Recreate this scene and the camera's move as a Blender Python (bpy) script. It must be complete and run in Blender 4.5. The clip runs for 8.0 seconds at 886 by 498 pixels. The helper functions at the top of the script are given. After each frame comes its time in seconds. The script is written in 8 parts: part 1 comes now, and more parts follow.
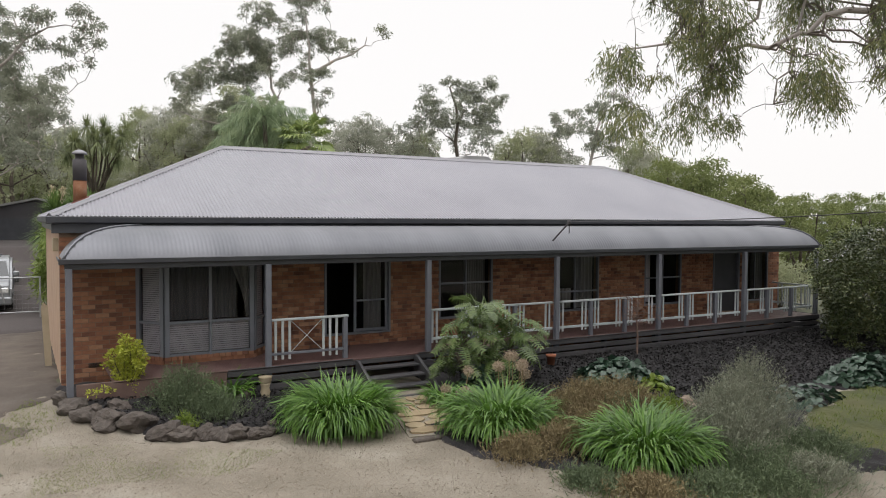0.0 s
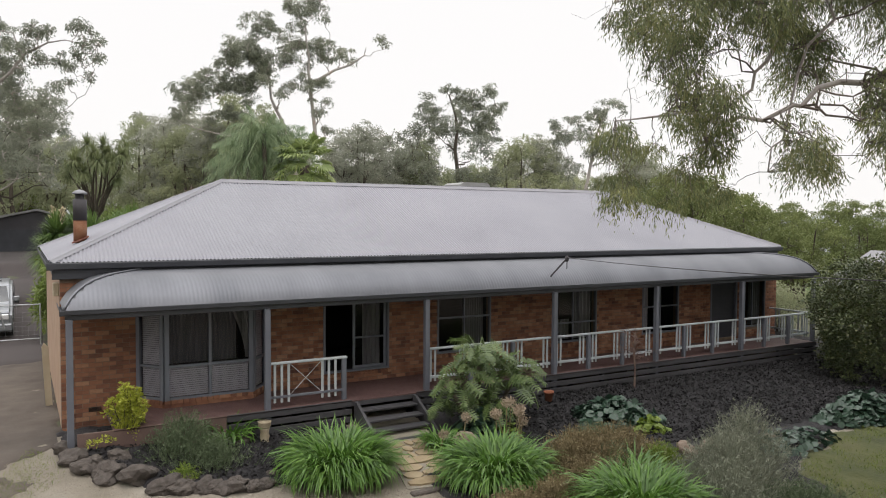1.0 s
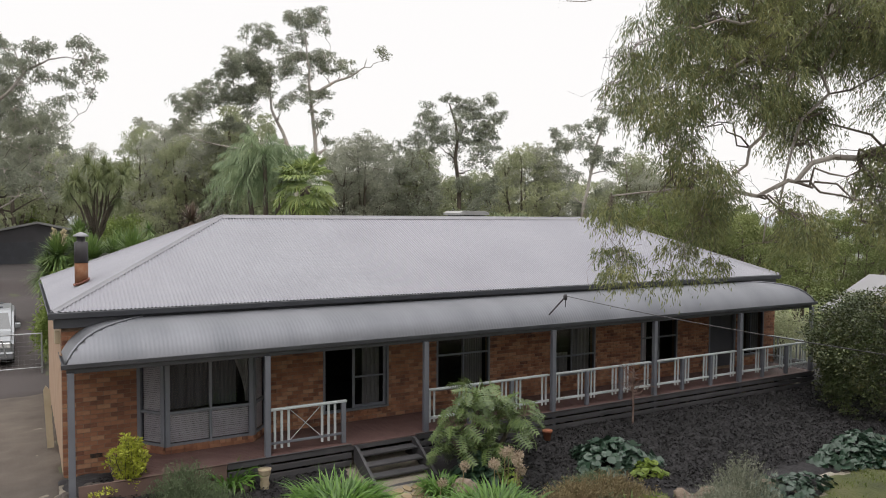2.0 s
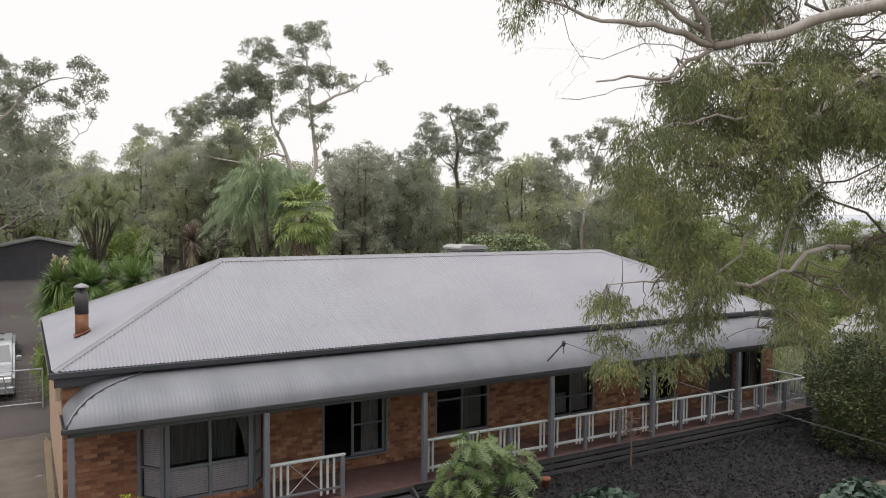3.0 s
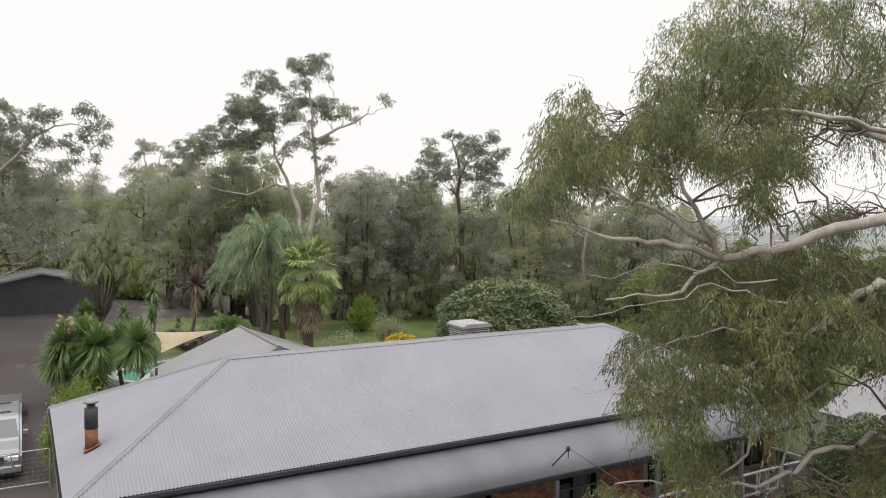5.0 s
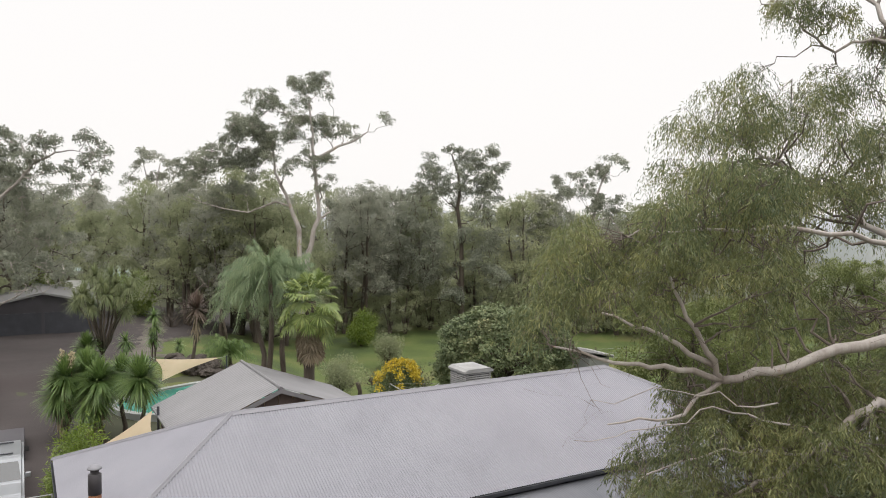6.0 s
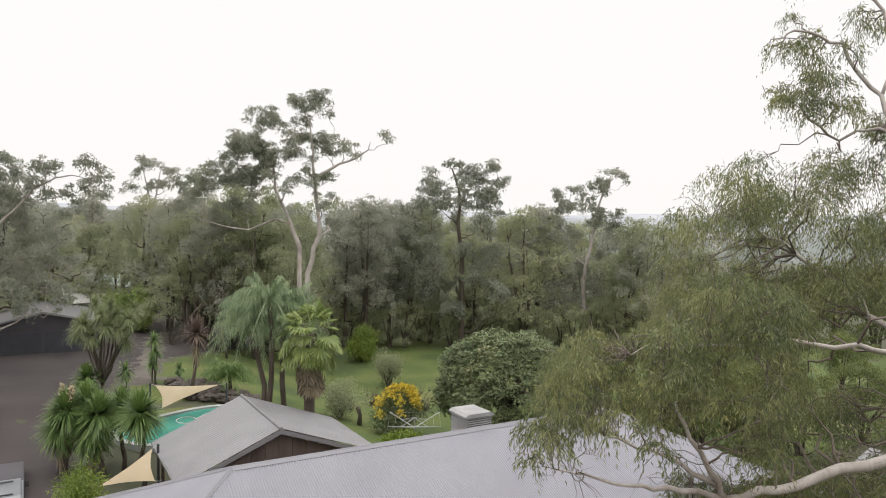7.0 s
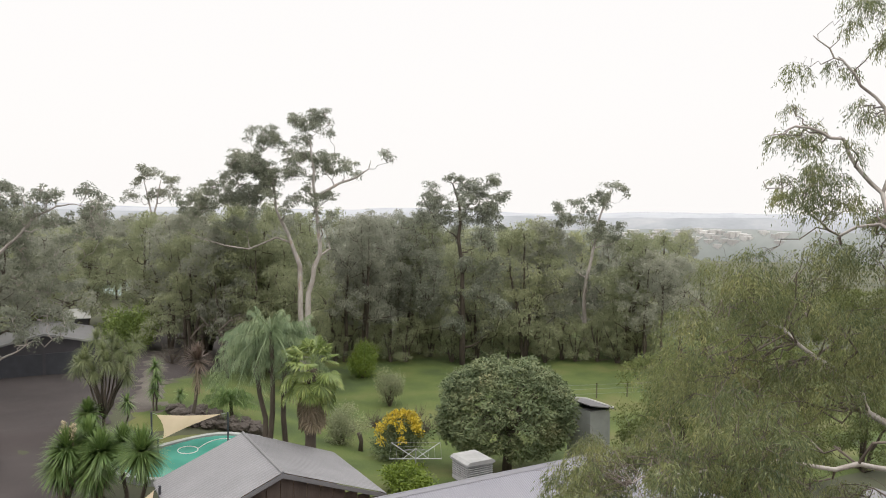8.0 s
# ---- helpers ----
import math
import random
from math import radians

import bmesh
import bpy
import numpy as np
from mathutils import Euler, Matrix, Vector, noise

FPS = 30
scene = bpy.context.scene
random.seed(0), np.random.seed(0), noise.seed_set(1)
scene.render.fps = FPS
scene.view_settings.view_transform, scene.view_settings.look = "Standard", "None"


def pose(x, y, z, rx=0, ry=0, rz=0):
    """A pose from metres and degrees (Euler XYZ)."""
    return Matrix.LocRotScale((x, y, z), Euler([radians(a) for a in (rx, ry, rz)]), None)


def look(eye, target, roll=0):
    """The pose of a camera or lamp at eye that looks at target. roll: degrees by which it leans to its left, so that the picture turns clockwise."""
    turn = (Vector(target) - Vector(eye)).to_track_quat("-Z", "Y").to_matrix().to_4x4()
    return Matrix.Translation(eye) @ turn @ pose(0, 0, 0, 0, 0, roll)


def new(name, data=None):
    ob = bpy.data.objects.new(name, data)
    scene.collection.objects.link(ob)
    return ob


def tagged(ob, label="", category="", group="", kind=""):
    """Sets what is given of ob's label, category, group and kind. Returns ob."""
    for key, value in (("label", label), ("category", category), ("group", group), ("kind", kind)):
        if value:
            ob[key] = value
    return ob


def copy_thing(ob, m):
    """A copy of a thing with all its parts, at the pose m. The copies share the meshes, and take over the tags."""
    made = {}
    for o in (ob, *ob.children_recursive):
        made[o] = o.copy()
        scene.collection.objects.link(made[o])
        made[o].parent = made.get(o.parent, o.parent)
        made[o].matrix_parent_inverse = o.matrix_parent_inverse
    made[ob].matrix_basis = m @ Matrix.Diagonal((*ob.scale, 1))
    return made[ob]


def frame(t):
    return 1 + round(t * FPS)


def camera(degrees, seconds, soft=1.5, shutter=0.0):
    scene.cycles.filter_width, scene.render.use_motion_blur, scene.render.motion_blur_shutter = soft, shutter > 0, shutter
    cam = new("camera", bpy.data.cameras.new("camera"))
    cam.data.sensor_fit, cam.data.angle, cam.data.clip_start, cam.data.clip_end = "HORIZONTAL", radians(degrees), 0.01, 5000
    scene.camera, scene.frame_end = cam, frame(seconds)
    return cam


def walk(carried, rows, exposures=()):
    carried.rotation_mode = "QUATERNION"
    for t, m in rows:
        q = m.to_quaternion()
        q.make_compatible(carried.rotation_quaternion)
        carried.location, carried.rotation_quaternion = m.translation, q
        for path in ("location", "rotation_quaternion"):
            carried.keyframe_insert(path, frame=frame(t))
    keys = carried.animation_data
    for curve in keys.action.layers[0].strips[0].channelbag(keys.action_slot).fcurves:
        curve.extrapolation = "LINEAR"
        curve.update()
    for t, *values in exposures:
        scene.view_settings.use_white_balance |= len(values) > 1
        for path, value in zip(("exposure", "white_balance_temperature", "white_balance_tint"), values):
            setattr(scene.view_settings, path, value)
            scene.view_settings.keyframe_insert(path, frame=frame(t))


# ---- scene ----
cam = camera(62.0, 8.0, soft=1.0)
PATH = [
    (0, (-7.606, -13.880, 3.477), (-6.612, -12.147, 3.399), 0.3),
    (0.5, (-7.590, -13.910, 3.894), (-6.595, -12.177, 3.814), 0.35),
    (1, (-7.610, -13.940, 4.368), (-6.615, -12.207, 4.286), 0.3),
    (2.5, (-7.605, -14.030, 5.842), (-6.613, -12.296, 5.757), 0.3),
    (3, (-7.580, -14.045, 6.448), (-6.589, -12.310, 6.362), 0.3),
    (3.5, (-7.585, -14.035, 7.075), (-6.594, -12.299, 6.987), 0.3),
    (4, (-7.625, -14.020, 7.757), (-6.636, -12.284, 7.670), 0.4),
    (4.5, (-7.672, -14.010, 8.355), (-6.683, -12.274, 8.268), 0.4),
    (6, (-7.785, -13.980, 10.559), (-6.794, -12.245, 10.467), 0.4),
    (6.5, (-7.780, -13.940, 11.298), (-6.791, -12.204, 11.205), 0.5),
    (7, (-7.775, -13.860, 12.019), (-6.784, -12.126, 11.926), 0.55),
    (7.5, (-7.767, -13.810, 12.808), (-6.777, -12.075, 12.711), 0.5),
    (8, (-7.759, -13.787, 13.640), (-6.769, -12.052, 13.542), 0.4),
]
walk(cam, [(t, look(eye, target, roll)) for t, eye, target, roll in PATH], exposures=[(0, 0.0, 6400, 10), (4.5, 0.0, 6440, 10), (8, 0.0, 6460, 10)])

# ---- overcast daylight ----
world = bpy.data.worlds.new("overcast_sky")
scene.world = world
world.use_nodes = True
wn, wl = world.node_tree.nodes, world.node_tree.links
wn.clear()
sky = wn.new("ShaderNodeTexSky")
sky.sky_type, sky.sun_disc = "NISHITA", False
sky.sun_elevation, sky.sun_rotation = radians(50), radians(200)
sky.air_density, sky.dust_density = 1.0, 6.0
haze = wn.new("ShaderNodeMixRGB")
haze.inputs[0].default_value = 0.93
haze.inputs[2].default_value = (10.45, 10.15, 9.9, 1)
wl.new(sky.outputs[0], haze.inputs[1])
# an overcast sky is brighter overhead than at the horizon
wco = wn.new("ShaderNodeTexCoord")
wsep = wn.new("ShaderNodeSeparateXYZ")
wl.new(wco.outputs["Generated"], wsep.inputs[0])
lift = wn.new("ShaderNodeMapRange")
lift.inputs["From Min"].default_value, lift.inputs["From Max"].default_value = 0.3, 1.0
lift.inputs["To Min"].default_value, lift.inputs["To Max"].default_value = 0.1018, 0.28
wl.new(wsep.outputs["Z"], lift.inputs["Value"])
bg = wn.new("ShaderNodeBackground")
wl.new(lift.outputs[0], bg.inputs[1])
wl.new(haze.outputs[0], bg.inputs[0])
wout = wn.new("ShaderNodeOutputWorld")
wl.new(bg.outputs[0], wout.inputs[0])
sun = new("sun", bpy.data.lights.new("sun", "SUN"))
sun.data.energy, sun.data.angle, sun.data.color = 0.6, radians(40), (1, 0.97, 0.92)
sun.matrix_world = look((-12, -10, 60), (0, 0, 0))


# ---- materials ----
def mat(name, cols, scale=3.0, rough=0.8, metal=0.0, bump=0.15, bscale=60.0, fine=0.35, rand=0.0, island=0.0,
        trans=0.0, spec=0.5, stretch=(1, 1, 1)):
    """Procedural surface: cols are blended by a coarse and a fine noise, and shifted per object or per island."""
    m = bpy.data.materials.new(name)
    m.use_nodes = True
    n, l = m.node_tree.nodes, m.node_tree.links
    bsdf = n["Principled BSDF"]
    tc = n.new("ShaderNodeTexCoord")
    mp = n.new("ShaderNodeMapping")
    mp.inputs["Scale"].default_value = stretch
    l.new(tc.outputs["Object"], mp.inputs[0])
    n1, n2 = n.new("ShaderNodeTexNoise"), n.new("ShaderNodeTexNoise")
    n1.inputs["Scale"].default_value, n1.inputs["Detail"].default_value = scale, 5
    n2.inputs["Scale"].default_value, n2.inputs["Detail"].default_value = bscale, 4
    l.new(mp.outputs[0], n1.inputs[0])
    l.new(mp.outputs[0], n2.inputs[0])
    mix = n.new("ShaderNodeMath")
    mix.operation = "MULTIPLY_ADD"
    mix.inputs[1].default_value = fine
    l.new(n2.outputs["Fac"], mix.inputs[0])
    m2 = n.new("ShaderNodeMath")
    m2.operation = "MULTIPLY_ADD"
    m2.inputs[1].default_value, m2.inputs[2].default_value = 1.6, -0.3 - fine / 2
    l.new(n1.outputs["Fac"], m2.inputs[0])
    l.new(m2.outputs[0], mix.inputs[2])
    fac = mix.outputs[0]
    for amount, node, out in ((rand, "ShaderNodeObjectInfo", "Random"), (island, "ShaderNodeNewGeometry", "Random Per Island")):
        if amount:
            src = n.new(node)
            add = n.new("ShaderNodeMath")
            add.operation = "MULTIPLY_ADD"
            add.inputs[1].default_value = amount
            l.new(src.outputs[out], add.inputs[0])
            sub = n.new("ShaderNodeMath")
            sub.operation = "MULTIPLY_ADD"
            sub.inputs[1].default_value, sub.inputs[2].default_value = 1 - amount * 0.6, -amount * 0.2
            l.new(fac, sub.inputs[0])
            l.new(sub.outputs[0], add.inputs[2])
            fac = add.outputs[0]
    ramp = n.new("ShaderNodeValToRGB")
    el = ramp.color_ramp.elements
    while len(el) < len(cols):
        el.new(0.5)
    for i, c in enumerate(cols):
        el[i].position = i / (len(cols) - 1)
        el[i].color = (*c, 1)
    l.new(fac, ramp.inputs[0])
    l.new(ramp.outputs[0], bsdf.inputs["Base Color"])
    bsdf.inputs["Roughness"].default_value = rough
    bsdf.inputs["Metallic"].default_value = metal
    bsdf.inputs["Specular IOR Level"].default_value = spec
    if bump:
        b = n.new("ShaderNodeBump")
        b.inputs["Strength"].default_value, b.inputs["Distance"].default_value = bump, 0.02
        l.new(n2.outputs["Fac"], b.inputs["Height"])
        l.new(b.outputs[0], bsdf.inputs["Normal"])
    if trans:
        t = n.new("ShaderNodeBsdfTranslucent")
        l.new(ramp.outputs[0], t.inputs[0])
        mx = n.new("ShaderNodeMixShader")
        mx.inputs[0].default_value = trans
        l.new(bsdf.outputs[0], mx.inputs[1])
        l.new(t.outputs[0], mx.inputs[2])
        l.new(mx.outputs[0], n["Material Output"].inputs[0])
    return m


M_ZINC = mat("galvanised_roof_sheet", [(0.186, 0.184, 0.209), (0.211, 0.21, 0.236), (0.231, 0.23, 0.255)], 0.6, 0.55, 0.15, 0.05, 25, 0.25)
M_BULL = mat("weathered_zinc_sheet", [(0.1, 0.106, 0.119), (0.142, 0.146, 0.161), (0.175, 0.18, 0.198)], 1.1, 0.5, 0.8, 0.03, 30, 0.3, stretch=(1, 0.3, 0.3))
M_FASCIA = mat("dark_slate_paint", [(0.0346, 0.0369, 0.0446), (0.0462, 0.0485, 0.0577), (0.0615, 0.0646, 0.0754)], 2, 0.5, 0, 0.05, 50)
M_POST = mat("blue_grey_paint", [(0.092, 0.0984, 0.117), (0.117, 0.123, 0.145), (0.135, 0.142, 0.163)], 2, 0.55, 0, 0.05, 60)
M_RAIL = mat("pale_grey_paint", [(0.308, 0.338, 0.354), (0.385, 0.415, 0.431), (0.431, 0.462, 0.477)], 3, 0.5, 0, 0.05, 60)
M_DECK = mat("red_brown_deck_stain", [(0.0615, 0.0309, 0.0289), (0.0984, 0.0531, 0.0481), (0.13, 0.0841, 0.0721)], 3, 0.6, 0, 0.2, 40, 0.4, island=0.3)
M_BOARD = mat("grey_stained_board", [(0.0287, 0.0274, 0.03), (0.0478, 0.0459, 0.0497), (0.0701, 0.0669, 0.0701)], 2.5, 0.7, 0, 0.2, 40, 0.4, rand=0.2, stretch=(0.3, 1, 1))
M_BRICK = mat("clay_brick", [(0.085, 0.039, 0.03), (0.2, 0.086, 0.05), (0.275, 0.13, 0.072), (0.35, 0.2, 0.122)], 6, 0.9, 0, 0.4, 90, 0.3, rand=0.75)
M_BRICKI = mat("clay_brick_wall", [(0.085, 0.039, 0.03), (0.2, 0.086, 0.05), (0.275, 0.13, 0.072), (0.35, 0.2, 0.122)], 6, 0.9, 0, 0.4, 90, 0.3, island=0.75)
M_MORTAR = mat("sandy_mortar", [(0.125, 0.083, 0.058), (0.18, 0.125, 0.09), (0.235, 0.17, 0.125)], 8, 0.95, 0, 0.3, 120)
M_RENDER = mat("peach_painted_wall", [(0.323, 0.215, 0.146), (0.385, 0.262, 0.181), (0.431, 0.308, 0.223)], 2, 0.8, 0, 0.1, 40)
M_FRAME = mat("grey_aluminium", [(0.123, 0.134, 0.157), (0.157, 0.167, 0.196)], 3, 0.45, 0.2, 0.0)
M_DARK = mat("unlit_black", [(0.00923, 0.00923, 0.00923), (0.0154, 0.0154, 0.0154)], 2, 0.9, 0, 0)
M_CURT = mat("pale_curtain", [(0.158, 0.166, 0.158), (0.216, 0.223, 0.216), (0.274, 0.277, 0.267)], 3, 0.9, 0, 0.1, 30, stretch=(8, 8, 0.3))
M_BLIND = mat("slatted_blind", [(0.448, 0.434, 0.456), (0.577, 0.566, 0.596)], 3, 0.8, 0, 0)
M_BARK = mat("grey_gum_bark", [(0.19, 0.15, 0.13), (0.31, 0.275, 0.25), (0.43, 0.395, 0.37), (0.33, 0.22, 0.15)], 2.2, 0.85, 0, 0.5, 22, 0.5, stretch=(1, 1, 0.35))
M_DBARK = mat("dark_bark", [(0.0385, 0.0308, 0.0246), (0.0769, 0.0615, 0.0477), (0.123, 0.1, 0.0769)], 2.5, 0.9, 0, 0.6, 22, 0.5, stretch=(1, 1, 0.3))
M_GUM = mat("gum_leaf", [(0.06, 0.083, 0.044), (0.128, 0.156, 0.07), (0.235, 0.25, 0.104), (0.42, 0.39, 0.165)], 1.1, 0.5, 0, 0, 5, 0.2, island=0.4, trans=0.4, spec=0.5)
# M_FARGUM and M_FARGUM2: leaf colour lifted far above real, distance haze painted in
M_FARGUM = mat("hazed_grey_green_gum_leaf", [(0.255, 0.266, 0.22), (0.365, 0.373, 0.305), (0.52, 0.516, 0.412)], 0.15, 0.6, 0, 0, 2, 0.2, island=0.12, rand=0.3, trans=0.58, spec=0.2)
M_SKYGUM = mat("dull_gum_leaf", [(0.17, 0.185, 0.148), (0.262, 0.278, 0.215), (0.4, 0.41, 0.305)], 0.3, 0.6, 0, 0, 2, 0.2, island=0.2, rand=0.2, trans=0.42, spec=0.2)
M_FARGUM2 = mat("hazed_olive_gum_leaf", [(0.23, 0.252, 0.155), (0.34, 0.362, 0.225), (0.495, 0.505, 0.315)], 0.15, 0.6, 0, 0, 2, 0.2, island=0.12, rand=0.4, trans=0.57, spec=0.2)
M_BRIGHT = mat("bright_shrub_leaf", [(0.0837, 0.131, 0.024), (0.167, 0.233, 0.032), (0.284, 0.35, 0.0561)], 0.5, 0.55, 0, 0, 4, 0.2, island=0.5, trans=0.3)
M_DOME = mat("dark_glossy_leaf", [(0.0706, 0.097, 0.0537), (0.115, 0.149, 0.0756), (0.177, 0.202, 0.1), (0.299, 0.267, 0.143)], 0.5, 0.62, 0, 0, 3, 0.3, island=0.3, trans=0.15, spec=0.22)
M_STRAP = mat("strap_leaf", [(0.042, 0.105, 0.015), (0.092, 0.19, 0.03), (0.165, 0.285, 0.054)], 2, 0.4, 0, 0, 8, 0.2, island=0.7, trans=0.3)
M_GRAVEL = mat("pale_gravel", [(0.125, 0.108, 0.083), (0.195, 0.17, 0.133), (0.262, 0.234, 0.19), (0.36, 0.33, 0.28)], 0.8, 0.95, 0, 0.9, 95, 1.1)
M_DRIVE = mat("dark_compacted_drive", [(0.0286, 0.0228, 0.0225), (0.0442, 0.0353, 0.0342), (0.0623, 0.0519, 0.0492)], 0.35, 0.9, 0, 0.4, 30, 0.5)
M_MULCH = mat("dark_wood_mulch", [(0.00729, 0.00634, 0.00698), (0.0156, 0.0139, 0.0153), (0.0312, 0.0289, 0.0318)], 3, 0.95, 0, 1.0, 30, 0.9)
M_LAWN = mat("winter_lawn", [(0.032, 0.048, 0.014), (0.041, 0.0646, 0.012), (0.0698, 0.0988, 0.0176), (0.107, 0.114, 0.0319), (0.0985, 0.0836, 0.0399)], 0.22, 0.9, 0, 0.7, 14, 0.5)
M_FIELD = mat("far_ground", [(0.045, 0.05, 0.028), (0.07, 0.074, 0.042), (0.1, 0.1, 0.06)], 0.02, 0.95, 0, 0, 1, 0.4)
M_ROCK = mat("basalt_rock", [(0.0372, 0.0297, 0.0256), (0.0743, 0.0623, 0.0538), (0.127, 0.106, 0.0909)], 3, 0.9, 0, 0.8, 18, 0.6, rand=0.3)


# ---- geometry helpers ----
class Geo:
    """Collects vertices and faces of one mesh."""

    def __init__(self):
        self.v, self.f = [], []

    def add(self, verts, faces):
        k = len(self.v)
        self.v += [tuple(p) for p in verts]
        self.f += [tuple(i + k for i in q) for q in faces]
        return self

    def box(self, x0, x1, y0, y1, z0, z1, c=0.0):
        """A box, chamfered by c."""
        if c <= 0:
            return self.add([(x, y, z) for x in (x0, x1) for y in (y0, y1) for z in (z0, z1)],
                            [(0, 1, 3, 2), (4, 6, 7, 5), (0, 4, 5, 1), (2, 3, 7, 6), (0, 2, 6, 4), (1, 5, 7, 3)])
        vs, idx = [], {}
        lo, hi = (x0, y0, z0), (x1, y1, z1)
        for s in range(8):
            for ax in range(3):
                p = []
                for a in range(3):
                    top = (s >> a) & 1
                    p.append((hi[a] if top else lo[a]) if a == ax else (hi[a] - c if top else lo[a] + c))
                idx[(s, ax)] = len(vs)
                vs.append(p)
        fs = []
        for ax in range(3):
            a, b = (ax + 1) % 3, (ax + 2) % 3
            for top in (0, 1):
                q = [idx[((top << ax) | (i << a) | (j << b), ax)] for i, j in ((0, 0), (1, 0), (1, 1), (0, 1))]
                fs.append(q if top else q[::-1])
            for i in (0, 1):
                for j in (0, 1):
                    s0, s1 = (i << a) | (j << b), (1 << ax) | (i << a) | (j << b)
                    q = [idx[(s0, a)], idx[(s1, a)], idx[(s1, b)], idx[(s0, b)]]
                    fs.append(q)
        for s in range(8):
            fs.append([idx[(s, 0)], idx[(s, 1)], idx[(s, 2)]])
        return self.add(vs, fs)

    def tube(self, pts, radii, n=6, cap=True):
        pts = [Vector(p) for p in pts]
        vs, fs = [], []
        side = None
        for i, p in enumerate(pts):
            d = (pts[min(i + 1, len(pts) - 1)] - pts[max(i - 1, 0)]).normalized()
            if side is None:
                side = d.orthogonal().normalized()
            side = (side - d * side.dot(d)).normalized()
            up = d.cross(side)
            r = radii[i] if hasattr(radii, "__len__") else radii
            vs += [p + (side * math.cos(a) + up * math.sin(a)) * r for a in [2 * math.pi * j / n for j in range(n)]]
        for i in range(len(pts) - 1):
            for j in range(n):
                k = (j + 1) % n
                fs.append((i * n + j, i * n + k, (i + 1) * n + k, (i + 1) * n + j))
        if cap:
            fs.append(tuple(range(n))[::-1])
            fs.append(tuple((len(pts) - 1) * n + j for j in range(n)))
        return self.add(vs, fs)

    def lathe(self, prof, x, y, n=16):
        return self.tube([(x, y, z + i * 1e-5) for i, (r, z) in enumerate(prof)], [r for r, z in prof], n)

    def prism(self, poly, p0, ax, bx, ext):
        """A polygon in the plane (ax, bx) at p0, carried along ext."""
        p0, ax, bx, ext = Vector(p0), Vector(ax), Vector(bx), Vector(ext)
        k = len(poly)
        vs = [p0 + ax * a + bx * b for a, b in poly]
        vs += [v + ext for v in vs]
        return self.add(vs, [tuple(range(k))[::-1], tuple(range(k, 2 * k))] + [(i, (i + 1) % k, k + (i + 1) % k, k + i) for i in range(k)])

    def mesh(self, name, material, smooth=False):
        me = bpy.data.meshes.new(name)
        me.from_pydata(self.v, [], self.f)
        me.validate()
        me.materials.append(material)
        if smooth:
            me.polygons.foreach_set("use_smooth", [True] * len(me.polygons))
        bm = bmesh.new()
        bm.from_mesh(me)
        bmesh.ops.recalc_face_normals(bm, faces=bm.faces)
        bm.to_mesh(me)
        bm.free()
        return me


def part(name, geo, material, parent=None, label="", smooth=False):
    """One mesh object, under a thing or a part if parent is given."""
    ob = new(name, geo.mesh(name, material, smooth) if isinstance(geo, Geo) else geo)
    if parent:
        ob.parent = parent
    if label:
        tagged(ob, label)
    return ob


def thing(name, label, category, group="", at=(0, 0, 0), kind=""):
    ob = new(name)
    ob.location = at
    return tagged(ob, label, category, group, kind)


def quads_mesh(name, verts, material, per=4):
    """A mesh of separate faces with per vertices each, from an array."""
    n = len(verts) // per
    me = bpy.data.meshes.new(name)
    me.vertices.add(n * per)
    me.vertices.foreach_set("co", np.asarray(verts, dtype=np.float32).ravel())
    me.loops.add(n * per)
    me.loops.foreach_set("vertex_index", np.arange(n * per, dtype=np.int32))
    me.polygons.add(n)
    me.polygons.foreach_set("loop_start", np.arange(0, n * per, per, dtype=np.int32))
    me.update(calc_edges=True)
    me.materials.append(material)
    return me


def unit(a):
    return a / np.maximum(np.linalg.norm(a, axis=1, keepdims=True), 1e-9)


def leaf_quads(p, axis, length, width, rng):
    """Lance-shaped leaves: base, widest left, tip, widest right."""
    axis = unit(axis)
    side = unit(np.cross(axis, rng.normal(size=p.shape)))
    length, width = np.asarray(length).reshape(-1, 1), np.asarray(width).reshape(-1, 1)
    out = np.stack([p, p + axis * length * 0.4 + side * width / 2, p + axis * length, p + axis * length * 0.4 - side * width / 2], axis=1)
    return out.reshape(-1, 3)


def clump_leaves(c, r, n, leaf, width, rng, droop=0.8, flat=0.95, face=0.0, up=0.6):
    """Leaves of many small clumps: c their centres, r their radii, n leaves each. face: how far the blades turn to the sky."""
    c, r = np.asarray(c, dtype=float), np.asarray(r, dtype=float)
    i = np.repeat(np.arange(len(c)), n)
    d = unit(rng.normal(size=(len(i), 3)))
    d[:, 2] = np.where(rng.random(len(i)) < up, np.abs(d[:, 2]), d[:, 2])
    p = c[i] + d * (rng.uniform(0.25, 1.0, (len(i), 1)) ** 0.6) * r[i, None] * np.array([1, 1, flat])
    ax = d * np.array([0.75, 0.75, 0.3]) + rng.normal(size=d.shape) * 0.42 + np.array([0, 0, -droop])
    k = rng.uniform(0.65, 1.3, len(i))
    if not face:
        return leaf_quads(p, ax, leaf * k, width * k, rng)
    ax = unit(ax)
    side = unit(np.cross(ax, d * face + np.array([0, 0, face]) + rng.normal(size=d.shape) * 0.5))
    ln, wd = (leaf * k)[:, None], (width * k)[:, None]
    return np.stack([p, p + ax * ln * 0.5 + side * wd / 2, p + ax * ln, p + ax * ln * 0.5 - side * wd / 2], axis=1).reshape(-1, 3)


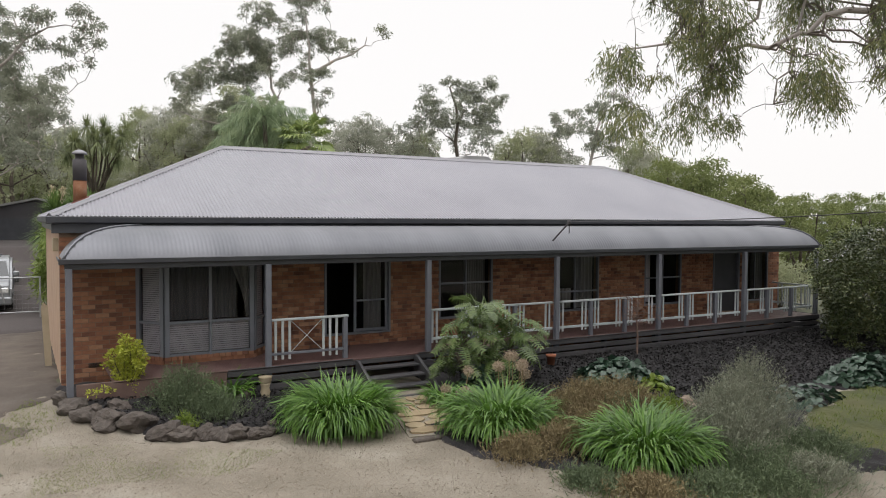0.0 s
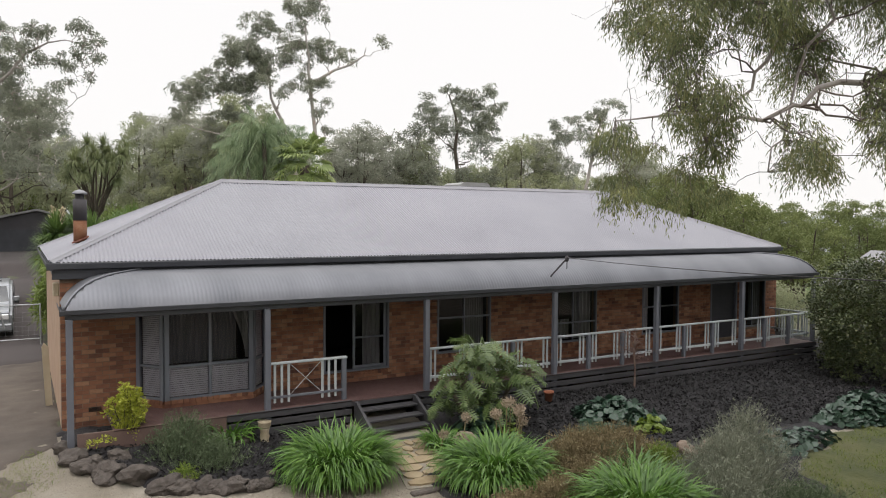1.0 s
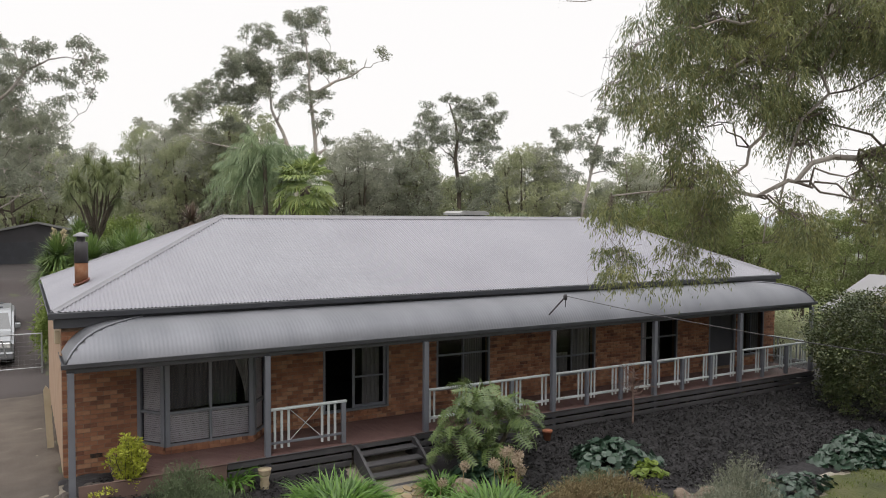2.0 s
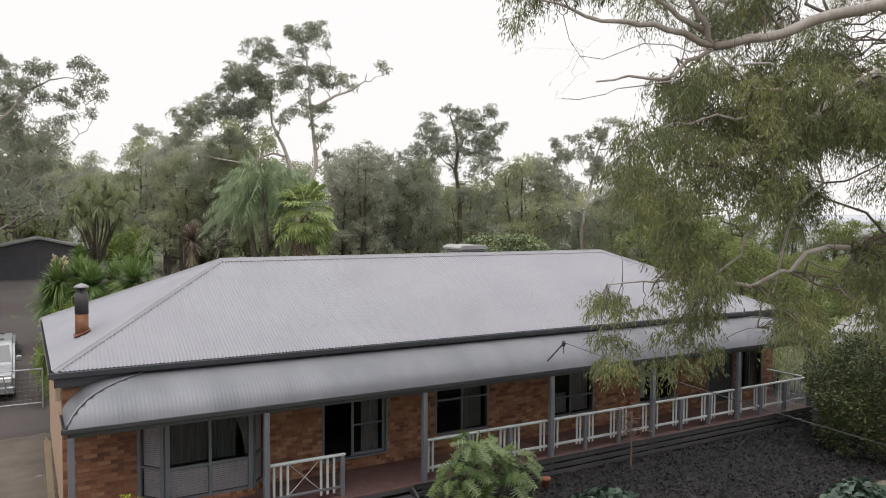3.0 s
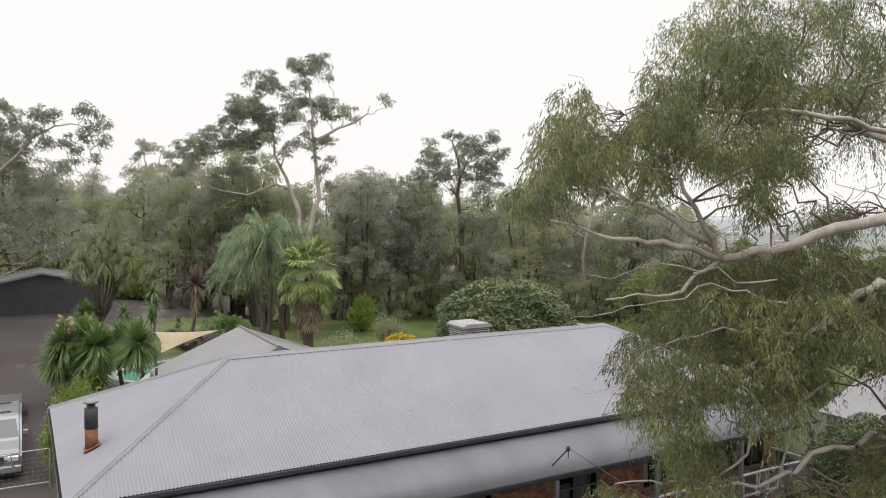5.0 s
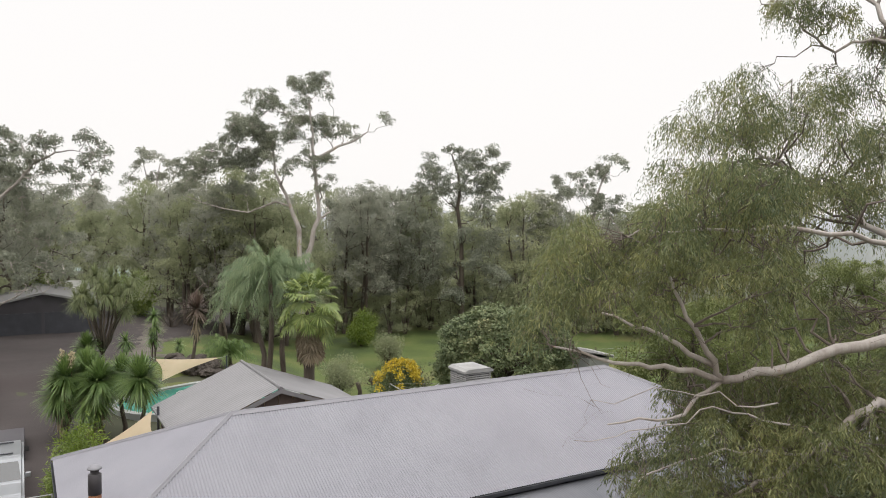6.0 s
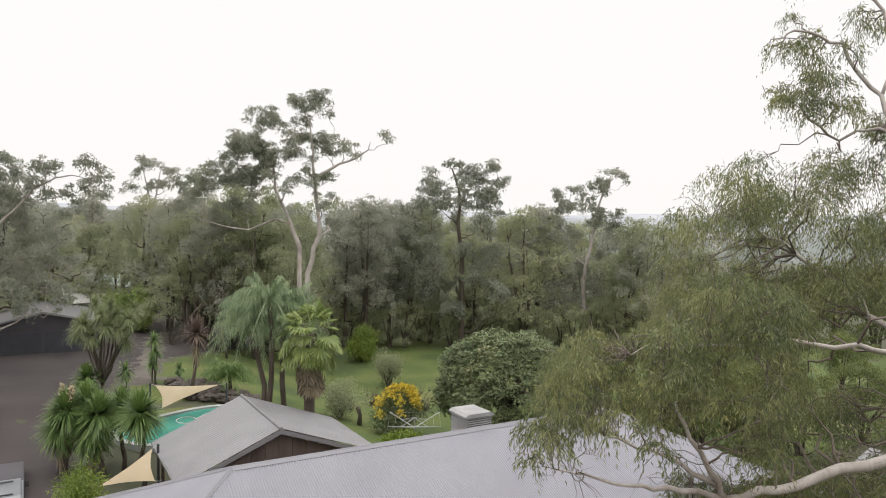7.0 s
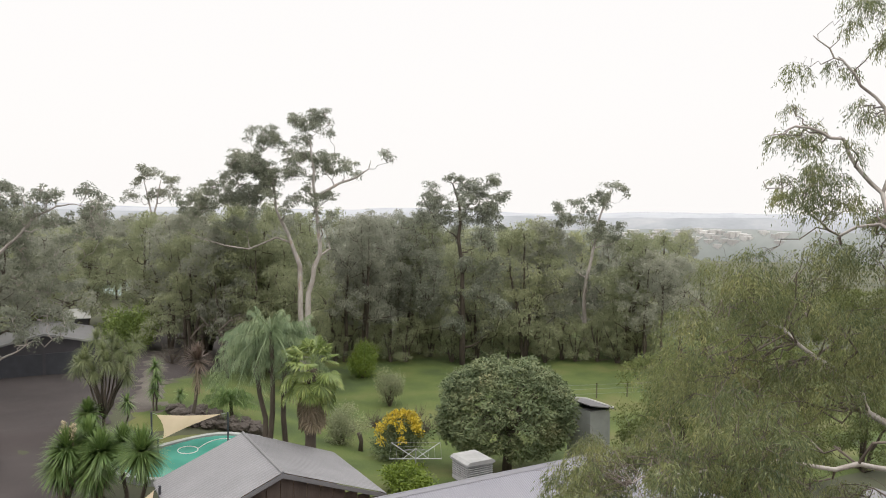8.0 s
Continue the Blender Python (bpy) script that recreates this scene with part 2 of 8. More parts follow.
def head_clumps(heads, size, fill, rng, low=-0.7):
    """Small clumps over the top and sides of each head (x, y, z, rx, ry, rz): an uneven, broken canopy."""
    cs, rs = [], []
    for x, y, z, rx, ry, rz in heads:
        m = (rx + ry + rz) / 3
        for j in range(max(2, int(fill * (m / size) ** 1.7 + rng.random()))):
            d = unit(rng.normal(size=(1, 3)))[0]
            d[2] = abs(d[2]) if d[2] < low else d[2]
            k = rng.uniform(0.45, 1.0) ** 0.7
            cs.append((x + d[0] * rx * k, y + d[1] * ry * k, z + d[2] * rz * k))
            rs.append(size * rng.uniform(0.65, 1.35))
    return np.array(cs), np.array(rs)


def blob_leaves(blobs, per, length, width, rng, droop=0.5, shell=0.55):
    """Leaves in lumpy ellipsoids (x, y, z, rx, ry, rz); per: leaves in a cubic-metre-like measure of each one's surface."""
    allq = []
    for x, y, z, rx, ry, rz in blobs:
        n = int(per * (rx * ry + ry * rz + rx * rz) / 3)
        d = unit(rng.normal(size=(n, 3)))
        r = shell + (1 - shell) * rng.random((n, 1)) ** 0.6
        r *= 1 + 0.22 * np.sin(d[:, :1] * 7 + x) * np.cos(d[:, 2:] * 6 + y) + 0.12 * rng.normal(size=(n, 1))
        p = np.array([x, y, z]) + d * r * np.array([rx, ry, rz])
        ax = d * 0.6 + rng.normal(size=(n, 3)) * 0.7 + np.array([0, 0, -droop])
        k = rng.uniform(0.7, 1.3, n)
        allq.append(leaf_quads(p, ax, length * k, width * k, rng))
    return np.concatenate(allq)


def sstep(a, b, v):
    t = min(1, max(0, (v - a) / (b - a)))
    return t * t * (3 - 2 * t)


def gz(x, y):
    """Height of the ground."""
    left = 0.35 * sstep(-3.5, -6.5, x) * sstep(-2.5, 0.5, y)
    z = max(left, 0.3 * sstep(1.5, 4, y), 0.15 * sstep(-2, 0, y))
    back = 1.15 - 2.65 * sstep(-1, 17, x)
    z += (back - 0.3) * sstep(9, 27, y)
    z += 0.7 * sstep(28.5, 31, y) * (1 - sstep(-1, 12, x))
    far = math.hypot(x, y - 20)
    z -= 26 * sstep(95, 420, far) + 30 * sstep(400, 1500, far)
    return z


def W(px, py, d, t=8.0):
    """The place seen from the high end of the flight towards (px, py), d metres ahead."""
    l = (px - 784) / 1305 * d
    return (-7.76 + 0.4955 * d + 0.868 * l, -13.79 + 0.868 * d - 0.4955 * l, 13.64 - (py - 377 - 0.006 * (px - 784)) / 1305 * d)


# ---- ground ----
g = Geo()
radii = [0]
while radii[-1] < 4600:
    radii.append(radii[-1] + max(0.9, radii[-1] * 0.07))
NA = 120
vs, fs = [], []
for r in radii:
    for a in range(NA):
        x, y = r * math.cos(2 * math.pi * a / NA), r * math.sin(2 * math.pi * a / NA) + 8
        vs.append((x, y, gz(x, y) + 0.02 * noise.noise((x * 0.7, y * 0.7, 0)) - 0.03))
for i in range(len(radii) - 1):
    for a in range(NA):
        b = (a + 1) % NA
        fs.append((i * NA + a, (i + 1) * NA + a, (i + 1) * NA + b, i * NA + b))
tagged(part("ground", g.add(vs, fs), M_FIELD, smooth=True), "olive green paddock ground reaching the far valley", "ground", kind="structure")


def inside(poly, x, y):
    c = False
    for i in range(len(poly)):
        (x0, y0), (x1, y1) = poly[i - 1], poly[i]
        if (y0 > y) != (y1 > y) and x < (x1 - x0) * (y - y0) / (y1 - y0) + x0:
            c = not c
    return c


def patch(name, poly, dz, material, cell, label, category, rough=0.02, kind="structure", wob=0.25):
    """A piece of ground cover inside an outline, laid dz above the ground."""
    xs, ys = [p[0] for p in poly], [p[1] for p in poly]
    nx, ny = int((max(xs) - min(xs)) / cell) + 2, int((max(ys) - min(ys)) / cell) + 2
    idx, vs, fs = {}, [], []
    for i in range(nx):
        for j in range(ny):
            x, y = min(xs) + i * cell, min(ys) + j * cell
            w = noise.noise((x * 1.3, y * 1.3, 3)) * wob
            if not inside(poly, x + cell / 2 + w, y + cell / 2 - w):
                continue
            q = []
            for a, b in ((i, j), (i + 1, j), (i + 1, j + 1), (i, j + 1)):
                if (a, b) not in idx:
                    X, Y = min(xs) + a * cell, min(ys) + b * cell
                    X, Y = X + noise.noise((X * 5, Y * 5, 7)) * cell * 0.3, Y + noise.noise((X * 5, Y * 5, 9)) * cell * 0.3
                    idx[(a, b)] = len(vs)
                    vs.append((X, Y, gz(X, Y) + dz + rough * noise.noise((X * 4, Y * 4, 1))))
                q.append(idx[(a, b)])
            fs.append(q)
    # the outer edge dips under the ground around it
    uses = [0] * len(vs)
    for q in fs:
        for k in q:
            uses[k] += 1
    vs = [(x, y, z - (0.07 if n < 4 else 0)) for (x, y, z), n in zip(vs, uses)]
    return tagged(part(name, Geo().add(vs, fs), material, smooth=True), label, category, kind=kind)


patch("gravel_forecourt", [(-16, -24), (16, -24), (18, -9), (18, 1.4), (-6.88, 1.4), (-6.88, 9.4), (-16, 9.4)],
      0.0, M_GRAVEL, 0.4, "pale compacted gravel forecourt with mossy patches", "gravel")
M_DIRT = mat("brown_packed_dirt", [(0.052, 0.042, 0.035), (0.085, 0.07, 0.058), (0.125, 0.104, 0.085)], 1.1, 0.95, 0, 0.6, 35, 0.7)
patch("dirt_track", [(-6.88, 9.2), (-6.88, 1.5), (-7.15, 0.9), (-7.5, -0.6), (-8.3, -2.2), (-10, -4.0), (-16, -5), (-16, 9.2)],
      0.016, M_DIRT, 0.1, "brown packed dirt track beside the house", "track", wob=0.6)
patch("driveway", [(-6.7, 9.0), (-16, 9.0), (-16, 30), (-16, 62), (-2, 62), (6, 66), (8, 74), (14, 74), (13, 60), (4, 45), (-2.8, 35), (-5.6, 24), (-7.0, 16)],
      0.045, M_DRIVE, 0.3, "dark brown compacted driveway beside the house", "driveway")
def on_ground(px, py):
    """The ground point seen from the high end of the flight towards (px, py)."""
    z = 1.0
    for _ in range(6):
        x, y, _z = W(px, py, (13.64 - z) * 1305 / (py - 377 - 0.006 * (px - 784)))
        z = gz(x, y)
    return x, y


M_TRACK = mat("worn_pale_track", [(0.062, 0.052, 0.045), (0.1, 0.087, 0.075), (0.145, 0.128, 0.11)], 0.5, 0.95, 0, 0.5, 25, 0.7)
patch("worn_track", [on_ground(px, py) for px, py in ((215, 735), (228, 690), (242, 650), (262, 622), (300, 612), (318, 622), (302, 650), (290, 690), (282, 735))],
      0.062, M_TRACK, 0.3, "pale worn vehicle track across the driveway", "track", wob=1.2)
patch("lawn", [(-2.8, 35), (4, 45), (13, 60), (16, 66), (70, 66), (70, 8), (15.5, 8), (13.8, 10.2), (-2.5, 10.2), (-2.5, 30)],
      0.01, M_LAWN, 0.8, "mown green back lawn with worn patches", "lawn")
patch("mulch_bed", [(-0.4, 0.4), (-0.6, -3.2), (1.5, -4.2), (6, -5.2), (9, -4.2), (17, -3), (17, 6), (14, 6), (13.6, 0.4)],
      0.05, M_MULCH, 0.1, "dark chipped mulch bed beside the verandah", "mulch", 0.06)
patch("garden_bed", [(-7.1, 0.1), (-6.5, -1.0), (-5.4, -2.1), (-4.0, -2.3), (-2.3, -3.1), (-2.0, -0.6), (-1.9, 0.0), (-4, 1.4), (-6.2, 1.4), (-7.1, 1.4)],
      0.06, M_MULCH, 0.08, "dark soil garden bed edged with rocks", "garden bed", 0.05)
M_MOSS = mat("mossy_grass", [(0.03, 0.034, 0.013), (0.05, 0.058, 0.016), (0.075, 0.078, 0.024), (0.06, 0.05, 0.03)], 0.9, 0.95, 0, 0.7, 20, 0.6)
patch("front_lawn", [(3.2, -8.2), (9, -9.3), (20, -8), (20, -3.4), (9, -4.3), (6, -5.2), (3.5, -6)],
      0.03, M_MOSS, 0.12, "patchy mossy lawn beside the garden", "lawn", 0.04)
patch("planting_bed", [(-1.9, -3.4), (-1.9, -4.6), (-1.4, -5.6), (-0.9, -6.4), (-0.8, -7.2), (1, -8), (3.5, -8.2), (4, -6), (6, -5.2), (1.5, -4.2), (-0.6, -3.2), (-1.2, -2.4)],
      0.04, M_MULCH, 0.08, "dark leafy planting bed along the gravel", "garden bed", 0.05)


# ---- house ----
house = thing("house", "long single storey brick house with grey corrugated iron roof", "house")
X0, X1, Y0, Y1, ZE, ZR = -7.14, 13.84, 1.38, 9.54, 3.52, 5.31
RX0, RX1, RY = -3.08, 9.85, 5.46
WAVE = 0.076


def slope_sheet(a0, a1, r0, r1, fixed, ridge, along_x):
    """Corrugated roof slope between the eave (fixed) and the ridge."""
    n = int((a1 - a0) / WAVE * 6)
    vs, fs = [], []
    for i in range(n + 1):
        a = a0 + (a1 - a0) * i / n
        s = max(0.0, min(1, (a - a0) / (r0 - a0), (a1 - a) / (a1 - r1)))
        w = 0.011 * math.cos(2 * math.pi * (a - a0) / WAVE)
        b = fixed + (ridge - fixed) * s
        lo, hi = (a, fixed, ZE + w), (a, b, ZE + (ZR - ZE) * s + w)
        vs += [lo, hi] if along_x else [(fixed, a, ZE + w), (b, a, ZE + (ZR - ZE) * s + w)]
    fs = [(2 * i, 2 * i + 2, 2 * i + 3, 2 * i + 1) for i in range(n)]
    return Geo().add(vs, fs)


part("roof", slope_sheet(X0, X1, RX0, RX1, Y0, RY, True), M_ZINC, house, smooth=True)
part("roof", slope_sheet(X0, X1, RX0, RX1, Y1, RY, True), M_ZINC, house, smooth=True)
part("roof", slope_sheet(Y0, Y1, RY, RY, X0, RX0, False), M_ZINC, house, smooth=True)
part("roof", slope_sheet(Y0, Y1, RY, RY, X1, RX1, False), M_ZINC, house, smooth=True)


def capping(p, q):
    """A folded ridge cap with a rolled top and scalloped edges."""
    p, q = Vector(p), Vector(q)
    d = (q - p).normalized()
    s = d.cross(Vector((0, 0, 1))).normalized()
    u = s.cross(d)
    g = Geo()
    drop = 0.42 if abs(d.z) < 0.05 else 0.27
    hw = 0.12 if abs(d.z) < 0.05 else 0.07
    prof = [(-hw, -hw * drop), (-0.035, 0.008), (-0.02, 0.028), (0, 0.035), (0.02, 0.028), (0.035, 0.008), (hw, -hw * drop)]
    n = max(1, int((q - p).length / 0.038))
    vs = []
    for i in range(n + 1):
        c = p + (q - p) * i / n + u * 0.018
        for k, (a, b) in enumerate(prof):
            e = 0.02 * (i % 2) if k in (0, 6) else 0
            vs.append(c + s * (a + (e if k == 6 else -e)) + u * (b - e * 0.9))
    fs = [(i * 7 + k, (i + 1) * 7 + k, (i + 1) * 7 + k + 1, i * 7 + k + 1) for i in range(n) for k in range(6)]
    return g.add(vs, fs)


M_CAP = mat("zinc_capping", [(0.17, 0.168, 0.185), (0.198, 0.196, 0.214), (0.22, 0.218, 0.236)], 1, 0.5, 0.2, 0.03, 30)
part("ridge_cap", capping((RX0, RY, ZR), (RX1, RY, ZR)), M_CAP, house, "pale zinc ridge capping")
for ex, ey, rx in ((X0, Y0, RX0), (X0, Y1, RX0), (X1, Y0, RX1), (X1, Y1, RX1)):
    part("hip_cap", capping((ex, ey, ZE), (rx, RY, ZR)), M_CAP, house)
# gutters with a rolled lip
GUT = [(0, 0), (0, -0.12), (-0.03, -0.135), (-0.10, -0.11), (-0.115, -0.01), (-0.105, 0.0), (-0.1, -0.01), (-0.09, -0.09), (-0.03, -0.11), (-0.012, -0.1), (-0.012, 0)]
part("gutter", Geo().prism(GUT, (X0 - 0.06, Y0 + 0.06, ZE - 0.01), (0, 1, 0), (0, 0, 1), (X1 - X0 + 0.12, 0, 0)), M_FASCIA, house, "dark slate gutter")
part("gutter", Geo().prism(GUT, (X0 + 0.05, Y0 - 0.04, ZE - 0.01), (1, 0, 0), (0, 0, 1), (0, Y1 - Y0 + 0.1, 0)), M_FASCIA, house)
part("gutter", Geo().prism(GUT, (X1 - 0.05, Y0 - 0.04, ZE - 0.01), (-1, 0, 0), (0, 0, 1), (0, Y1 - Y0 + 0.1, 0)), M_FASCIA, house)
part("fascia", Geo().box(X0 + 0.03, X1 - 0.03, Y0 + 0.07, Y0 + 0.115, 3.2, 3.49, 0.004), M_FASCIA, house)
part("fascia", Geo().box(X0 + 0.06, X0 + 0.1, Y0 + 0.12, Y1, 3.24, 3.49, 0.004), M_FASCIA, house)
part("fascia", Geo().box(X1 - 0.1, X1 - 0.06, Y0 + 0.12, Y1, 3.24, 3.49, 0.004), M_FASCIA, house)

# walls: front with openings, sides, back
OPEN = [(-5.64, -3.08, 0.8, 2.8), (-1.78, -0.16, 0.88, 2.8), (1.14, 2.7, 1.08, 2.8), (4.78, 6.21, 1.05, 2.8), (7.92, 9.42, 1.05, 2.8), (10.78, 12.0, 0.7, 2.8), (12.35, 13.38, 0.95, 2.8)]
WL, WR, WF = -6.98, 13.92, 1.56
seg = Geo()
xs = [WL] + [v for o in OPEN for v in o[:2]] + [WR]
for i in range(0, len(xs), 2):
    seg.box(xs[i], xs[i + 1], WF, WF + 0.22, 0.0, 3.3)
for a, b, z0, z1 in OPEN:
    seg.box(a, b, WF, WF + 0.22, 0.0, z0)
    seg.box(a, b, WF, WF + 0.22, z1, 3.3)
part("wall", seg, M_MORTAR, house, "brick front wall with sandy mortar")
part("wall", Geo().box(WL, WL + 0.2, WF + 0.22, 9.4, -0.1, 3.3), M_RENDER, house, "peach painted side wall")
part("wall", Geo().box(WR - 0.2, WR, WF + 0.22, 9.4, -0.3, 3.3), M_MORTAR, house)
part("wall", Geo().box(WL, WR, 9.4, 9.6, -0.3, 3.3), M_MORTAR, house)
# room surfaces are near black, the unlit interior's shade put into their colour
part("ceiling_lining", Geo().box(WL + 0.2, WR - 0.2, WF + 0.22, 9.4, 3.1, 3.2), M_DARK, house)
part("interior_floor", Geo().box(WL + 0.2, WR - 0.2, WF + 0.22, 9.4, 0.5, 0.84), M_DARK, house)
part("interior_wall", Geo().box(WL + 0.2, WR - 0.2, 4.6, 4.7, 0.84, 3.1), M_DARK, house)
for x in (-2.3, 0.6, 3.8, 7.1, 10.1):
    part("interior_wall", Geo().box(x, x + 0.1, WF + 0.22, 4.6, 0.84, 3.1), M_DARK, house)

M_GLASS = bpy.data.materials.new("window_glass")
M_GLASS.use_nodes = True
gn, gl = M_GLASS.node_tree.nodes, M_GLASS.node_tree.links
gn.remove(gn["Principled BSDF"])
g_clear, g_gloss, g_fres, g_mix = gn.new("ShaderNodeBsdfTransparent"), gn.new("ShaderNodeBsdfGlossy"), gn.new("ShaderNodeFresnel"), gn.new("ShaderNodeMixShader")
g_clear.inputs[0].default_value = (0.76, 0.75, 0.77, 1)
g_gloss.inputs["Roughness"].default_value = 0.03
g_fres.inputs[0].default_value = 1.4
gl.new(g_fres.outputs[0], g_mix.inputs[0])
gl.new(g_clear.outputs[0], g_mix.inputs[1])
gl.new(g_gloss.outputs[0], g_mix.inputs[2])
gl.new(g_mix.outputs[0], gn["Material Output"].inputs[0])


def pane(parent, verts):
    p = part("pane", quads_mesh("pane", [tuple(v) for v in verts], M_GLASS), None, parent)
    p.visible_shadow = False
    return p


def casement(name, a, b, z0, z1, y=WF + 0.03, mull=(0.5,), rail=0.42, label=""):
    """A framed window in the front wall with mullions and one rail."""
    w = new(name)
    w.parent = house
    f = Geo()
    for x in (a, b - 0.05):
        f.box(x, x + 0.05, y - 0.04, y + 0.05, z0, z1, 0.004)
    for z in (z0, z1 - 0.05):
        f.box(a + 0.05, b - 0.05, y - 0.04, y + 0.05, z, z + 0.05, 0.004)
    part("window_frame", f, M_FRAME, w)
    cuts = [a + 0.05] + [a + (b - a) * m for m in mull] + [b - 0.05]
    for m in cuts[1:-1]:
        part("mullion", Geo().box(m - 0.02, m + 0.02, y - 0.02, y + 0.03, z0 + 0.05, z1 - 0.05, 0.003), M_FRAME, w)
    if rail:
        zr = z0 + (z1 - z0) * rail
        part("rail", Geo().box(a + 0.05, b - 0.05, y - 0.025, y + 0.035, zr - 0.02, zr + 0.02, 0.003), M_FRAME, w)
    for c, d in zip(cuts, cuts[1:]):
        pane(w, [(c, y, z0 + 0.04), (d, y, z0 + 0.04), (d, y, z1 - 0.04), (c, y, z1 - 0.04)])
    return w


def curtain(a, b, z0, z1, y, parent, material=M_CURT, amp=0.03, folds=9):
    n = folds * 8
    vs = []
    for i in range(n + 1):
        x = a + (b - a) * i / n
        yy = y + amp * math.sin(2 * math.pi * folds * i / n) + 0.3 * amp * math.sin(5.1 * i / 8)
        vs += [(x, yy, z0), (x, yy, z1)]
    return part("curtain", Geo().add(vs, [(2 * i, 2 * i + 2, 2 * i + 3, 2 * i + 1) for i in range(n)]), material, parent, "pale hanging curtain", True)


w = casement("window", 1.14, 2.7, 1.08, 2.8, mull=(0.5,), rail=0.5)
curtain(2.0, 2.62, 1.1, 2.75, WF + 0.25, w)
w = casement("window", 4.78, 6.21, 1.05, 2.8, mull=(0.42,), rail=0.3)
curtain(5.5, 6.15, 1.1, 2.75, WF + 0.22, w, folds=5)
curtain(4.85, 5.4, 1.1, 1.65, WF + 0.22, w, folds=4)
w = casement("window", 7.92, 9.42, 1.05, 2.8, mull=(0.5,), rail=0.45)
curtain(8.0, 8.5, 1.1, 2.75, WF + 0.35, w, M_BLIND, 0.02, 4)
w = casement("window", 12.35, 13.38, 0.95, 2.8, mull=(0.4,), rail=0.0)
curtain(12.8, 13.33, 1.0, 2.75, WF + 0.2, w, folds=5)
dw = tagged(new("door"), "sliding glass door standing half open")
dw.parent = house
f = Geo()
for x in (-1.78, -0.21):
    f.box(x, x + 0.05, WF - 0.03, WF + 0.1, 0.88, 2.8, 0.004)
f.box(-1.73, -0.21, WF - 0.03, WF + 0.1, 0.88, 0.92, 0.004)
part("door_frame", f, M_FRAME, dw)
f = Geo()
for x in (-1.06, -0.28):
    f.box(x, x + 0.06, WF + 0.02, WF + 0.06, 0.93, 2.78, 0.004)
f.box(-1.0, -0.28, WF + 0.02, WF + 0.06, 0.93, 1.0, 0.004)
f.box(-1.0, -0.28, WF + 0.02, WF + 0.06, 1.62, 1.66, 0.004)
part("sliding_panel", f, M_FRAME, dw)
pane(dw, [(-1.0, WF + 0.04, 0.97), (-0.28, WF + 0.04, 0.97), (-0.28, WF + 0.04, 2.78), (-1.0, WF + 0.04, 2.78)])
curtain(-0.75, -0.3, 0.95, 2.78, WF + 0.2, dw, folds=4)
d2 = tagged(new("door"), "dark timber front door")
d2.parent = house
for x in (10.78, 11.94):
    part("jamb", Geo().box(x, x + 0.06, WF - 0.02, WF + 0.1, 0.7, 2.8, 0.004), M_FRAME, d2)
part("door_leaf", Geo().box(10.84, 11.94, WF + 0.06, WF + 0.1, 0.7, 2.8, 0.004), M_FASCIA, d2)

# bay window on a brick plinth
bay = tagged(new("bay_window"), "three sided grey bay window with curtains and blinds")
bay.parent = house
BP = [(-5.64, WF), (-5.22, 1.04), (-3.5, 1.04), (-3.08, WF)]
for (ax, ay), (bx, by) in zip(BP, BP[1:]):
    d = Vector((bx - ax, by - ay, 0))
    L = d.length
    d.normalize()
    nrm = Vector((d.y, -d.x, 0))
    o = Vector((ax, ay, 0))
    bars = Geo()
    cuts = [0.0, L] if L < 1 else [0.0, L * 0.5, L]

    def bar(s0, s1, z0, z1, dep=0.06):
        bars.prism([(s0, z0), (s1, z0), (s1, z1), (s0, z1)], o + nrm * dep / 2, d, (0, 0, 1), -nrm * dep)
    for s in cuts:
        w2 = 0.085 if s in (0, L) else 0.025
        bar(max(0, s - w2), min(L, s + w2), 0.8, 2.85, 0.08)
    for z in (0.83, 1.46, 2.8):
        bar(0.05, L - 0.05, z - 0.025, z + 0.025)
    part("window_frame", bars, M_FRAME, bay)
    for s0, s1 in zip(cuts, cuts[1:]):
        for z0, z1 in ((0.85, 1.44), (1.48, 2.78)):
            pane(bay, [o + d * s0 + Vector((0, 0, z0)), o + d * s1 + Vector((0, 0, z0)), o + d * s1 + Vector((0, 0, z1)), o + d * s0 + Vector((0, 0, z1))])
part("lintel", Geo().prism([(-5.7, WF), (-5.22, 1.04), (-3.48, 1.04), (-3.02, WF)], (0, 0, 2.84), (1, 0, 0), (0, 1, 0), (0, 0, 0.3)), M_FASCIA, bay)
part("bay_plinth", Geo().prism([(-5.62, WF), (-5.2, 1.1), (-3.5, 1.1), (-3.1, WF)], (0, 0, 0.1), (1, 0, 0), (0, 1, 0), (0, 0, 0.63)), M_MORTAR, bay)
for (ax, ay), (bx, by) in zip(BP, BP[1:]):
    d = Vector((bx - ax, by - ay, 0)).normalized()
    inn = Vector((-d.y, d.x, 0))
    p0, p1 = Vector((ax, ay, 0)) + d * 0.08 + inn * 0.05, Vector((bx, by, 0)) - d * 0.08 + inn * 0.05
    slats = Geo()
    for i in range(15 if ax == -5.22 else 46):
        z = 0.86 + i * 0.041
        up, dn = Vector((0, 0, z + 0.033)), Vector((0, 0, z))
        slats.add([p0 + dn, p1 + dn, p1 + up + inn * 0.012, p0 + up + inn * 0.012], [(0, 1, 2, 3)])
    part("blind", slats, M_BLIND, bay, "pale slatted blind")
M_SHEER = mat("grey_sheer_curtain", [(0.042, 0.05, 0.06), (0.068, 0.078, 0.09), (0.11, 0.12, 0.132)], 2.5, 0.9, 0, 0.1, 30, trans=0.3, stretch=(6, 6, 0.4))
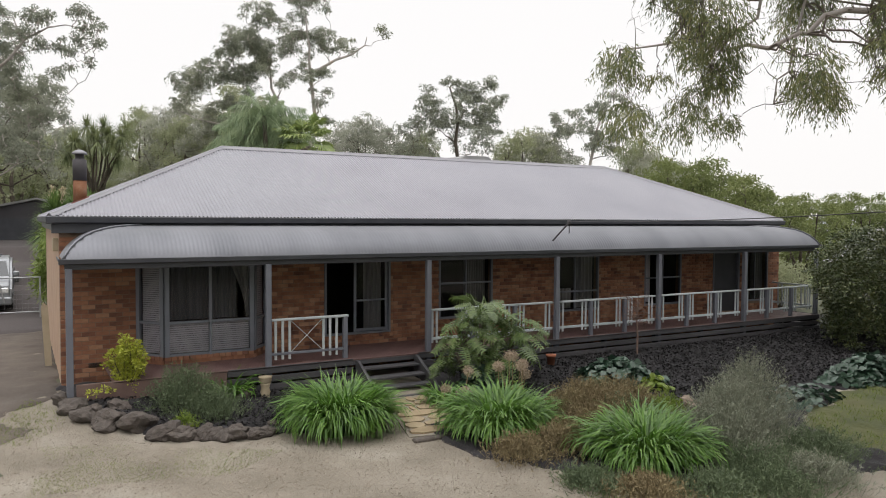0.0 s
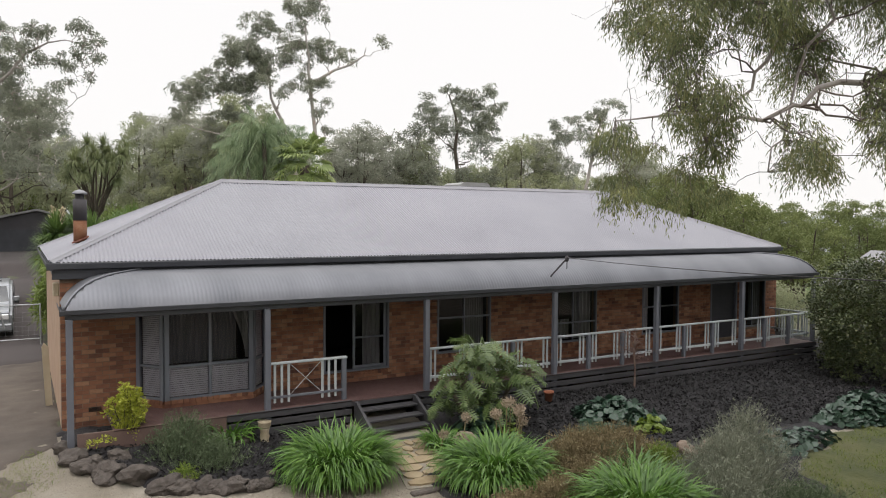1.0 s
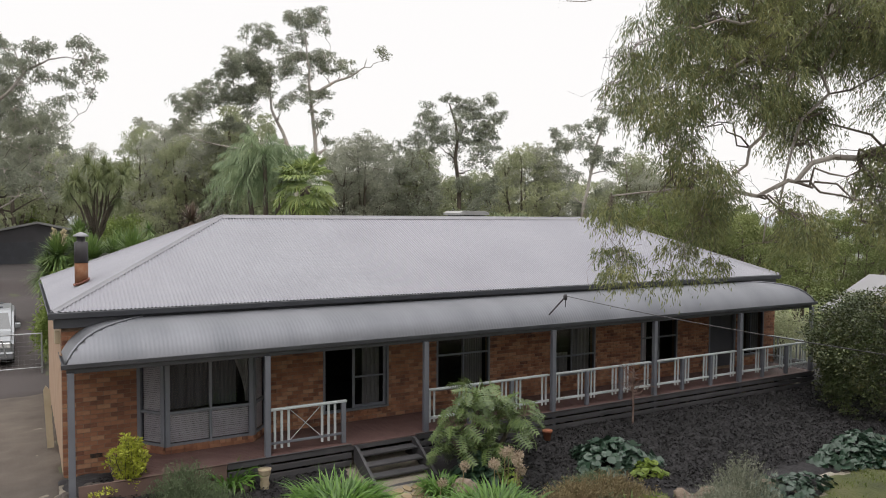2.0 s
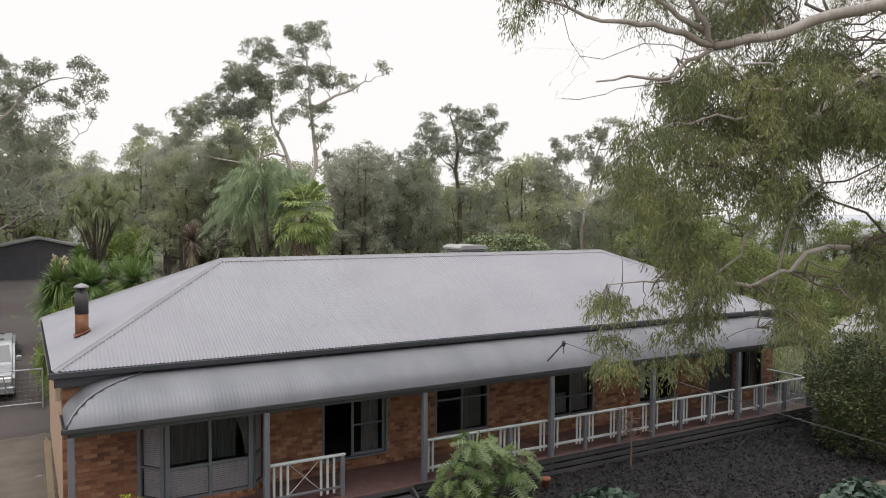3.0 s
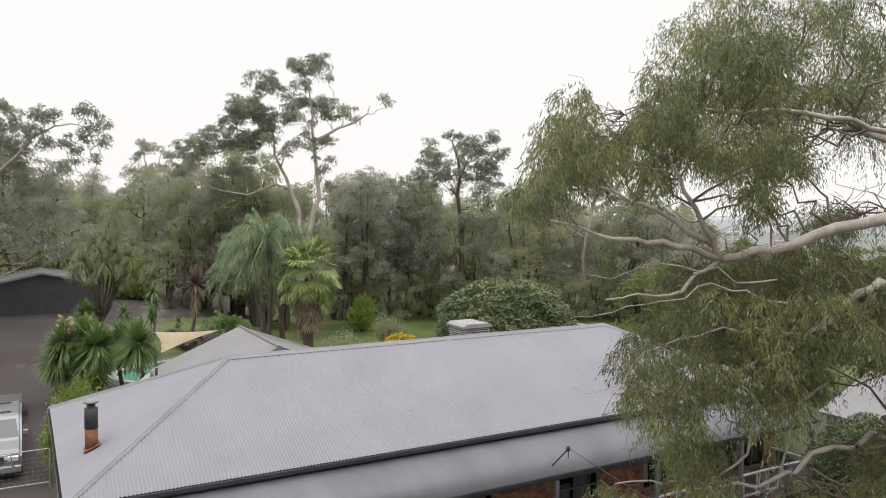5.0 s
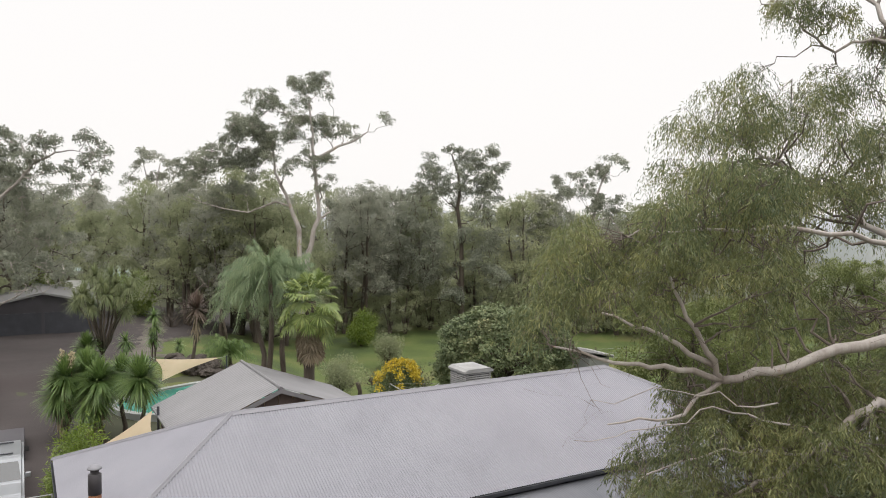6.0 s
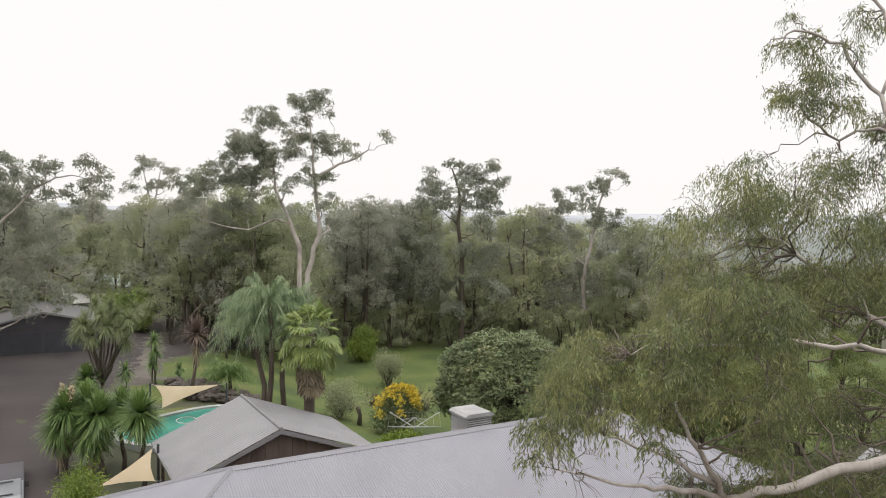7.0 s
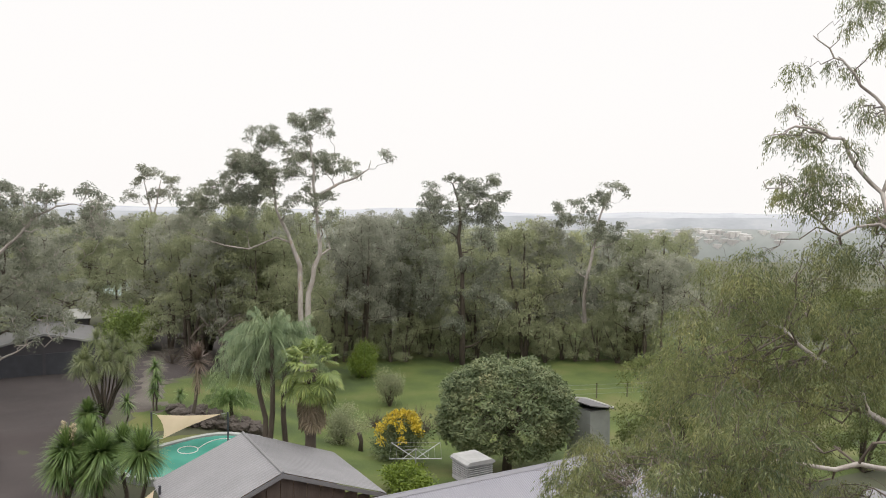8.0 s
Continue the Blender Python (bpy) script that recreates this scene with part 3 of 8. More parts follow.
curtain(-5.12, -3.8, 1.49, 2.8, 1.22, bay, M_SHEER, 0.012, 16)
drape = Geo()
dv = []
for i in range(25):
    s_ = i / 24
    for j in range(9):
        h_ = j / 8
        dv.append((-3.54 - (0.08 + 0.42 * h_ ** 1.6) * s_, 1.17 + 0.02 * math.sin(s_ * 25), 1.5 + 1.3 * h_))
drape.add(dv, [(i * 9 + j, i * 9 + 9 + j, i * 9 + 10 + j, i * 9 + 1 + j) for i in range(24) for j in range(8)])
part("curtain", drape, M_CURT, bay, "pale drape tied back to one side", True)


# verandah
ver = thing("verandah", "long timber verandah with bullnose zinc roof and railing", "verandah")
VX0, VX1, VY, DZ = -7.0, 13.66, -0.04, 0.65
PROF = [(1.43, 3.345), (1.12, 3.335), (0.88, 3.315), (0.68, 3.28), (0.5, 3.23), (0.35, 3.16), (0.22, 3.065), (0.12, 2.96), (0.05, 2.855), (0.01, 2.775)]


def bull_front():
    n = int((VX1 - VX0) / WAVE * 5)
    vs, fs = [], []
    k = len(PROF)
    for i in range(n + 1):
        x = VX0 + (VX1 - VX0) * i / n
        w = 0.0013 * math.cos(2 * math.pi * (x - VX0) / WAVE)
        lim = min(x - VX0, VX1 - x)
        for d, z in PROF:
            if d > lim:
                zz = np.interp(lim, [p[0] for p in PROF][::-1], [p[1] for p in PROF][::-1])
                d, z = lim, float(zz)
            vs.append((x, VY + d - w * 0.5, z + w))
    for i in range(n):
        for j in range(k - 1):
            fs.append((i * k + j, (i + 1) * k + j, (i + 1) * k + j + 1, i * k + j + 1))
    return Geo().add(vs, fs)


def bull_end(x_out, sgn):
    y1 = 1.42
    n = int((y1 - VY) / WAVE * 5)
    vs, fs = [], []
    k = len(PROF)
    for i in range(n + 1):
        y = VY + (y1 - VY) * i / n
        w = 0.0013 * math.cos(2 * math.pi * (y - VY) / WAVE)
        lim = y - VY
        for d, z in PROF:
            if d > lim:
                d, z = lim, float(np.interp(lim, [p[0] for p in PROF][::-1], [p[1] for p in PROF][::-1]))
            vs.append((x_out + sgn * d, y, z + w))
    for i in range(n):
        for j in range(k - 1):
            fs.append((i * k + j, (i + 1) * k + j, (i + 1) * k + j + 1, i * k + j + 1))
    return Geo().add(vs, fs)


part("bullnose_roof", bull_front(), M_BULL, ver, "curved grey corrugated zinc", True)
part("bullnose_roof", bull_end(VX0, 1), M_BULL, ver, smooth=True)
part("bullnose_roof", bull_end(VX1, -1), M_BULL, ver, smooth=True)
for xo, sg in ((VX0, 1), (VX1, -1)):
    part("hip_roll", Geo().tube([(xo + sg * d, VY + d, z + 0.012) for d, z in PROF], 0.022, 8), M_BULL, ver, smooth=True)
part("roof_gutter", Geo().prism(GUT, (VX0 - 0.06, VY + 0.04, 2.79), (0, 0.75, 0), (0, 0, 0.75), (VX1 - VX0 + 0.12, 0, 0)), M_FASCIA, ver, "slate quad gutter")
part("roof_gutter", Geo().prism(GUT, (VX0 + 0.04, VY - 0.02, 2.79), (0.75, 0, 0), (0, 0, 0.75), (0, 1.4, 0)), M_FASCIA, ver)
part("roof_gutter", Geo().prism(GUT, (VX1 - 0.04, VY - 0.02, 2.79), (-0.75, 0, 0), (0, 0, 0.75), (0, 1.4, 0)), M_FASCIA, ver)
part("beam", Geo().box(-6.97, 13.6, 0.03, 0.08, 2.6, 2.78, 0.006), M_FASCIA, ver, "dark slate verandah beam")
part("verandah_ceiling", Geo().box(-6.75, 13.3, 0.35, 1.4, 2.96, 2.98), M_FASCIA, ver)
POSTS = [-6.91, -3.5, 0.0, 3.5, 6.88, 10.25, 13.55]
for x in POSTS:
    base = 0.2 if x < -6 else DZ - 0.42
    part("post", Geo().box(x - 0.055, x + 0.055, -0.05, 0.06, base, 2.62, 0.008), M_POST, ver)
for z0, z1 in ((0.53, 0.66), (0.37, 0.485), (0.21, 0.325)):
    part("fascia_board", Geo().box(-4.3, -1.78, -0.1, -0.062, z0, z1, 0.004), M_BOARD, ver)
    part("fascia_board", Geo().box(-0.3, 13.62, -0.1, -0.062, z0, z1, 0.004), M_BOARD, ver)
    part("fascia_board", Geo().box(13.58, 13.62, -0.06, 1.5, z0, z1, 0.004), M_BOARD, ver)
M_DUSTY = mat("dusty_red_paint", [(0.085, 0.052, 0.045), (0.12, 0.075, 0.063), (0.155, 0.105, 0.09)], 2.5, 0.8, 0, 0.15, 40, 0.4)
part("skirt_board", Geo().box(-6.82, -4.31, -0.1, -0.06, 0.1, 0.66, 0.006), M_DUSTY, ver, "dusty red painted skirting")
part("fascia_board", Geo().box(-1.78, -0.3, -0.1, -0.062, 0.53, 0.62, 0.004), M_BOARD, ver)
for x in [-5.4 + i * 1.75 for i in range(11)]:
    part("stump", Geo().box(x, x + 0.1, 0.1, 0.2, 0.0, 0.6), M_BOARD, ver)
# deck boards run along the house
for i in range(17):
    y = -0.1 + i * 0.094
    part("deck_board", Geo().box(-6.25, 13.6, y, y + 0.088, DZ - 0.025, DZ, 0.004), M_DECK, ver)


def balusters(xs_, z0, z1, parent):
    for x in xs_:
        part("baluster", Geo().box(x - 0.025, x + 0.025, 0.08, 0.105, z0, z1, 0.004), M_RAIL, parent)


rail = thing("railing", "short pale grey railing with crossed wires beside the steps", "railing", "verandah railings")
part("handrail", Geo().box(-3.45, -1.82, 0.05, 0.14, 1.5, 1.545, 0.008), M_RAIL, rail)
part("bottom_rail", Geo().box(-3.45, -1.9, 0.07, 0.11, 0.83, 0.88, 0.006), M_POST, rail)
part("rail_post", Geo().box(-1.93, -1.84, 0.05, 0.14, DZ, 1.5, 0.006), M_POST, rail)
balusters((-3.33, -3.19, -3.05, -2.35, -2.21, -2.07), 0.74, 1.5, rail)
for a, b in (((-3.02, 0.09, 0.88), (-2.38, 0.09, 1.49)), ((-3.02, 0.09, 1.49), (-2.38, 0.09, 0.88))):
    part("wire", Geo().tube([a, b], 0.007, 5), M_RAIL, rail)
for a, b, first in ((0.0, 3.5, 0.06), (3.5, 6.88, 0.06), (6.88, 10.25, 0.06), (10.25, 13.55, 0.06)):
    r = thing("railing", "pale grey verandah railing with paired balusters", "railing", "verandah railings")
    part("handrail", Geo().box(a + 0.057, b - 0.057, 0.05, 0.14, 1.5, 1.545, 0.008), M_RAIL, r)
    step = (b - a) / 3
    for k in range(3):
        p0, p1 = a + k * step + 0.06, a + (k + 1) * step - 0.06
        part("bottom_rail", Geo().box(p0, p1, 0.07, 0.11, 0.87, 0.93, 0.005), M_RAIL, r)
        balusters((p0 + 0.09, p0 + 0.2, p1 - 0.2, p1 - 0.09), 0.8, 1.5, r)
        if k:
            x = a + k * step
            part("rail_post", Geo().box(x - 0.045, x + 0.045, 0.03, 0.12, DZ - 0.12, 1.5, 0.006), M_POST, r)
r = thing("railing", "pale grey railing closing the verandah end", "railing", "verandah railings")
part("handrail", Geo().box(13.5, 13.59, 0.14, 1.5, 1.5, 1.545, 0.008), M_RAIL, r)
for y in (0.35, 0.48, 1.15, 1.28):
    part("baluster", Geo().box(13.53, 13.555, y - 0.025, y + 0.025, 0.8, 1.5, 0.004), M_RAIL, r)
part("bottom_rail", Geo().box(13.52, 13.56, 0.14, 1.5, 0.87, 0.93, 0.005), M_RAIL, r)

steps = thing("steps", "weathered grey timber steps up to the verandah", "steps")
for i, z in enumerate((0.49, 0.34, 0.19, 0.06)):
    y = -0.12 - i * 0.27
    part("tread", Geo().box(-1.66, -0.42, y - 0.27, y - 0.015, z - 0.04, z, 0.006), M_BOARD, steps)
for x in (-1.74, -0.4):
    part("stringer", Geo().prism([(-0.11, 0.3), (-0.11, 0.62), (-0.22, 0.62), (-1.25, 0.08), (-1.25, -0.05), (-0.8, -0.05)], (x, 0, 0), (0, 1, 0), (0, 0, 1), (0.06, 0, 0)), M_BOARD, steps)

# flue, cooler, service bracket
flue = thing("flue", "rusty metal chimney flue with grey cowl on the roof", "chimney")
M_RUST = mat("rusty_steel", [(0.123, 0.0462, 0.0231), (0.208, 0.0923, 0.0462), (0.254, 0.154, 0.1)], 5, 0.85, 0.2, 0.2, 40, 0.5)
M_SOOT = mat("sooty_steel", [(0.0385, 0.0346, 0.0385), (0.0654, 0.0615, 0.0654)], 4, 0.6, 0.3, 0.1, 40)
M_RED = mat("red_flashing", [(0.13, 0.05, 0.036), (0.19, 0.075, 0.055), (0.22, 0.12, 0.09)], 7, 0.85)
fx, fy = -6.47, 3.9
part("flashing", Geo().prism([(-0.16, -0.16), (0.16, -0.16), (0.16, 0.16), (-0.16, 0.16)], (fx, fy, 3.86), (1, 0, 0.43), (0, 1, 0), (0, 0, 0.03)), M_RED, flue)
part("lower_pipe", Geo().lathe([(0.135, 3.8), (0.135, 4.3)], fx, fy, 20), M_RUST, flue, smooth=True)
part("upper_pipe", Geo().lathe([(0.14, 4.29), (0.14, 4.74), (0.12, 4.75), (0.09, 4.76), (0.09, 4.86)], fx, fy, 20), M_SOOT, flue, smooth=True)
part("cowl", Geo().lathe([(0.155, 4.86), (0.15, 4.89), (0.08, 4.94), (0.01, 4.96)], fx, fy, 20), M_CAP, flue, smooth=True)

ac = thing("rooftop_cooler", "weathered pale evaporative cooler on the rear roof slope", "air cooler")
M_COOL = mat("chalky_plastic", [(0.208, 0.208, 0.202), (0.259, 0.259, 0.254), (0.317, 0.317, 0.306)], 3, 0.8, 0, 0.1, 40, 0.4)
CA = (5.15, 6.75)
part("housing", Geo().box(CA[0] - 0.5, CA[0] + 0.5, CA[1] - 0.5, CA[1] + 0.5, 4.75, 4.9, 0.02), M_COOL, ac)
lou = Geo()
for i in range(7):
    z = 4.92 + i * 0.07
    lou.box(CA[0] - 0.5, CA[0] + 0.5, CA[1] - 0.5, CA[1] + 0.5, z, z + 0.045, 0.012)
part("louvres", lou, M_COOL, ac)
part("core", Geo().box(CA[0] - 0.44, CA[0] + 0.44, CA[1] - 0.44, CA[1] + 0.44, 4.7, 5.4), M_SOOT, ac)
part("lid", Geo().prism([(-0.55, 0), (0.55, 0), (0.55, 0.06), (0.42, 0.13), (-0.42, 0.13), (-0.55, 0.06)], (CA[0], CA[1] - 0.55, 5.41), (1, 0, 0), (0, 0, 1), (0, 1.1, 0)), M_COOL, ac)
br = thing("service_bracket", "small dark cable bracket fixed on the verandah roof", "bracket")
part("arm", Geo().tube([(3.35, 0.0, 3.0), (3.66, -0.2, 3.42)], 0.022, 6), M_SOOT, br)
part("insulator", Geo().lathe([(0.03, 3.36), (0.05, 3.4), (0.05, 3.46), (0.03, 3.5)], 3.68, -0.2, 10).lathe([(0.012, 3.18), (0.012, 3.4)], 3.72, -0.16, 6), M_SOOT, br)
cab = []
for i in range(30):
    s = i / 29
    cab.append((3.68 - 4.9 * s, -0.2 - 22.3 * s, 3.46 - 0.9 * 4 * s * (1 - s) * 0.4 + 1.3 * s))
tagged(part("service_cable", Geo().tube(cab, 0.008, 5), M_SOOT), "dark overhead service cable sagging from its bracket", "cable")

# bricks of the front wall
BL, BH = 0.23, 0.076


def bricks_in(x0, x1, z0, z1, test):
    out = []
    k = 0
    z = z0
    while z + BH < z1:
        x = x0 - (0.12 if k % 2 else 0)
        while x < x1:
            a, b = max(x, x0), min(x + BL, x1)
            for oa, ob, oz0, oz1 in OPEN:
                if z + BH > oz0 + 0.0 and z < oz1:
                    if a < oa < b:
                        b = oa
                    if a < ob < b:
                        a = ob
                    if a >= oa and b <= ob:
                        b = a
            if b - a > 0.03 and test((a + b) / 2, z):
                out.append((a, b, z))
            x += 0.24
        z += 0.086
        k += 1
    return out


near = lambda x, z: x < -5.64
mesh_by_len = {}
for a, b, z in bricks_in(WL, -5.64, 0.12, 3.2, near):
    key = round(b - a, 2)
    if key not in mesh_by_len:
        mesh_by_len[key] = Geo().box(0, key, -0.008, 0.03, 0, BH, 0.005).mesh("brick", M_BRICK)
    o = part("brick", mesh_by_len[key], None, house)
    o.location = (a, WF - 0.003 + 0.004 * (hash((round(a, 2), round(z, 2))) % 7) / 7, z)
rest = Geo()
for a, b, z in bricks_in(-3.08, WR, 0.12, 3.2, lambda x, z: True):
    rest.box(a, b, WF - 0.011 + random.uniform(0, 0.005), WF + 0.03, z, z + BH, 0.005)
tagged(part("brickwork", rest, M_BRICKI, house), kind="stuff")
# brick-on-edge sills and bay plinth courses
sill = Geo()
for a, b, z0, z1 in OPEN[1:5]:
    x = a - 0.05
    while x < b + 0.03:
        sill.add([(x, WF - 0.06, z0 - 0.09), (x + 0.076, WF - 0.06, z0 - 0.09), (x + 0.076, WF + 0.02, z0 - 0.09), (x, WF + 0.02, z0 - 0.09),
                  (x, WF - 0.06, z0 - 0.03), (x + 0.076, WF - 0.06, z0 - 0.03), (x + 0.076, WF + 0.02, z0), (x, WF + 0.02, z0)],
                 [(0, 1, 5, 4), (4, 5, 6, 7), (0, 4, 7, 3), (1, 2, 6, 5), (0, 3, 2, 1)])
        x += 0.086
for (ax, ay), (bx, by) in zip([(-5.64, WF), (-5.22, 1.07), (-3.5, 1.07), (-3.08, WF)], [(-5.22, 1.07), (-3.5, 1.07), (-3.08, WF)]):
    d = Vector((bx - ax, by - ay, 0))
    L = d.length
    d.normalize()
    nr = Vector((d.y, -d.x, 0))
    z, k = 0.66, 0
    s = 0.0
    while s + 0.05 < L:
        sill.prism([(s, 0.0), (min(L, s + 0.105), 0), (min(L, s + 0.105), 0.075), (s, 0.075)], Vector((ax, ay, 0.735)) + nr * 0.06, d, (0, 0, 1), -nr * 0.14)
        s += 0.115
    for z in (0.652,):
        s = 0.0 if k else -0.12
        while s < L:
            c0, c1 = max(0, s), min(L, s + BL)
            if c1 - c0 > 0.02:
                sill.prism([(c0, 0), (c1, 0), (c1, BH), (c0, BH)], Vector((ax, ay, z)) + nr * 0.02, d, (0, 0, 1), -nr * 0.06)
            s += 0.24
        k = 1 - k
tagged(part("sill_bricks", sill, M_BRICKI, house), kind="stuff")


# ---- trees ----
def branch_path(p, q, sag, rng, n=6, wig=0.06):
    p, q = Vector(p), Vector(q)
    L = (q - p).length
    out = []
    for i in range(n + 1):
        s = i / n
        c = p.lerp(q, s)
        c.z += sag * 4 * s * (1 - s)
        if 0 < i < n:
            c += Vector(rng.normal(size=3)) * L * wig
        out.append(c)
    return out


def gum_tree(name, label, base, trunks, heads, seed, size=0.36, fill=2.0, n=60, leaf=0.2, width=0.07, material=M_FARGUM, bark=M_BARK, r0=0.35, group="", stems=1.0, droop=0.7, tie=0.5):
    """A gum: trunks as lists of points, foliage heads tied to the nearest wood by limbs, each head broken into hanging clumps. All relative to base."""
    rng = np.random.default_rng(seed)
    t = thing(name, label, "tree", group, at=base)
    wood, twigs = Geo(), Geo()
    nodes = []
    for tr in trunks:
        pts = []
        for a, b in zip(tr, tr[1:]):
            pts += branch_path(a, b, 0, rng, 3, 0.02)[:-1]
        pts.append(Vector(tr[-1]))
        k = len(pts)
        rt = r0 if tr[0][2] < 3 else r0 * 0.5
        rad = [rt * (1 - 0.8 * i / (k - 1)) for i in range(k)]
        wood.tube(pts, rad, 7)
        nodes += [(p, r) for p, r in zip(pts, rad)]
    for x, y, z, rx, ry, rz in sorted(heads, key=lambda h: h[2]):
        c = Vector((x, y, z - rz * 0.3))
        low = [(q, r) for q, r in nodes if q.z < z + 0.2 * rz] or nodes
        q, r = min(low, key=lambda e: (e[0] - c).length + 0.6 * max(0, e[0].z - c.z + 1.0))
        if (c - q).length > 0.4:
            path = branch_path(q, c, -0.06 * (c - q).length, rng, 5, 0.06)
            rad = [max(0.02, r * 0.55 * stems * (1 - 0.75 * i / 5)) for i in range(6)]
            wood.tube(path, rad, 5)
            nodes += list(zip(path[2:], rad[2:]))
        cs, rs = head_clumps([(x, y, z, rx, ry, rz)], size, fill * tie * 0.5, rng)
        for e in cs:
            twigs.tube(branch_path(c, e, 0.03, rng, 3, 0.09), [0.035 * stems, 0.027 * stems, 0.02 * stems, 0.01], 4, False)
    part("trunk", wood, bark, t, smooth=True)
    if twigs.v:
        tagged(part("twig_mass", twigs, bark, t), kind="stuff")
    cs, rs = head_clumps(heads, size, fill, rng)
    part("crown", quads_mesh("crown", clump_leaves(cs, rs, n, leaf, width, rng, droop), material), None, t)
    return t


def wood_frame(h, r, seed, stems=2, start=0.3, count=24, big=0.27):
    """Stems and foliage heads of an untidy gum: limbs leave the stems at all heights and end in heads."""
    rng = np.random.default_rng(seed)
    trunks, heads = [], []
    for i in range(stems):
        a = rng.uniform(0, 6.283)
        lean = r * (0.12 + 0.3 * i)
        trunks.append([(0, 0, -1), (lean * 0.3 * math.cos(a), lean * 0.3 * math.sin(a), h * 0.3), (lean * 0.8 * math.cos(a), lean * 0.8 * math.sin(a), h * 0.62), (lean * math.cos(a), lean * math.sin(a), h * rng.uniform(0.8, 0.92))])
    for i in range(count):
        u = start + (0.97 - start) * ((i + 0.5) / count) ** 0.85
        s = trunks[i % stems]
        k = min(2, int(u * 3))
        cx, cy = s[k][0], s[k][1]
        a = i * 2.39996 + rng.uniform(-0.5, 0.5)
        w = r * (math.sin(math.pi * min(1, (u - start + 0.16) / (1.12 - start))) ** 0.6) * rng.uniform(0.3, 1.0)
        q = r * big * rng.uniform(0.6, 1.3)
        heads.append((cx + w * math.cos(a), cy + w * math.sin(a), h * u - q * 0.4, q * 1.1, q * 1.1, q * 0.95))
    return trunks, heads


def seen_blobs(rows, d, base):
    """Heads given by their direction from the high end of the flight: across, down, half width, half height and depth offset; each is broken into smaller round ones."""
    rng = np.random.default_rng(len(rows) * 31 + int(d))
    out = []
    for px, py, rx, rz, dd in rows:
        x, y, z = W(px, py, d + dd)
        k = (d + dd) / 1305
        m = 0.55 * math.sqrt(rx * rz) * k
        for j in range(max(1, int(1.8 * rx / rz + 1.6))):
            o = rng.uniform(-1, 1, 3)
            q = m * rng.uniform(0.75, 1.25)
            out.append((x - base[0] + o[0] * rx * k * 0.72, y - base[1] + o[1] * rx * k * 0.72, z - base[2] + o[2] * rz * k * 0.85, q, q, q * 0.85))
    return out


def seen_path(rows, d, base):
    return [tuple(a - b for a, b in zip(W(px, py, d + dd), base)) for px, py, dd in rows]


def ground_at(px, d):
    x, y, z = W(px, 0, d)
    return (x, y, gz(x, y))


# tall gum standing above the others, with a leaning twin stem
b = ground_at(545, 58)
gum_tree("gum_tree", "tall grey gum with open layered crown and pale trunk", b,
         [[(0, 0, 0)] + seen_path([(545, 520, 0), (566, 450, 0), (560, 380, 0), (555, 300, 0), (548, 240, 0)], 58, b),
          [(-0.5, 0.5, 0)] + seen_path([(530, 470, 1), (515, 430, 1), (488, 370, 1), (480, 300, 1)], 58, b),
          seen_path([(566, 345, 0), (600, 325, 0), (630, 315, 0), (652, 300, 0), (655, 285, 0)], 58, b)],
         seen_blobs([(522, 212, 24, 11, 0), (572, 213, 26, 13, 1), (590, 228, 11, 13, 0), (462, 243, 30, 12, 0), (490, 238, 14, 12, 0), (540, 250, 18, 9, 0), (545, 276, 28, 13, 1), (595, 285, 24, 12, 0), (616, 302, 17, 15, 0), (512, 300, 24, 15, 0), (686, 277, 15, 9, 0)]
                    + [(450, 295, 40, 20, 0), (412, 290, 26, 14, 1), (400, 318, 20, 12, 0), (470, 332, 36, 20, 1), (425, 345, 30, 18, 0), (560, 350, 22, 20, 0), (572, 385, 18, 20, 0), (580, 415, 16, 18, 1), (515, 362, 22, 14, 0), (460, 370, 34, 14, 1)]
                    + [(345, 352, 34, 20, 0), (380, 338, 30, 18, 1), (318, 372, 26, 22, 0), (370, 385, 36, 24, 1), (430, 400, 40, 18, 2), (325, 400, 26, 20, 1)]
                    + [(408, 300, 30, 24, 1), (438, 288, 34, 24, 0), (472, 296, 34, 26, 1), (504, 318, 26, 24, 0), (430, 322, 40, 26, 1), (482, 340, 38, 26, 0), (540, 292, 20, 20, 1), (572, 288, 26, 18, 0), (602, 300, 22, 20, 1), (545, 326, 20, 22, 0), (575, 352, 16, 16, 0), (548, 222, 30, 15, 0), (478, 250, 24, 16, 1), (512, 272, 18, 14, 0), (395, 352, 30, 22, 1), (355, 372, 30, 24, 0)], 58, b),
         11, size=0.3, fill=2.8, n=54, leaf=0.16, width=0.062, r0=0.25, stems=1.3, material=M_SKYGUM)
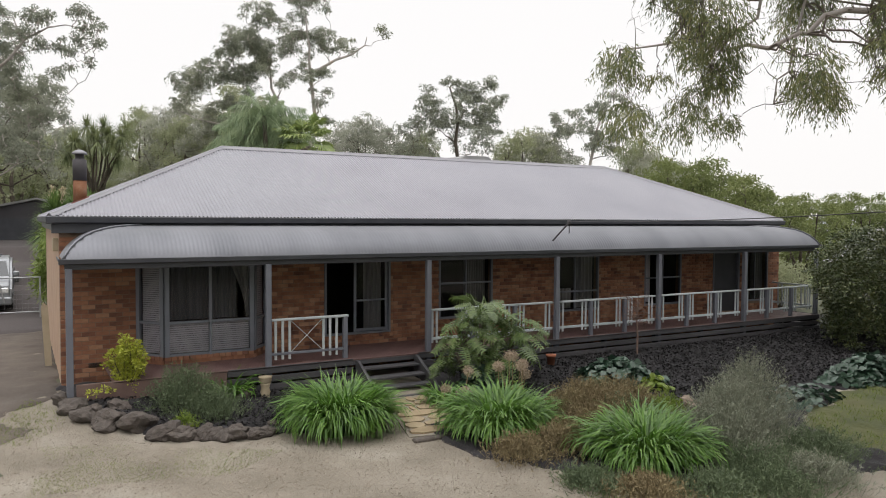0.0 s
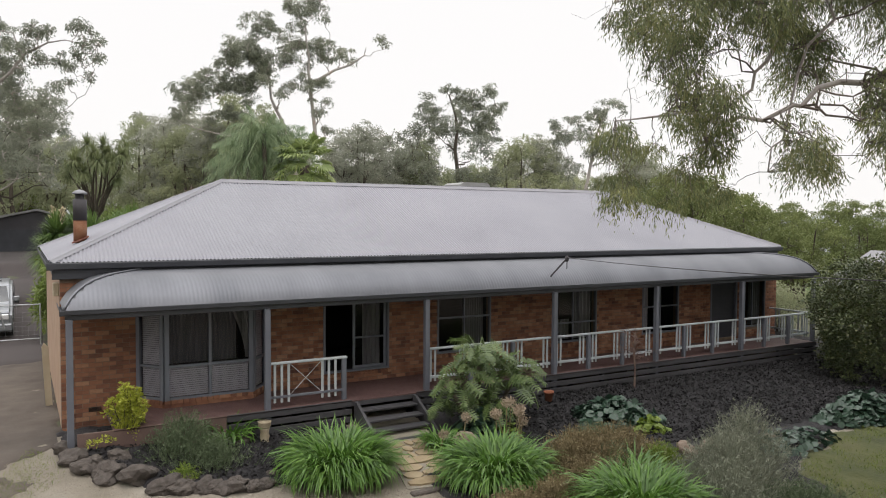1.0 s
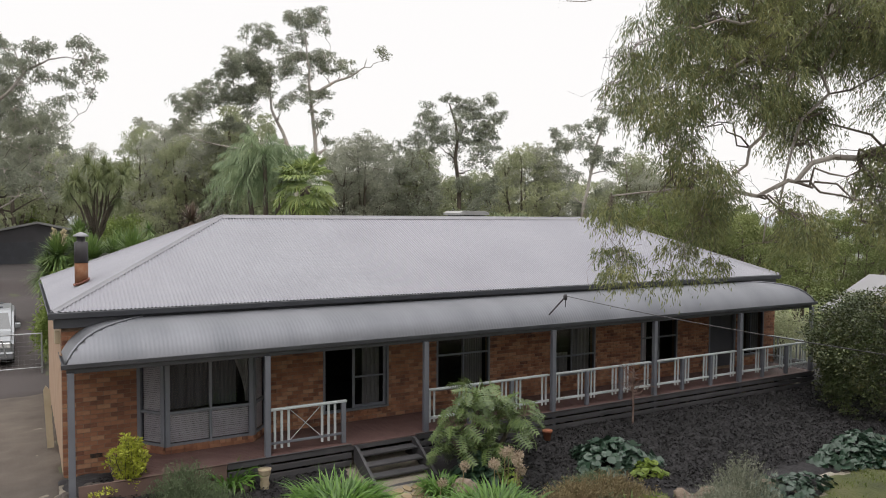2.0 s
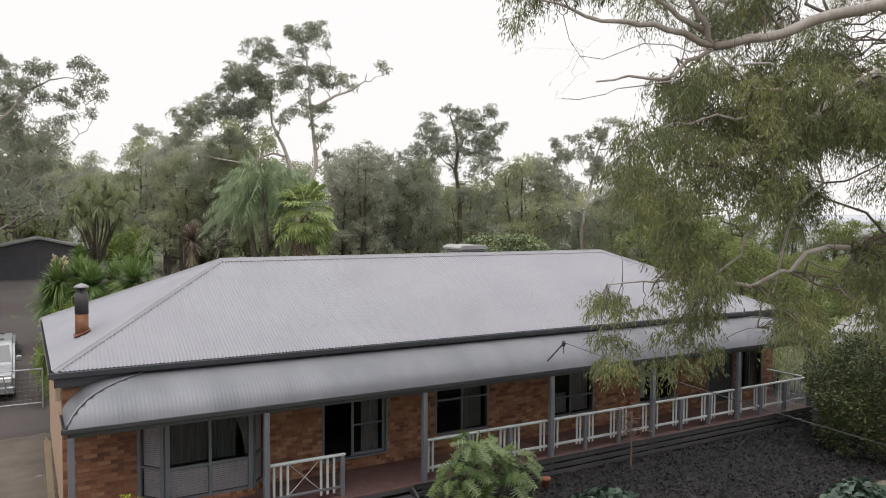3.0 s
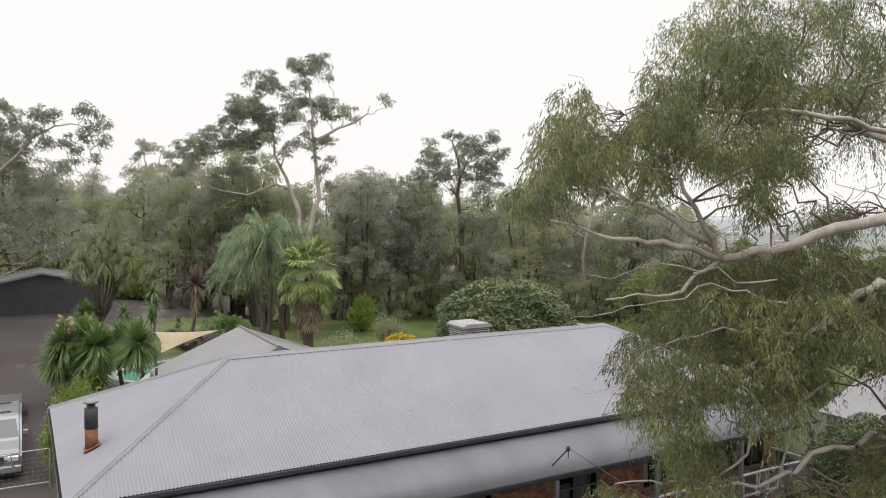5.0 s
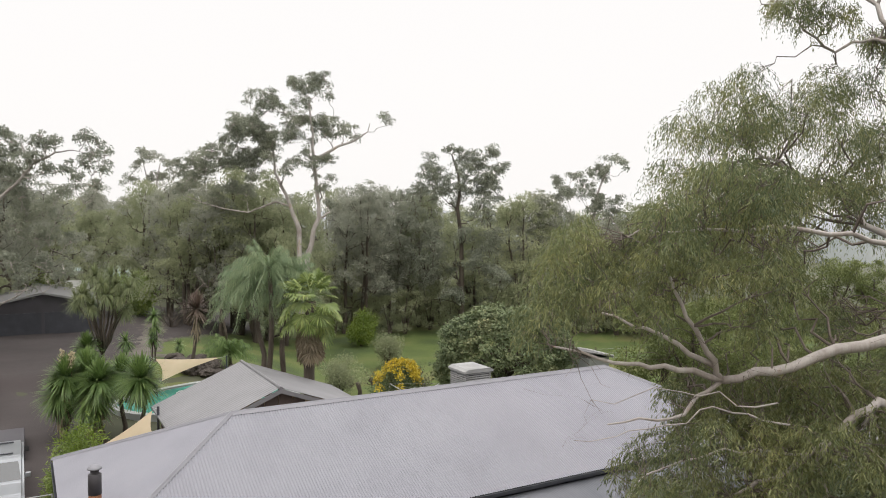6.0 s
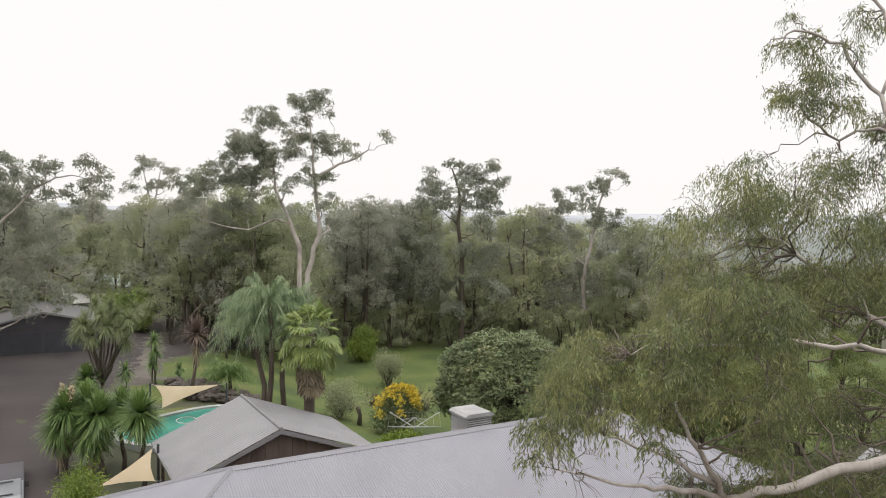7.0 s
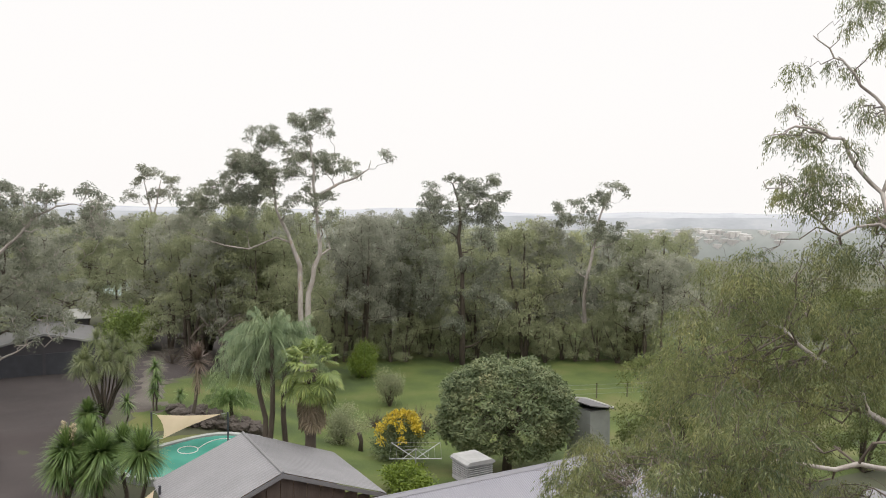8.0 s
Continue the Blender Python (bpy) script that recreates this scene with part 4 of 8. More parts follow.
# dense dark gum with a spiky top
b = ground_at(820, 73)
gum_tree("gum_tree", "broad dark gum with spreading top branches", b,
         [[(0, 0, 0)] + seen_path([(820, 560, 0), (815, 450, 0), (812, 360, 0), (800, 325, 0)], 73, b)],
         seen_blobs([(800, 320, 14, 9, 0), (830, 328, 24, 8, 0), (870, 325, 24, 8, 0), (765, 335, 16, 11, 0), (850, 345, 18, 10, 0), (885, 350, 14, 7, 0), (825, 372, 44, 20, 0), (795, 400, 40, 24, 1), (870, 393, 28, 13, 0), (740, 400, 26, 14, 1), (710, 395, 22, 12, 2)]
                    + [(850, 425, 46, 26, -1), (790, 450, 50, 28, 0), (730, 440, 34, 24, 2), (870, 480, 44, 30, 0), (800, 510, 52, 34, 0), (740, 500, 40, 32, 2), (880, 540, 42, 30, -2), (830, 580, 50, 32, 0), (760, 560, 40, 34, 2), (700, 540, 34, 34, 3)]
                    + [(780, 360, 32, 24, 1), (838, 356, 34, 20, 0), (872, 366, 24, 18, 1), (814, 340, 22, 12, 0), (752, 374, 28, 20, 0), (802, 382, 40, 24, 1), (858, 376, 30, 20, 0)], 73, b),
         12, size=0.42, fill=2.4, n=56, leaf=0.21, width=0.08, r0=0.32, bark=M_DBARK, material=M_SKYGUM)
# airy gum to its side
b = ground_at(1050, 78)
gum_tree("gum_tree", "airy gum with clustered leaf heads on thin limbs", b,
         [[(0, 0, 0)] + seen_path([(1035, 590, 0), (1035, 520, 0), (1050, 440, 0), (1062, 380, 0), (1080, 335, 0)], 78, b)],
         seen_blobs([(1085, 330, 16, 8, 0), (1105, 340, 9, 9, 0), (1060, 345, 18, 11, 0), (1020, 360, 20, 10, 0), (985, 372, 16, 10, 0), (1010, 390, 28, 12, 1), (1060, 390, 20, 14, 0), (1050, 415, 26, 12, 0),
                     (1095, 400, 16, 10, 0), (1010, 450, 34, 24, 2), (1080, 460, 34, 26, 1), (1050, 510, 40, 30, 0), (1000, 540, 30, 30, 1), (1110, 520, 32, 34, 0), (1040, 368, 24, 16, 1), (1074, 358, 20, 14, 0), (1000, 380, 22, 14, 1), (1030, 402, 30, 18, 0), (1078, 420, 26, 18, 1)], 78, b),
         13, size=0.4, fill=2.3, n=54, leaf=0.21, width=0.08, r0=0.3, material=M_SKYGUM)
# smaller far gums that break the skyline
b = ground_at(268, 119)
gum_tree("gum_tree", "slender distant gum with umbrella shaped head", b,
         [[(0, 0, 0)] + seen_path([(265, 450, 0), (268, 380, 0), (255, 320, 0)], 119, b), [(0, 0, 0)] + seen_path([(270, 450, 0), (272, 380, 0), (285, 320, 0)], 119, b)],
         seen_blobs([(268, 305, 24, 8, 0), (245, 318, 14, 10, 0), (295, 320, 20, 12, 0), (232, 350, 16, 8, 0), (305, 340, 10, 12, 0), (275, 345, 24, 8, 1)], 119, b),
         14, size=0.6, fill=3.0, n=54, leaf=0.32, width=0.12, r0=0.35)
b = ground_at(-60, 40.6)
gum_tree("gum_tree", "spreading gum with bare pale side branches", b,
         [[(0, 0, 0)] + seen_path([(-45, 520, 0), (-10, 455, 0), (25, 425, 0), (55, 392, 0), (40, 350, 0)], 40.6, b), seen_path([(30, 420, 0), (60, 385, 0), (100, 366, 0), (130, 362, 0), (165, 372, 0)], 40.6, b)],
         seen_blobs([(20, 335, 44, 13, 0), (70, 345, 22, 14, 0), (175, 372, 20, 16, 0), (150, 385, 18, 10, 1), (30, 400, 56, 26, 1), (-30, 380, 50, 30, 0), (60, 450, 40, 30, 2), (10, 490, 50, 30, 1), (110, 440, 34, 20, 2), (95, 350, 12, 8, 0), (40, 540, 40.6, 34, 0), (100, 500, 40, 30, 1), (0, 580, 50, 36, -1), (80, 580, 40, 26, 0)]
                    + [(165, 347, 17, 12, 0), (180, 366, 14, 18, 1), (186, 394, 14, 20, 0), (178, 424, 12, 16, 1), (148, 338, 14, 10, 0), (95, 398, 24, 13, 0), (122, 392, 18, 10, 1), (55, 372, 34, 20, 0), (140, 410, 14, 12, 0), (10, 360, 40, 18, 1)], 40.6, b),
         15, size=0.28, fill=2.4, n=54, leaf=0.14, width=0.056, r0=0.15, stems=1.3, material=M_SKYGUM)

# broad dark crown overhanging the driveway before the shed
b = ground_at(-22, 47)
trunks_, heads_ = wood_frame(11.4, 5.2, 91, 2, 0.44, 66, 0.2)
gum_tree("gum_tree", "broad dark gum overhanging the driveway", b, trunks_, heads_, 16, size=0.4, fill=2.8, n=60, leaf=0.17, width=0.066, r0=0.22, bark=M_DBARK, material=M_FARGUM, tie=0.35)

# woods behind: a few kinds of gum and wattle, set out many times
rng = np.random.default_rng(3)
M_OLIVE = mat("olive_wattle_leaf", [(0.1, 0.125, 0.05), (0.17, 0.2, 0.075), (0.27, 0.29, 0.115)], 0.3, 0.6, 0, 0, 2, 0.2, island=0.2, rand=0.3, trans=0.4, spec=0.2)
KINDS = []
HEIGHTS = (14, 11, 16, 8, 12, 10, 8)
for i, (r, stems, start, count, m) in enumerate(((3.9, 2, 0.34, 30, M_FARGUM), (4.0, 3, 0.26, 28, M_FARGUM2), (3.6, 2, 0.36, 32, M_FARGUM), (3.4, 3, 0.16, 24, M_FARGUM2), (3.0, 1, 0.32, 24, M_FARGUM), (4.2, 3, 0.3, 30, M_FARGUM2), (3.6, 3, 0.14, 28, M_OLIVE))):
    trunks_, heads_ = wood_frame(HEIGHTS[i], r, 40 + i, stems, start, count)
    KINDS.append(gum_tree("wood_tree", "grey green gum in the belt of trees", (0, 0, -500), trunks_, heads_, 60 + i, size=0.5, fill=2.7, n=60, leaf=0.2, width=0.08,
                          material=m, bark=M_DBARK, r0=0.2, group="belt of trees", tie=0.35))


def plant(kind, px, d, top):
    """A tree of that kind with its top at that height in the picture's far end."""
    x, y, z = ground_at(px, d)
    h_ = (W(px, top, d)[2] - z) / HEIGHTS[kind] * 0.97
    k = max(0.5, h_)
    m = Matrix.LocRotScale((x, y, z), Euler((0, 0, rng.uniform(0, 6.28))), (min(k, 1.15) * rng.uniform(0.9, 1.15), min(k, 1.15) * rng.uniform(0.9, 1.15), k))
    return copy_thing(KINDS[kind], m)


# skyline row, then nearer and lower rows
for px, d, top, k in ((60, 66, 408, 1), (112, 74, 395, 3), (168, 100, 348, 4), (215, 106, 372, 0), (305, 86, 398, 1), (300, 90, 372, 0), (420, 92, 372, 1), (470, 96, 380, 0), (610, 74, 378, 4), (648, 74, 362, 0), (690, 78, 372, 2),
                      (722, 82, 385, 1), (748, 80, 372, 4), (930, 76, 385, 1), (958, 80, 374, 0), (985, 84, 392, 2), (1112, 76, 405, 1), (1142, 72, 428, 0), (1172, 70, 446, 4)):
    plant(k, px, d, top)
for px, d, top, k in ((-70, 60, 360, 0), (-20, 62, 400, 1), (30, 58, 430, 3), (90, 62, 440, 1), (70, 80, 425, 1), (205, 104, 400, 0), (345, 78, 420, 1), (330, 70, 445, 1), (365, 72, 455, 3), (410, 70, 440, 1), (450, 72, 430, 1), (300, 84, 425, 4),
                      (475, 66, 480, 3), (510, 70, 462, 1), (590, 76, 470, 1), (622, 76, 438, 4), (668, 80, 455, 0), (705, 82, 470, 2), (780, 80, 470, 4), (845, 76, 440, 1), (880, 82, 460, 4), (910, 84, 470, 0), (950, 84, 460, 4), (990, 86, 470, 0), (1040, 84, 468, 2),
                      (1075, 86, 455, 0), (1130, 84, 480, 1)):
    plant(k, px, d, top)
for px, d, top, k in ((330, 62, 402, 1), (395, 61, 394, 0), (455, 62, 404, 5), (505, 64, 414, 1), (362, 67, 356, 2), (150, 76, 418, 5), (298, 66, 364, 0), (258, 70, 372, 1), (425, 66, 350, 5)):
    plant(k, px, d, top)
for px, d, top, k in ((1210, 74, 440, 0), (1255, 78, 455, 1), (1320, 80, 490, 6), (1400, 80, 500, 6), (1480, 76, 505, 6), (1560, 74, 510, 6), (1290, 60, 590, 6), (1400, 56, 610, 6), (1500, 54, 620, 6)):
    plant(k, px, d, top)
for px, d, top, k in ((1185, 38, 620, 6), (1245, 36, 640, 6), (1330, 34, 690, 6), (1430, 36, 700, 6), (1540, 38, 690, 6)):
    plant(k, px, d, top)
for px in range(560, 1200, 40):
    plant(3, px + rng.uniform(-10, 10), rng.uniform(82, 93), rng.uniform(510, 560))
for px in range(585, 1180, 26):
    plant(3, px + rng.uniform(-9, 9), rng.uniform(74, 79), rng.uniform(548, 590))
for px in range(-60, 1250, 40):
    plant(int(rng.integers(0, 6)), px + rng.uniform(-12, 12), rng.uniform(100, 125), rng.uniform(360, 384) if px < 780 else rng.uniform(392, 412))
# unseen tree belt added round the forecourt, behind the flight, dimming verandah and reflections
for i in range(19):
    a, d = radians(82 + i * 13.6), 25 + 9 * rng.random()
    x, y = -7.6 + d * math.sin(a), -14 + d * math.cos(a)
    k = rng.uniform(0.95, 1.2)
    copy_thing(KINDS[i % 7], Matrix.LocRotScale((x, y, gz(x, y) - 0.05), Euler((0, 0, i * 1.3)), (k, k, k)))
for o in KINDS:
    for c in (*o.children_recursive, o):
        bpy.data.objects.remove(c)

# round evergreen behind the house
b = ground_at(900, 40.8)
rb = np.random.default_rng(8)
dome = thing("evergreen_tree", "dense dome shaped evergreen with dark glossy leaves", "tree", at=b)
dc, dr, wood = [], [], Geo()
wood.tube([(0, 0, -0.5), (0.1, 0, 1.2), (0, 0.1, 2.6)], [0.3, 0.25, 0.2], 9)
for i in range(430):
    a, e = i * 2.39996 + rb.uniform(-0.2, 0.2), math.asin(-0.62 + 1.6 * i / 430)
    k = 1 + 0.13 * noise.noise((math.cos(a) * 2.2, math.sin(a) * 2.2, e * 2.4)) - 0.16 * rb.random() ** 2
    dc.append((3.65 * k * math.cos(a) * math.cos(e), 3.65 * k * math.sin(a) * math.cos(e), 3.3 + 2.95 * k * math.sin(e)))
    dr.append(rb.uniform(0.34, 0.56))
    if i % 12 == 0:
        wood.tube(branch_path((0, 0.05, 2.2), dc[-1], 0.2, rb, 4, 0.04), [0.1, 0.07, 0.05, 0.03, 0.015], 5)
part("trunk", wood, M_DBARK, dome, smooth=True)
part("crown", quads_mesh("crown", clump_leaves(dc, dr, 110, 0.19, 0.085, rb, 0.25, 0.6, 1.0, 0.85), M_DOME), None, dome)

# ---- weeping gum beside the flight ----
rng = np.random.default_rng(77)


def V(l, d, z):
    """l metres aside and d ahead of the first camera."""
    return Vector((-7.65 + 0.4955 * d + 0.868 * l, -13.95 + 0.868 * d - 0.4955 * l, z))


weep = thing("weeping_gum", "large weeping gum with pale limbs and hanging leaves", "tree")
limbs = []
nodes = []


def limb(pts, r0, r1, wig=0.03):
    path = []
    for a, c in zip(pts, pts[1:]):
        path += branch_path(a, c, 0, rng, 4, wig)[:-1]
    path.append(Vector(pts[-1]))
    k = len(path) - 1
    rad = [r0 + (r1 - r0) * i / k for i in range(k + 1)]
    limbs.append(Geo().tube(path, rad, 9 if r0 > 0.08 else 6))
    nodes.extend(zip(path, rad))
    return path


TR = V(8.3, 10.5, 0)
TR.z = gz(TR.x, TR.y) - 0.3
limb([TR, V(8.0, 10.4, 3), V(7.6, 10.3, 6.5), V(7.3, 10.6, 10)], 0.42, 0.16, 0.01)
limb([V(7.3, 10.6, 9.9), V(7.7, 11.2, 12), V(7.9, 11.5, 14), V(7.6, 11.9, 17.2)], 0.13, 0.03, 0.03)
limb([V(7.6, 10.3, 7.4), V(6.4, 9.6, 8.9), V(5.4, 9.0, 9.05), V(4.25, 9.0, 8.7), V(3.39, 9.0, 8.53)], 0.1, 0.05, 0.03)
limb([V(3.39, 9.0, 8.53), V(3.1, 8.9, 9.0), V(2.8, 8.8, 9.5), V(2.5, 8.8, 10.1)], 0.045, 0.014)
limb([V(3.39, 9.0, 8.53), V(2.6, 8.8, 8.75), V(1.98, 8.8, 8.78), V(1.2, 8.7, 9.0)], 0.045, 0.012)
limb([V(3.3, 9.0, 8.7), V(2.6, 8.9, 9.1), V(1.8, 8.7, 9.4)], 0.04, 0.012)
limb([V(3.39, 9.0, 8.53), V(2.7, 8.8, 8.1), V(1.9, 8.7, 8.05)], 0.03, 0.01)
limb([V(7.9, 10.4, 5.4), V(6.8, 9.6, 7.6), V(5.4, 9.1, 8.25), V(4.8, 9.0, 7.9), V(4.25, 9.0, 7.4), V(3.5, 8.9, 7.1)], 0.09, 0.02, 0.04)
limb([V(4.8, 9.0, 7.9), V(4.3, 9.2, 6.9), V(3.9, 9.3, 6.0), V(3.3, 9.2, 5.4)], 0.035, 0.01, 0.06)
limb([V(5.4, 9.1, 8.25), V(4.9, 9.5, 7.2), V(4.6, 9.7, 6.0), V(4.3, 9.7, 5.0)], 0.032, 0.01, 0.06)
limb([V(7.9, 10.4, 5.0), V(6.3, 9.6, 6.2), V(5.0, 9.3, 6.1), V(4.0, 9.2, 5.6), V(3.0, 9.2, 5.7), V(2.2, 9.3, 5.6)], 0.055, 0.008, 0.05)
limb([V(4.4, 9.0, 7.6), V(3.4, 8.9, 7.7), V(2.4, 8.8, 7.4), V(1.9, 8.8, 6.6)], 0.02, 0.006, 0.05)
limb([V(7.35, 10.8, 9.5), V(6.8, 12.3, 10.8), V(6.0, 13.4, 11.6), V(5.2, 13.8, 12.1)], 0.07, 0.012, 0.04)
limb([V(7.4, 10.9, 10.5), V(8.2, 12.6, 11.8), V(8.8, 13.6, 12.4)], 0.1, 0.02, 0.02)
limb([V(7.3, 10.6, 10), V(6.0, 9.9, 10.2), V(4.6, 9.5, 10.4), V(3.2, 9.3, 10.4), V(2.2, 9.1, 10.3)], 0.05, 0.01, 0.04)
limb([V(7.35, 11.0, 13), V(6.9, 12, 14.0), V(6.4, 12.3, 14.9), V(5.6, 12.3, 15.1), V(5.2, 12.3, 14.9)], 0.045, 0.01, 0.05)
limb([V(7.35, 11.0, 13), V(7.0, 12.2, 13.5), V(6.2, 12.3, 13.4), V(5.6, 12.3, 13.9), V(5.1, 12.3, 14.2)], 0.035, 0.008, 0.05)
limb([V(7.4, 11.2, 14), V(7.0, 12.2, 15.4), V(6.4, 12.4, 16.2), V(5.9, 12.4, 16.6)], 0.035, 0.008, 0.05)
limb([V(6.9, 12, 14.0), V(7.4, 12.2, 15.2), V(7.2, 12.4, 16.4)], 0.03, 0.01, 0.05)
# bare twigs over the roof
limb([V(4.2, 8.9, 8.0), V(3.2, 8.8, 8.25), V(2.4, 8.7, 8.0), V(1.5, 8.7, 7.85)], 0.014, 0.004, 0.05)
limb([V(4.0, 8.8, 8.3), V(3.0, 8.7, 8.4), V(1.7, 8.7, 8.35)], 0.012, 0.004, 0.05)

# outline of the near side of the crown: how far it reaches at each height
EDGE_Z = [4.1, 4.5, 5.2, 5.6, 5.9, 6.4, 6.8, 7.3, 7.75, 8.2, 8.5, 8.65, 9.0, 9.7, 10.2, 10.6, 11.0, 12.0, 13.0]
EDGE_L = [2.1, 1.9, 1.85, 2.5, 2.8, 2.1, 1.9, 1.95, 2.25, 2.8, 3.0, 0.85, 0.75, 0.8, 1.0, 1.3, 2.2, 3.0, 5.0]


def gap(u, z):
    """True where sky shows between the boughs of the near side."""
    if (8.35 < z < 9.85 and 2.6 < u < 3.75) or (9.0 < z < 9.8 and 4.3 < u < 5.7) or z < (5.55 if u < 3.9 else 5.0):
        return True
    lim = ((0.22 if 1.35 < u and z < 9.3 else -0.12) if u < 2.7 else 0.15) if z > 8.6 else (0.0 if u < 3.6 else (-0.14 if z > 7.4 else 0.05))
    return noise.noise((u * 1.15, 7.3, z * 1.25)) < lim + 0.05 + (0.14 if z < 6.4 and u > 3.9 else 0)


boughs = []
tries = 0
while len(boughs) < 400 and tries < 40000:
    tries += 1
    z, u, d = rng.uniform(5.0, 11.9), rng.uniform(0.9, 6.6), rng.uniform(8.2, 10.2)
    R = rng.uniform(0.19, 0.36)
    e = max(float(np.interp(z + k, EDGE_Z, EDGE_L)) for k in (-0.3, 0.0, 0.2))
    top = float(np.interp(u, [0.9, 1.4, 2.3, 3.2, 4.5, 6.6], [9.55, 10.3, 10.7, 11.1, 11.5, 11.9]))
    if u < e + R * 0.75 or z > top + 0.12 or gap(u, z) or (d < 9.2 and 8.1 < z < 9.15 and u > 3.0):
        continue
    p = V(u * d / 9, d, z)
    if min([(p - q).length for q, _ in boughs] + [9]) > 0.36:
        boughs.append((p, R))
# lobe of the crown leaning over the ridge
for i in range(22):
    u, d = rng.uniform(1.5, 2.7), rng.uniform(9.8, 11.0)
    boughs.append((V(u * d / 9, d, rng.uniform(9.7, float(np.interp(u, [1.5, 2.0, 2.7], [10.2, 10.55, 10.7])))), rng.uniform(0.2, 0.34)))
# two light sprays hanging over the verandah roof
for i in range(25):
    u = rng.uniform(1.95, 2.45) if i < 11 else rng.uniform(2.6, 3.6)
    boughs.append((V(u * 1.03, 9.3 + rng.normal() * 0.25, rng.uniform(4.55, 5.45)), rng.uniform(0.17, 0.27)))
# drooping boughs just behind the forks of the big limb
for i in range(30):
    u, d = rng.uniform(2.75, 4.4), rng.uniform(9.4, 10.4)
    boughs.append((V(u * d / 9, d, rng.uniform(7.5, 8.4)), rng.uniform(0.24, 0.36)))
# deeper, higher part of the crown
deep = len(boughs) + 100
while len(boughs) < deep:
    z, l, d = rng.uniform(9.9, 13.0), rng.uniform(3.4, 9.8), rng.uniform(11.4, 14.5)
    p = V(l, d, z)
    if l * 13.5 / d < float(np.interp(z, [9.6, 11, 12, 12.6, 13.1], [3.7, 3.9, 4.1, 4.5, 5.6])) or noise.noise(p * 0.75) < -0.06:
        continue
    boughs.append((p, rng.uniform(0.4, 0.62)))
# boughs behind the big limb, closing the side towards the trunk
behind = len(boughs) + 48
while len(boughs) < behind:
    z, u, d = rng.uniform(6.4, 11.9), rng.uniform(4.2, 6.6), rng.uniform(10.2, 12.4)
    if noise.noise((u * 1.3, 3.1, z * 1.2)) < 0.05 or 9.3 < z < 10.4 or (z > 10 and d < 11.2):
        continue
    boughs.append((V(u * d / 9, d, z), rng.uniform(0.34, 0.52)))
crown_top = len(boughs) + 62
while len(boughs) < crown_top:
    z, l = rng.uniform(13.2, 17.3), rng.uniform(4.7, 8.6)
    if l < float(np.interp(z, [13.2, 13.7, 14.2, 15, 16, 17.3], [5.9, 4.9, 5.2, 5.4, 5.7, 6.7])):
        continue
    p = V(l, rng.uniform(11.6, 13.0), z)
    if noise.noise(p * 1.0) > 0.08:
        boughs.append((p, rng.uniform(0.18, 0.31)))
near_side = len(boughs)
# unseen far side of the crown over the forecourt's edge, added for its shade
while len(boughs) < near_side + 80:
    l, d, z = rng.uniform(5.5, 15.5), rng.uniform(5.0, 17.0), rng.uniform(6.5, 16.5)
    if l < 0.7 * d + 0.9 or ((l - 8.3) / 6.5) ** 2 + ((d - 10.5) / 6.5) ** 2 + ((z - 11) / 6) ** 2 > 1:
        continue
    boughs.append((V(l, d, z), rng.uniform(0.6, 0.95)))


def sprays(p, R, rg_, leaf, width, count, per):
    """Leaves of one bough: short twigs arch out of a domed head and hang, each set with pendent leaves."""
    d = unit(rg_.normal(size=(count, 3)) + np.array([0, 0, 0.35]))
    st = np.array(p) + d * rg_.uniform(0.3, 0.8, (count, 1)) * R * np.array([1, 1, 0.75])
    out = unit(d * np.array([1, 1, 0.5]) + rg_.normal(size=d.shape) * 0.3)
    ln = rg_.uniform(0.45, 1.0, (count, 1)) * R
    quads = []
    for j in range(per):
        s = (j + rg_.uniform(0, 1, (count, 1))) / per
        q = st + out * ln * 0.7 * s - np.array([0, 0, 1]) * ln * 0.85 * s ** 1.8 + rg_.normal(size=d.shape) * 0.02
        ax = out * (0.55 - 0.35 * s) + rg_.normal(size=d.shape) * 0.36 - np.array([0, 0, 0.9])
        k = rg_.uniform(0.6, 1.25, count)
        quads.append(leaf_quads(q, ax, leaf * k, width * k, rg_))
    return np.concatenate(quads)


twigs = Geo()
leaves = []
for i, (p, R) in enumerate(boughs):
    q, rad = min(nodes, key=lambda e: (e[0] - p).length + 0.5 * max(0, e[0].z - p.z))
    if i < near_side and (p - q).length < 3.0:
        path = branch_path(q, p, 0.06 * (p - q).length, rng, 6, 0.055)
        k = min(rad * 0.6, 0.012 + 0.008 * (p - q).length)
        twigs.tube(path, [k * (1 - 0.7 * j / 6) for j in range(7)], 5, False)
        for j in range(4):
            e = p + Vector(rng.normal(size=3)) * R * 0.6
            twigs.tube(branch_path(path[4 + j % 2], e, 0.04, rng, 3, 0.1), [k * 0.4, k * 0.32, k * 0.22, 0.002], 4, False)
    if i < near_side:
        leaves.append(sprays(p, R, rng, 0.074, 0.0138, int(62 * (min(R, 0.5) / 0.36) ** 1.6), 11))
    else:
        leaves.append(sprays(p, R, rng, 0.24, 0.05, 60, 6))
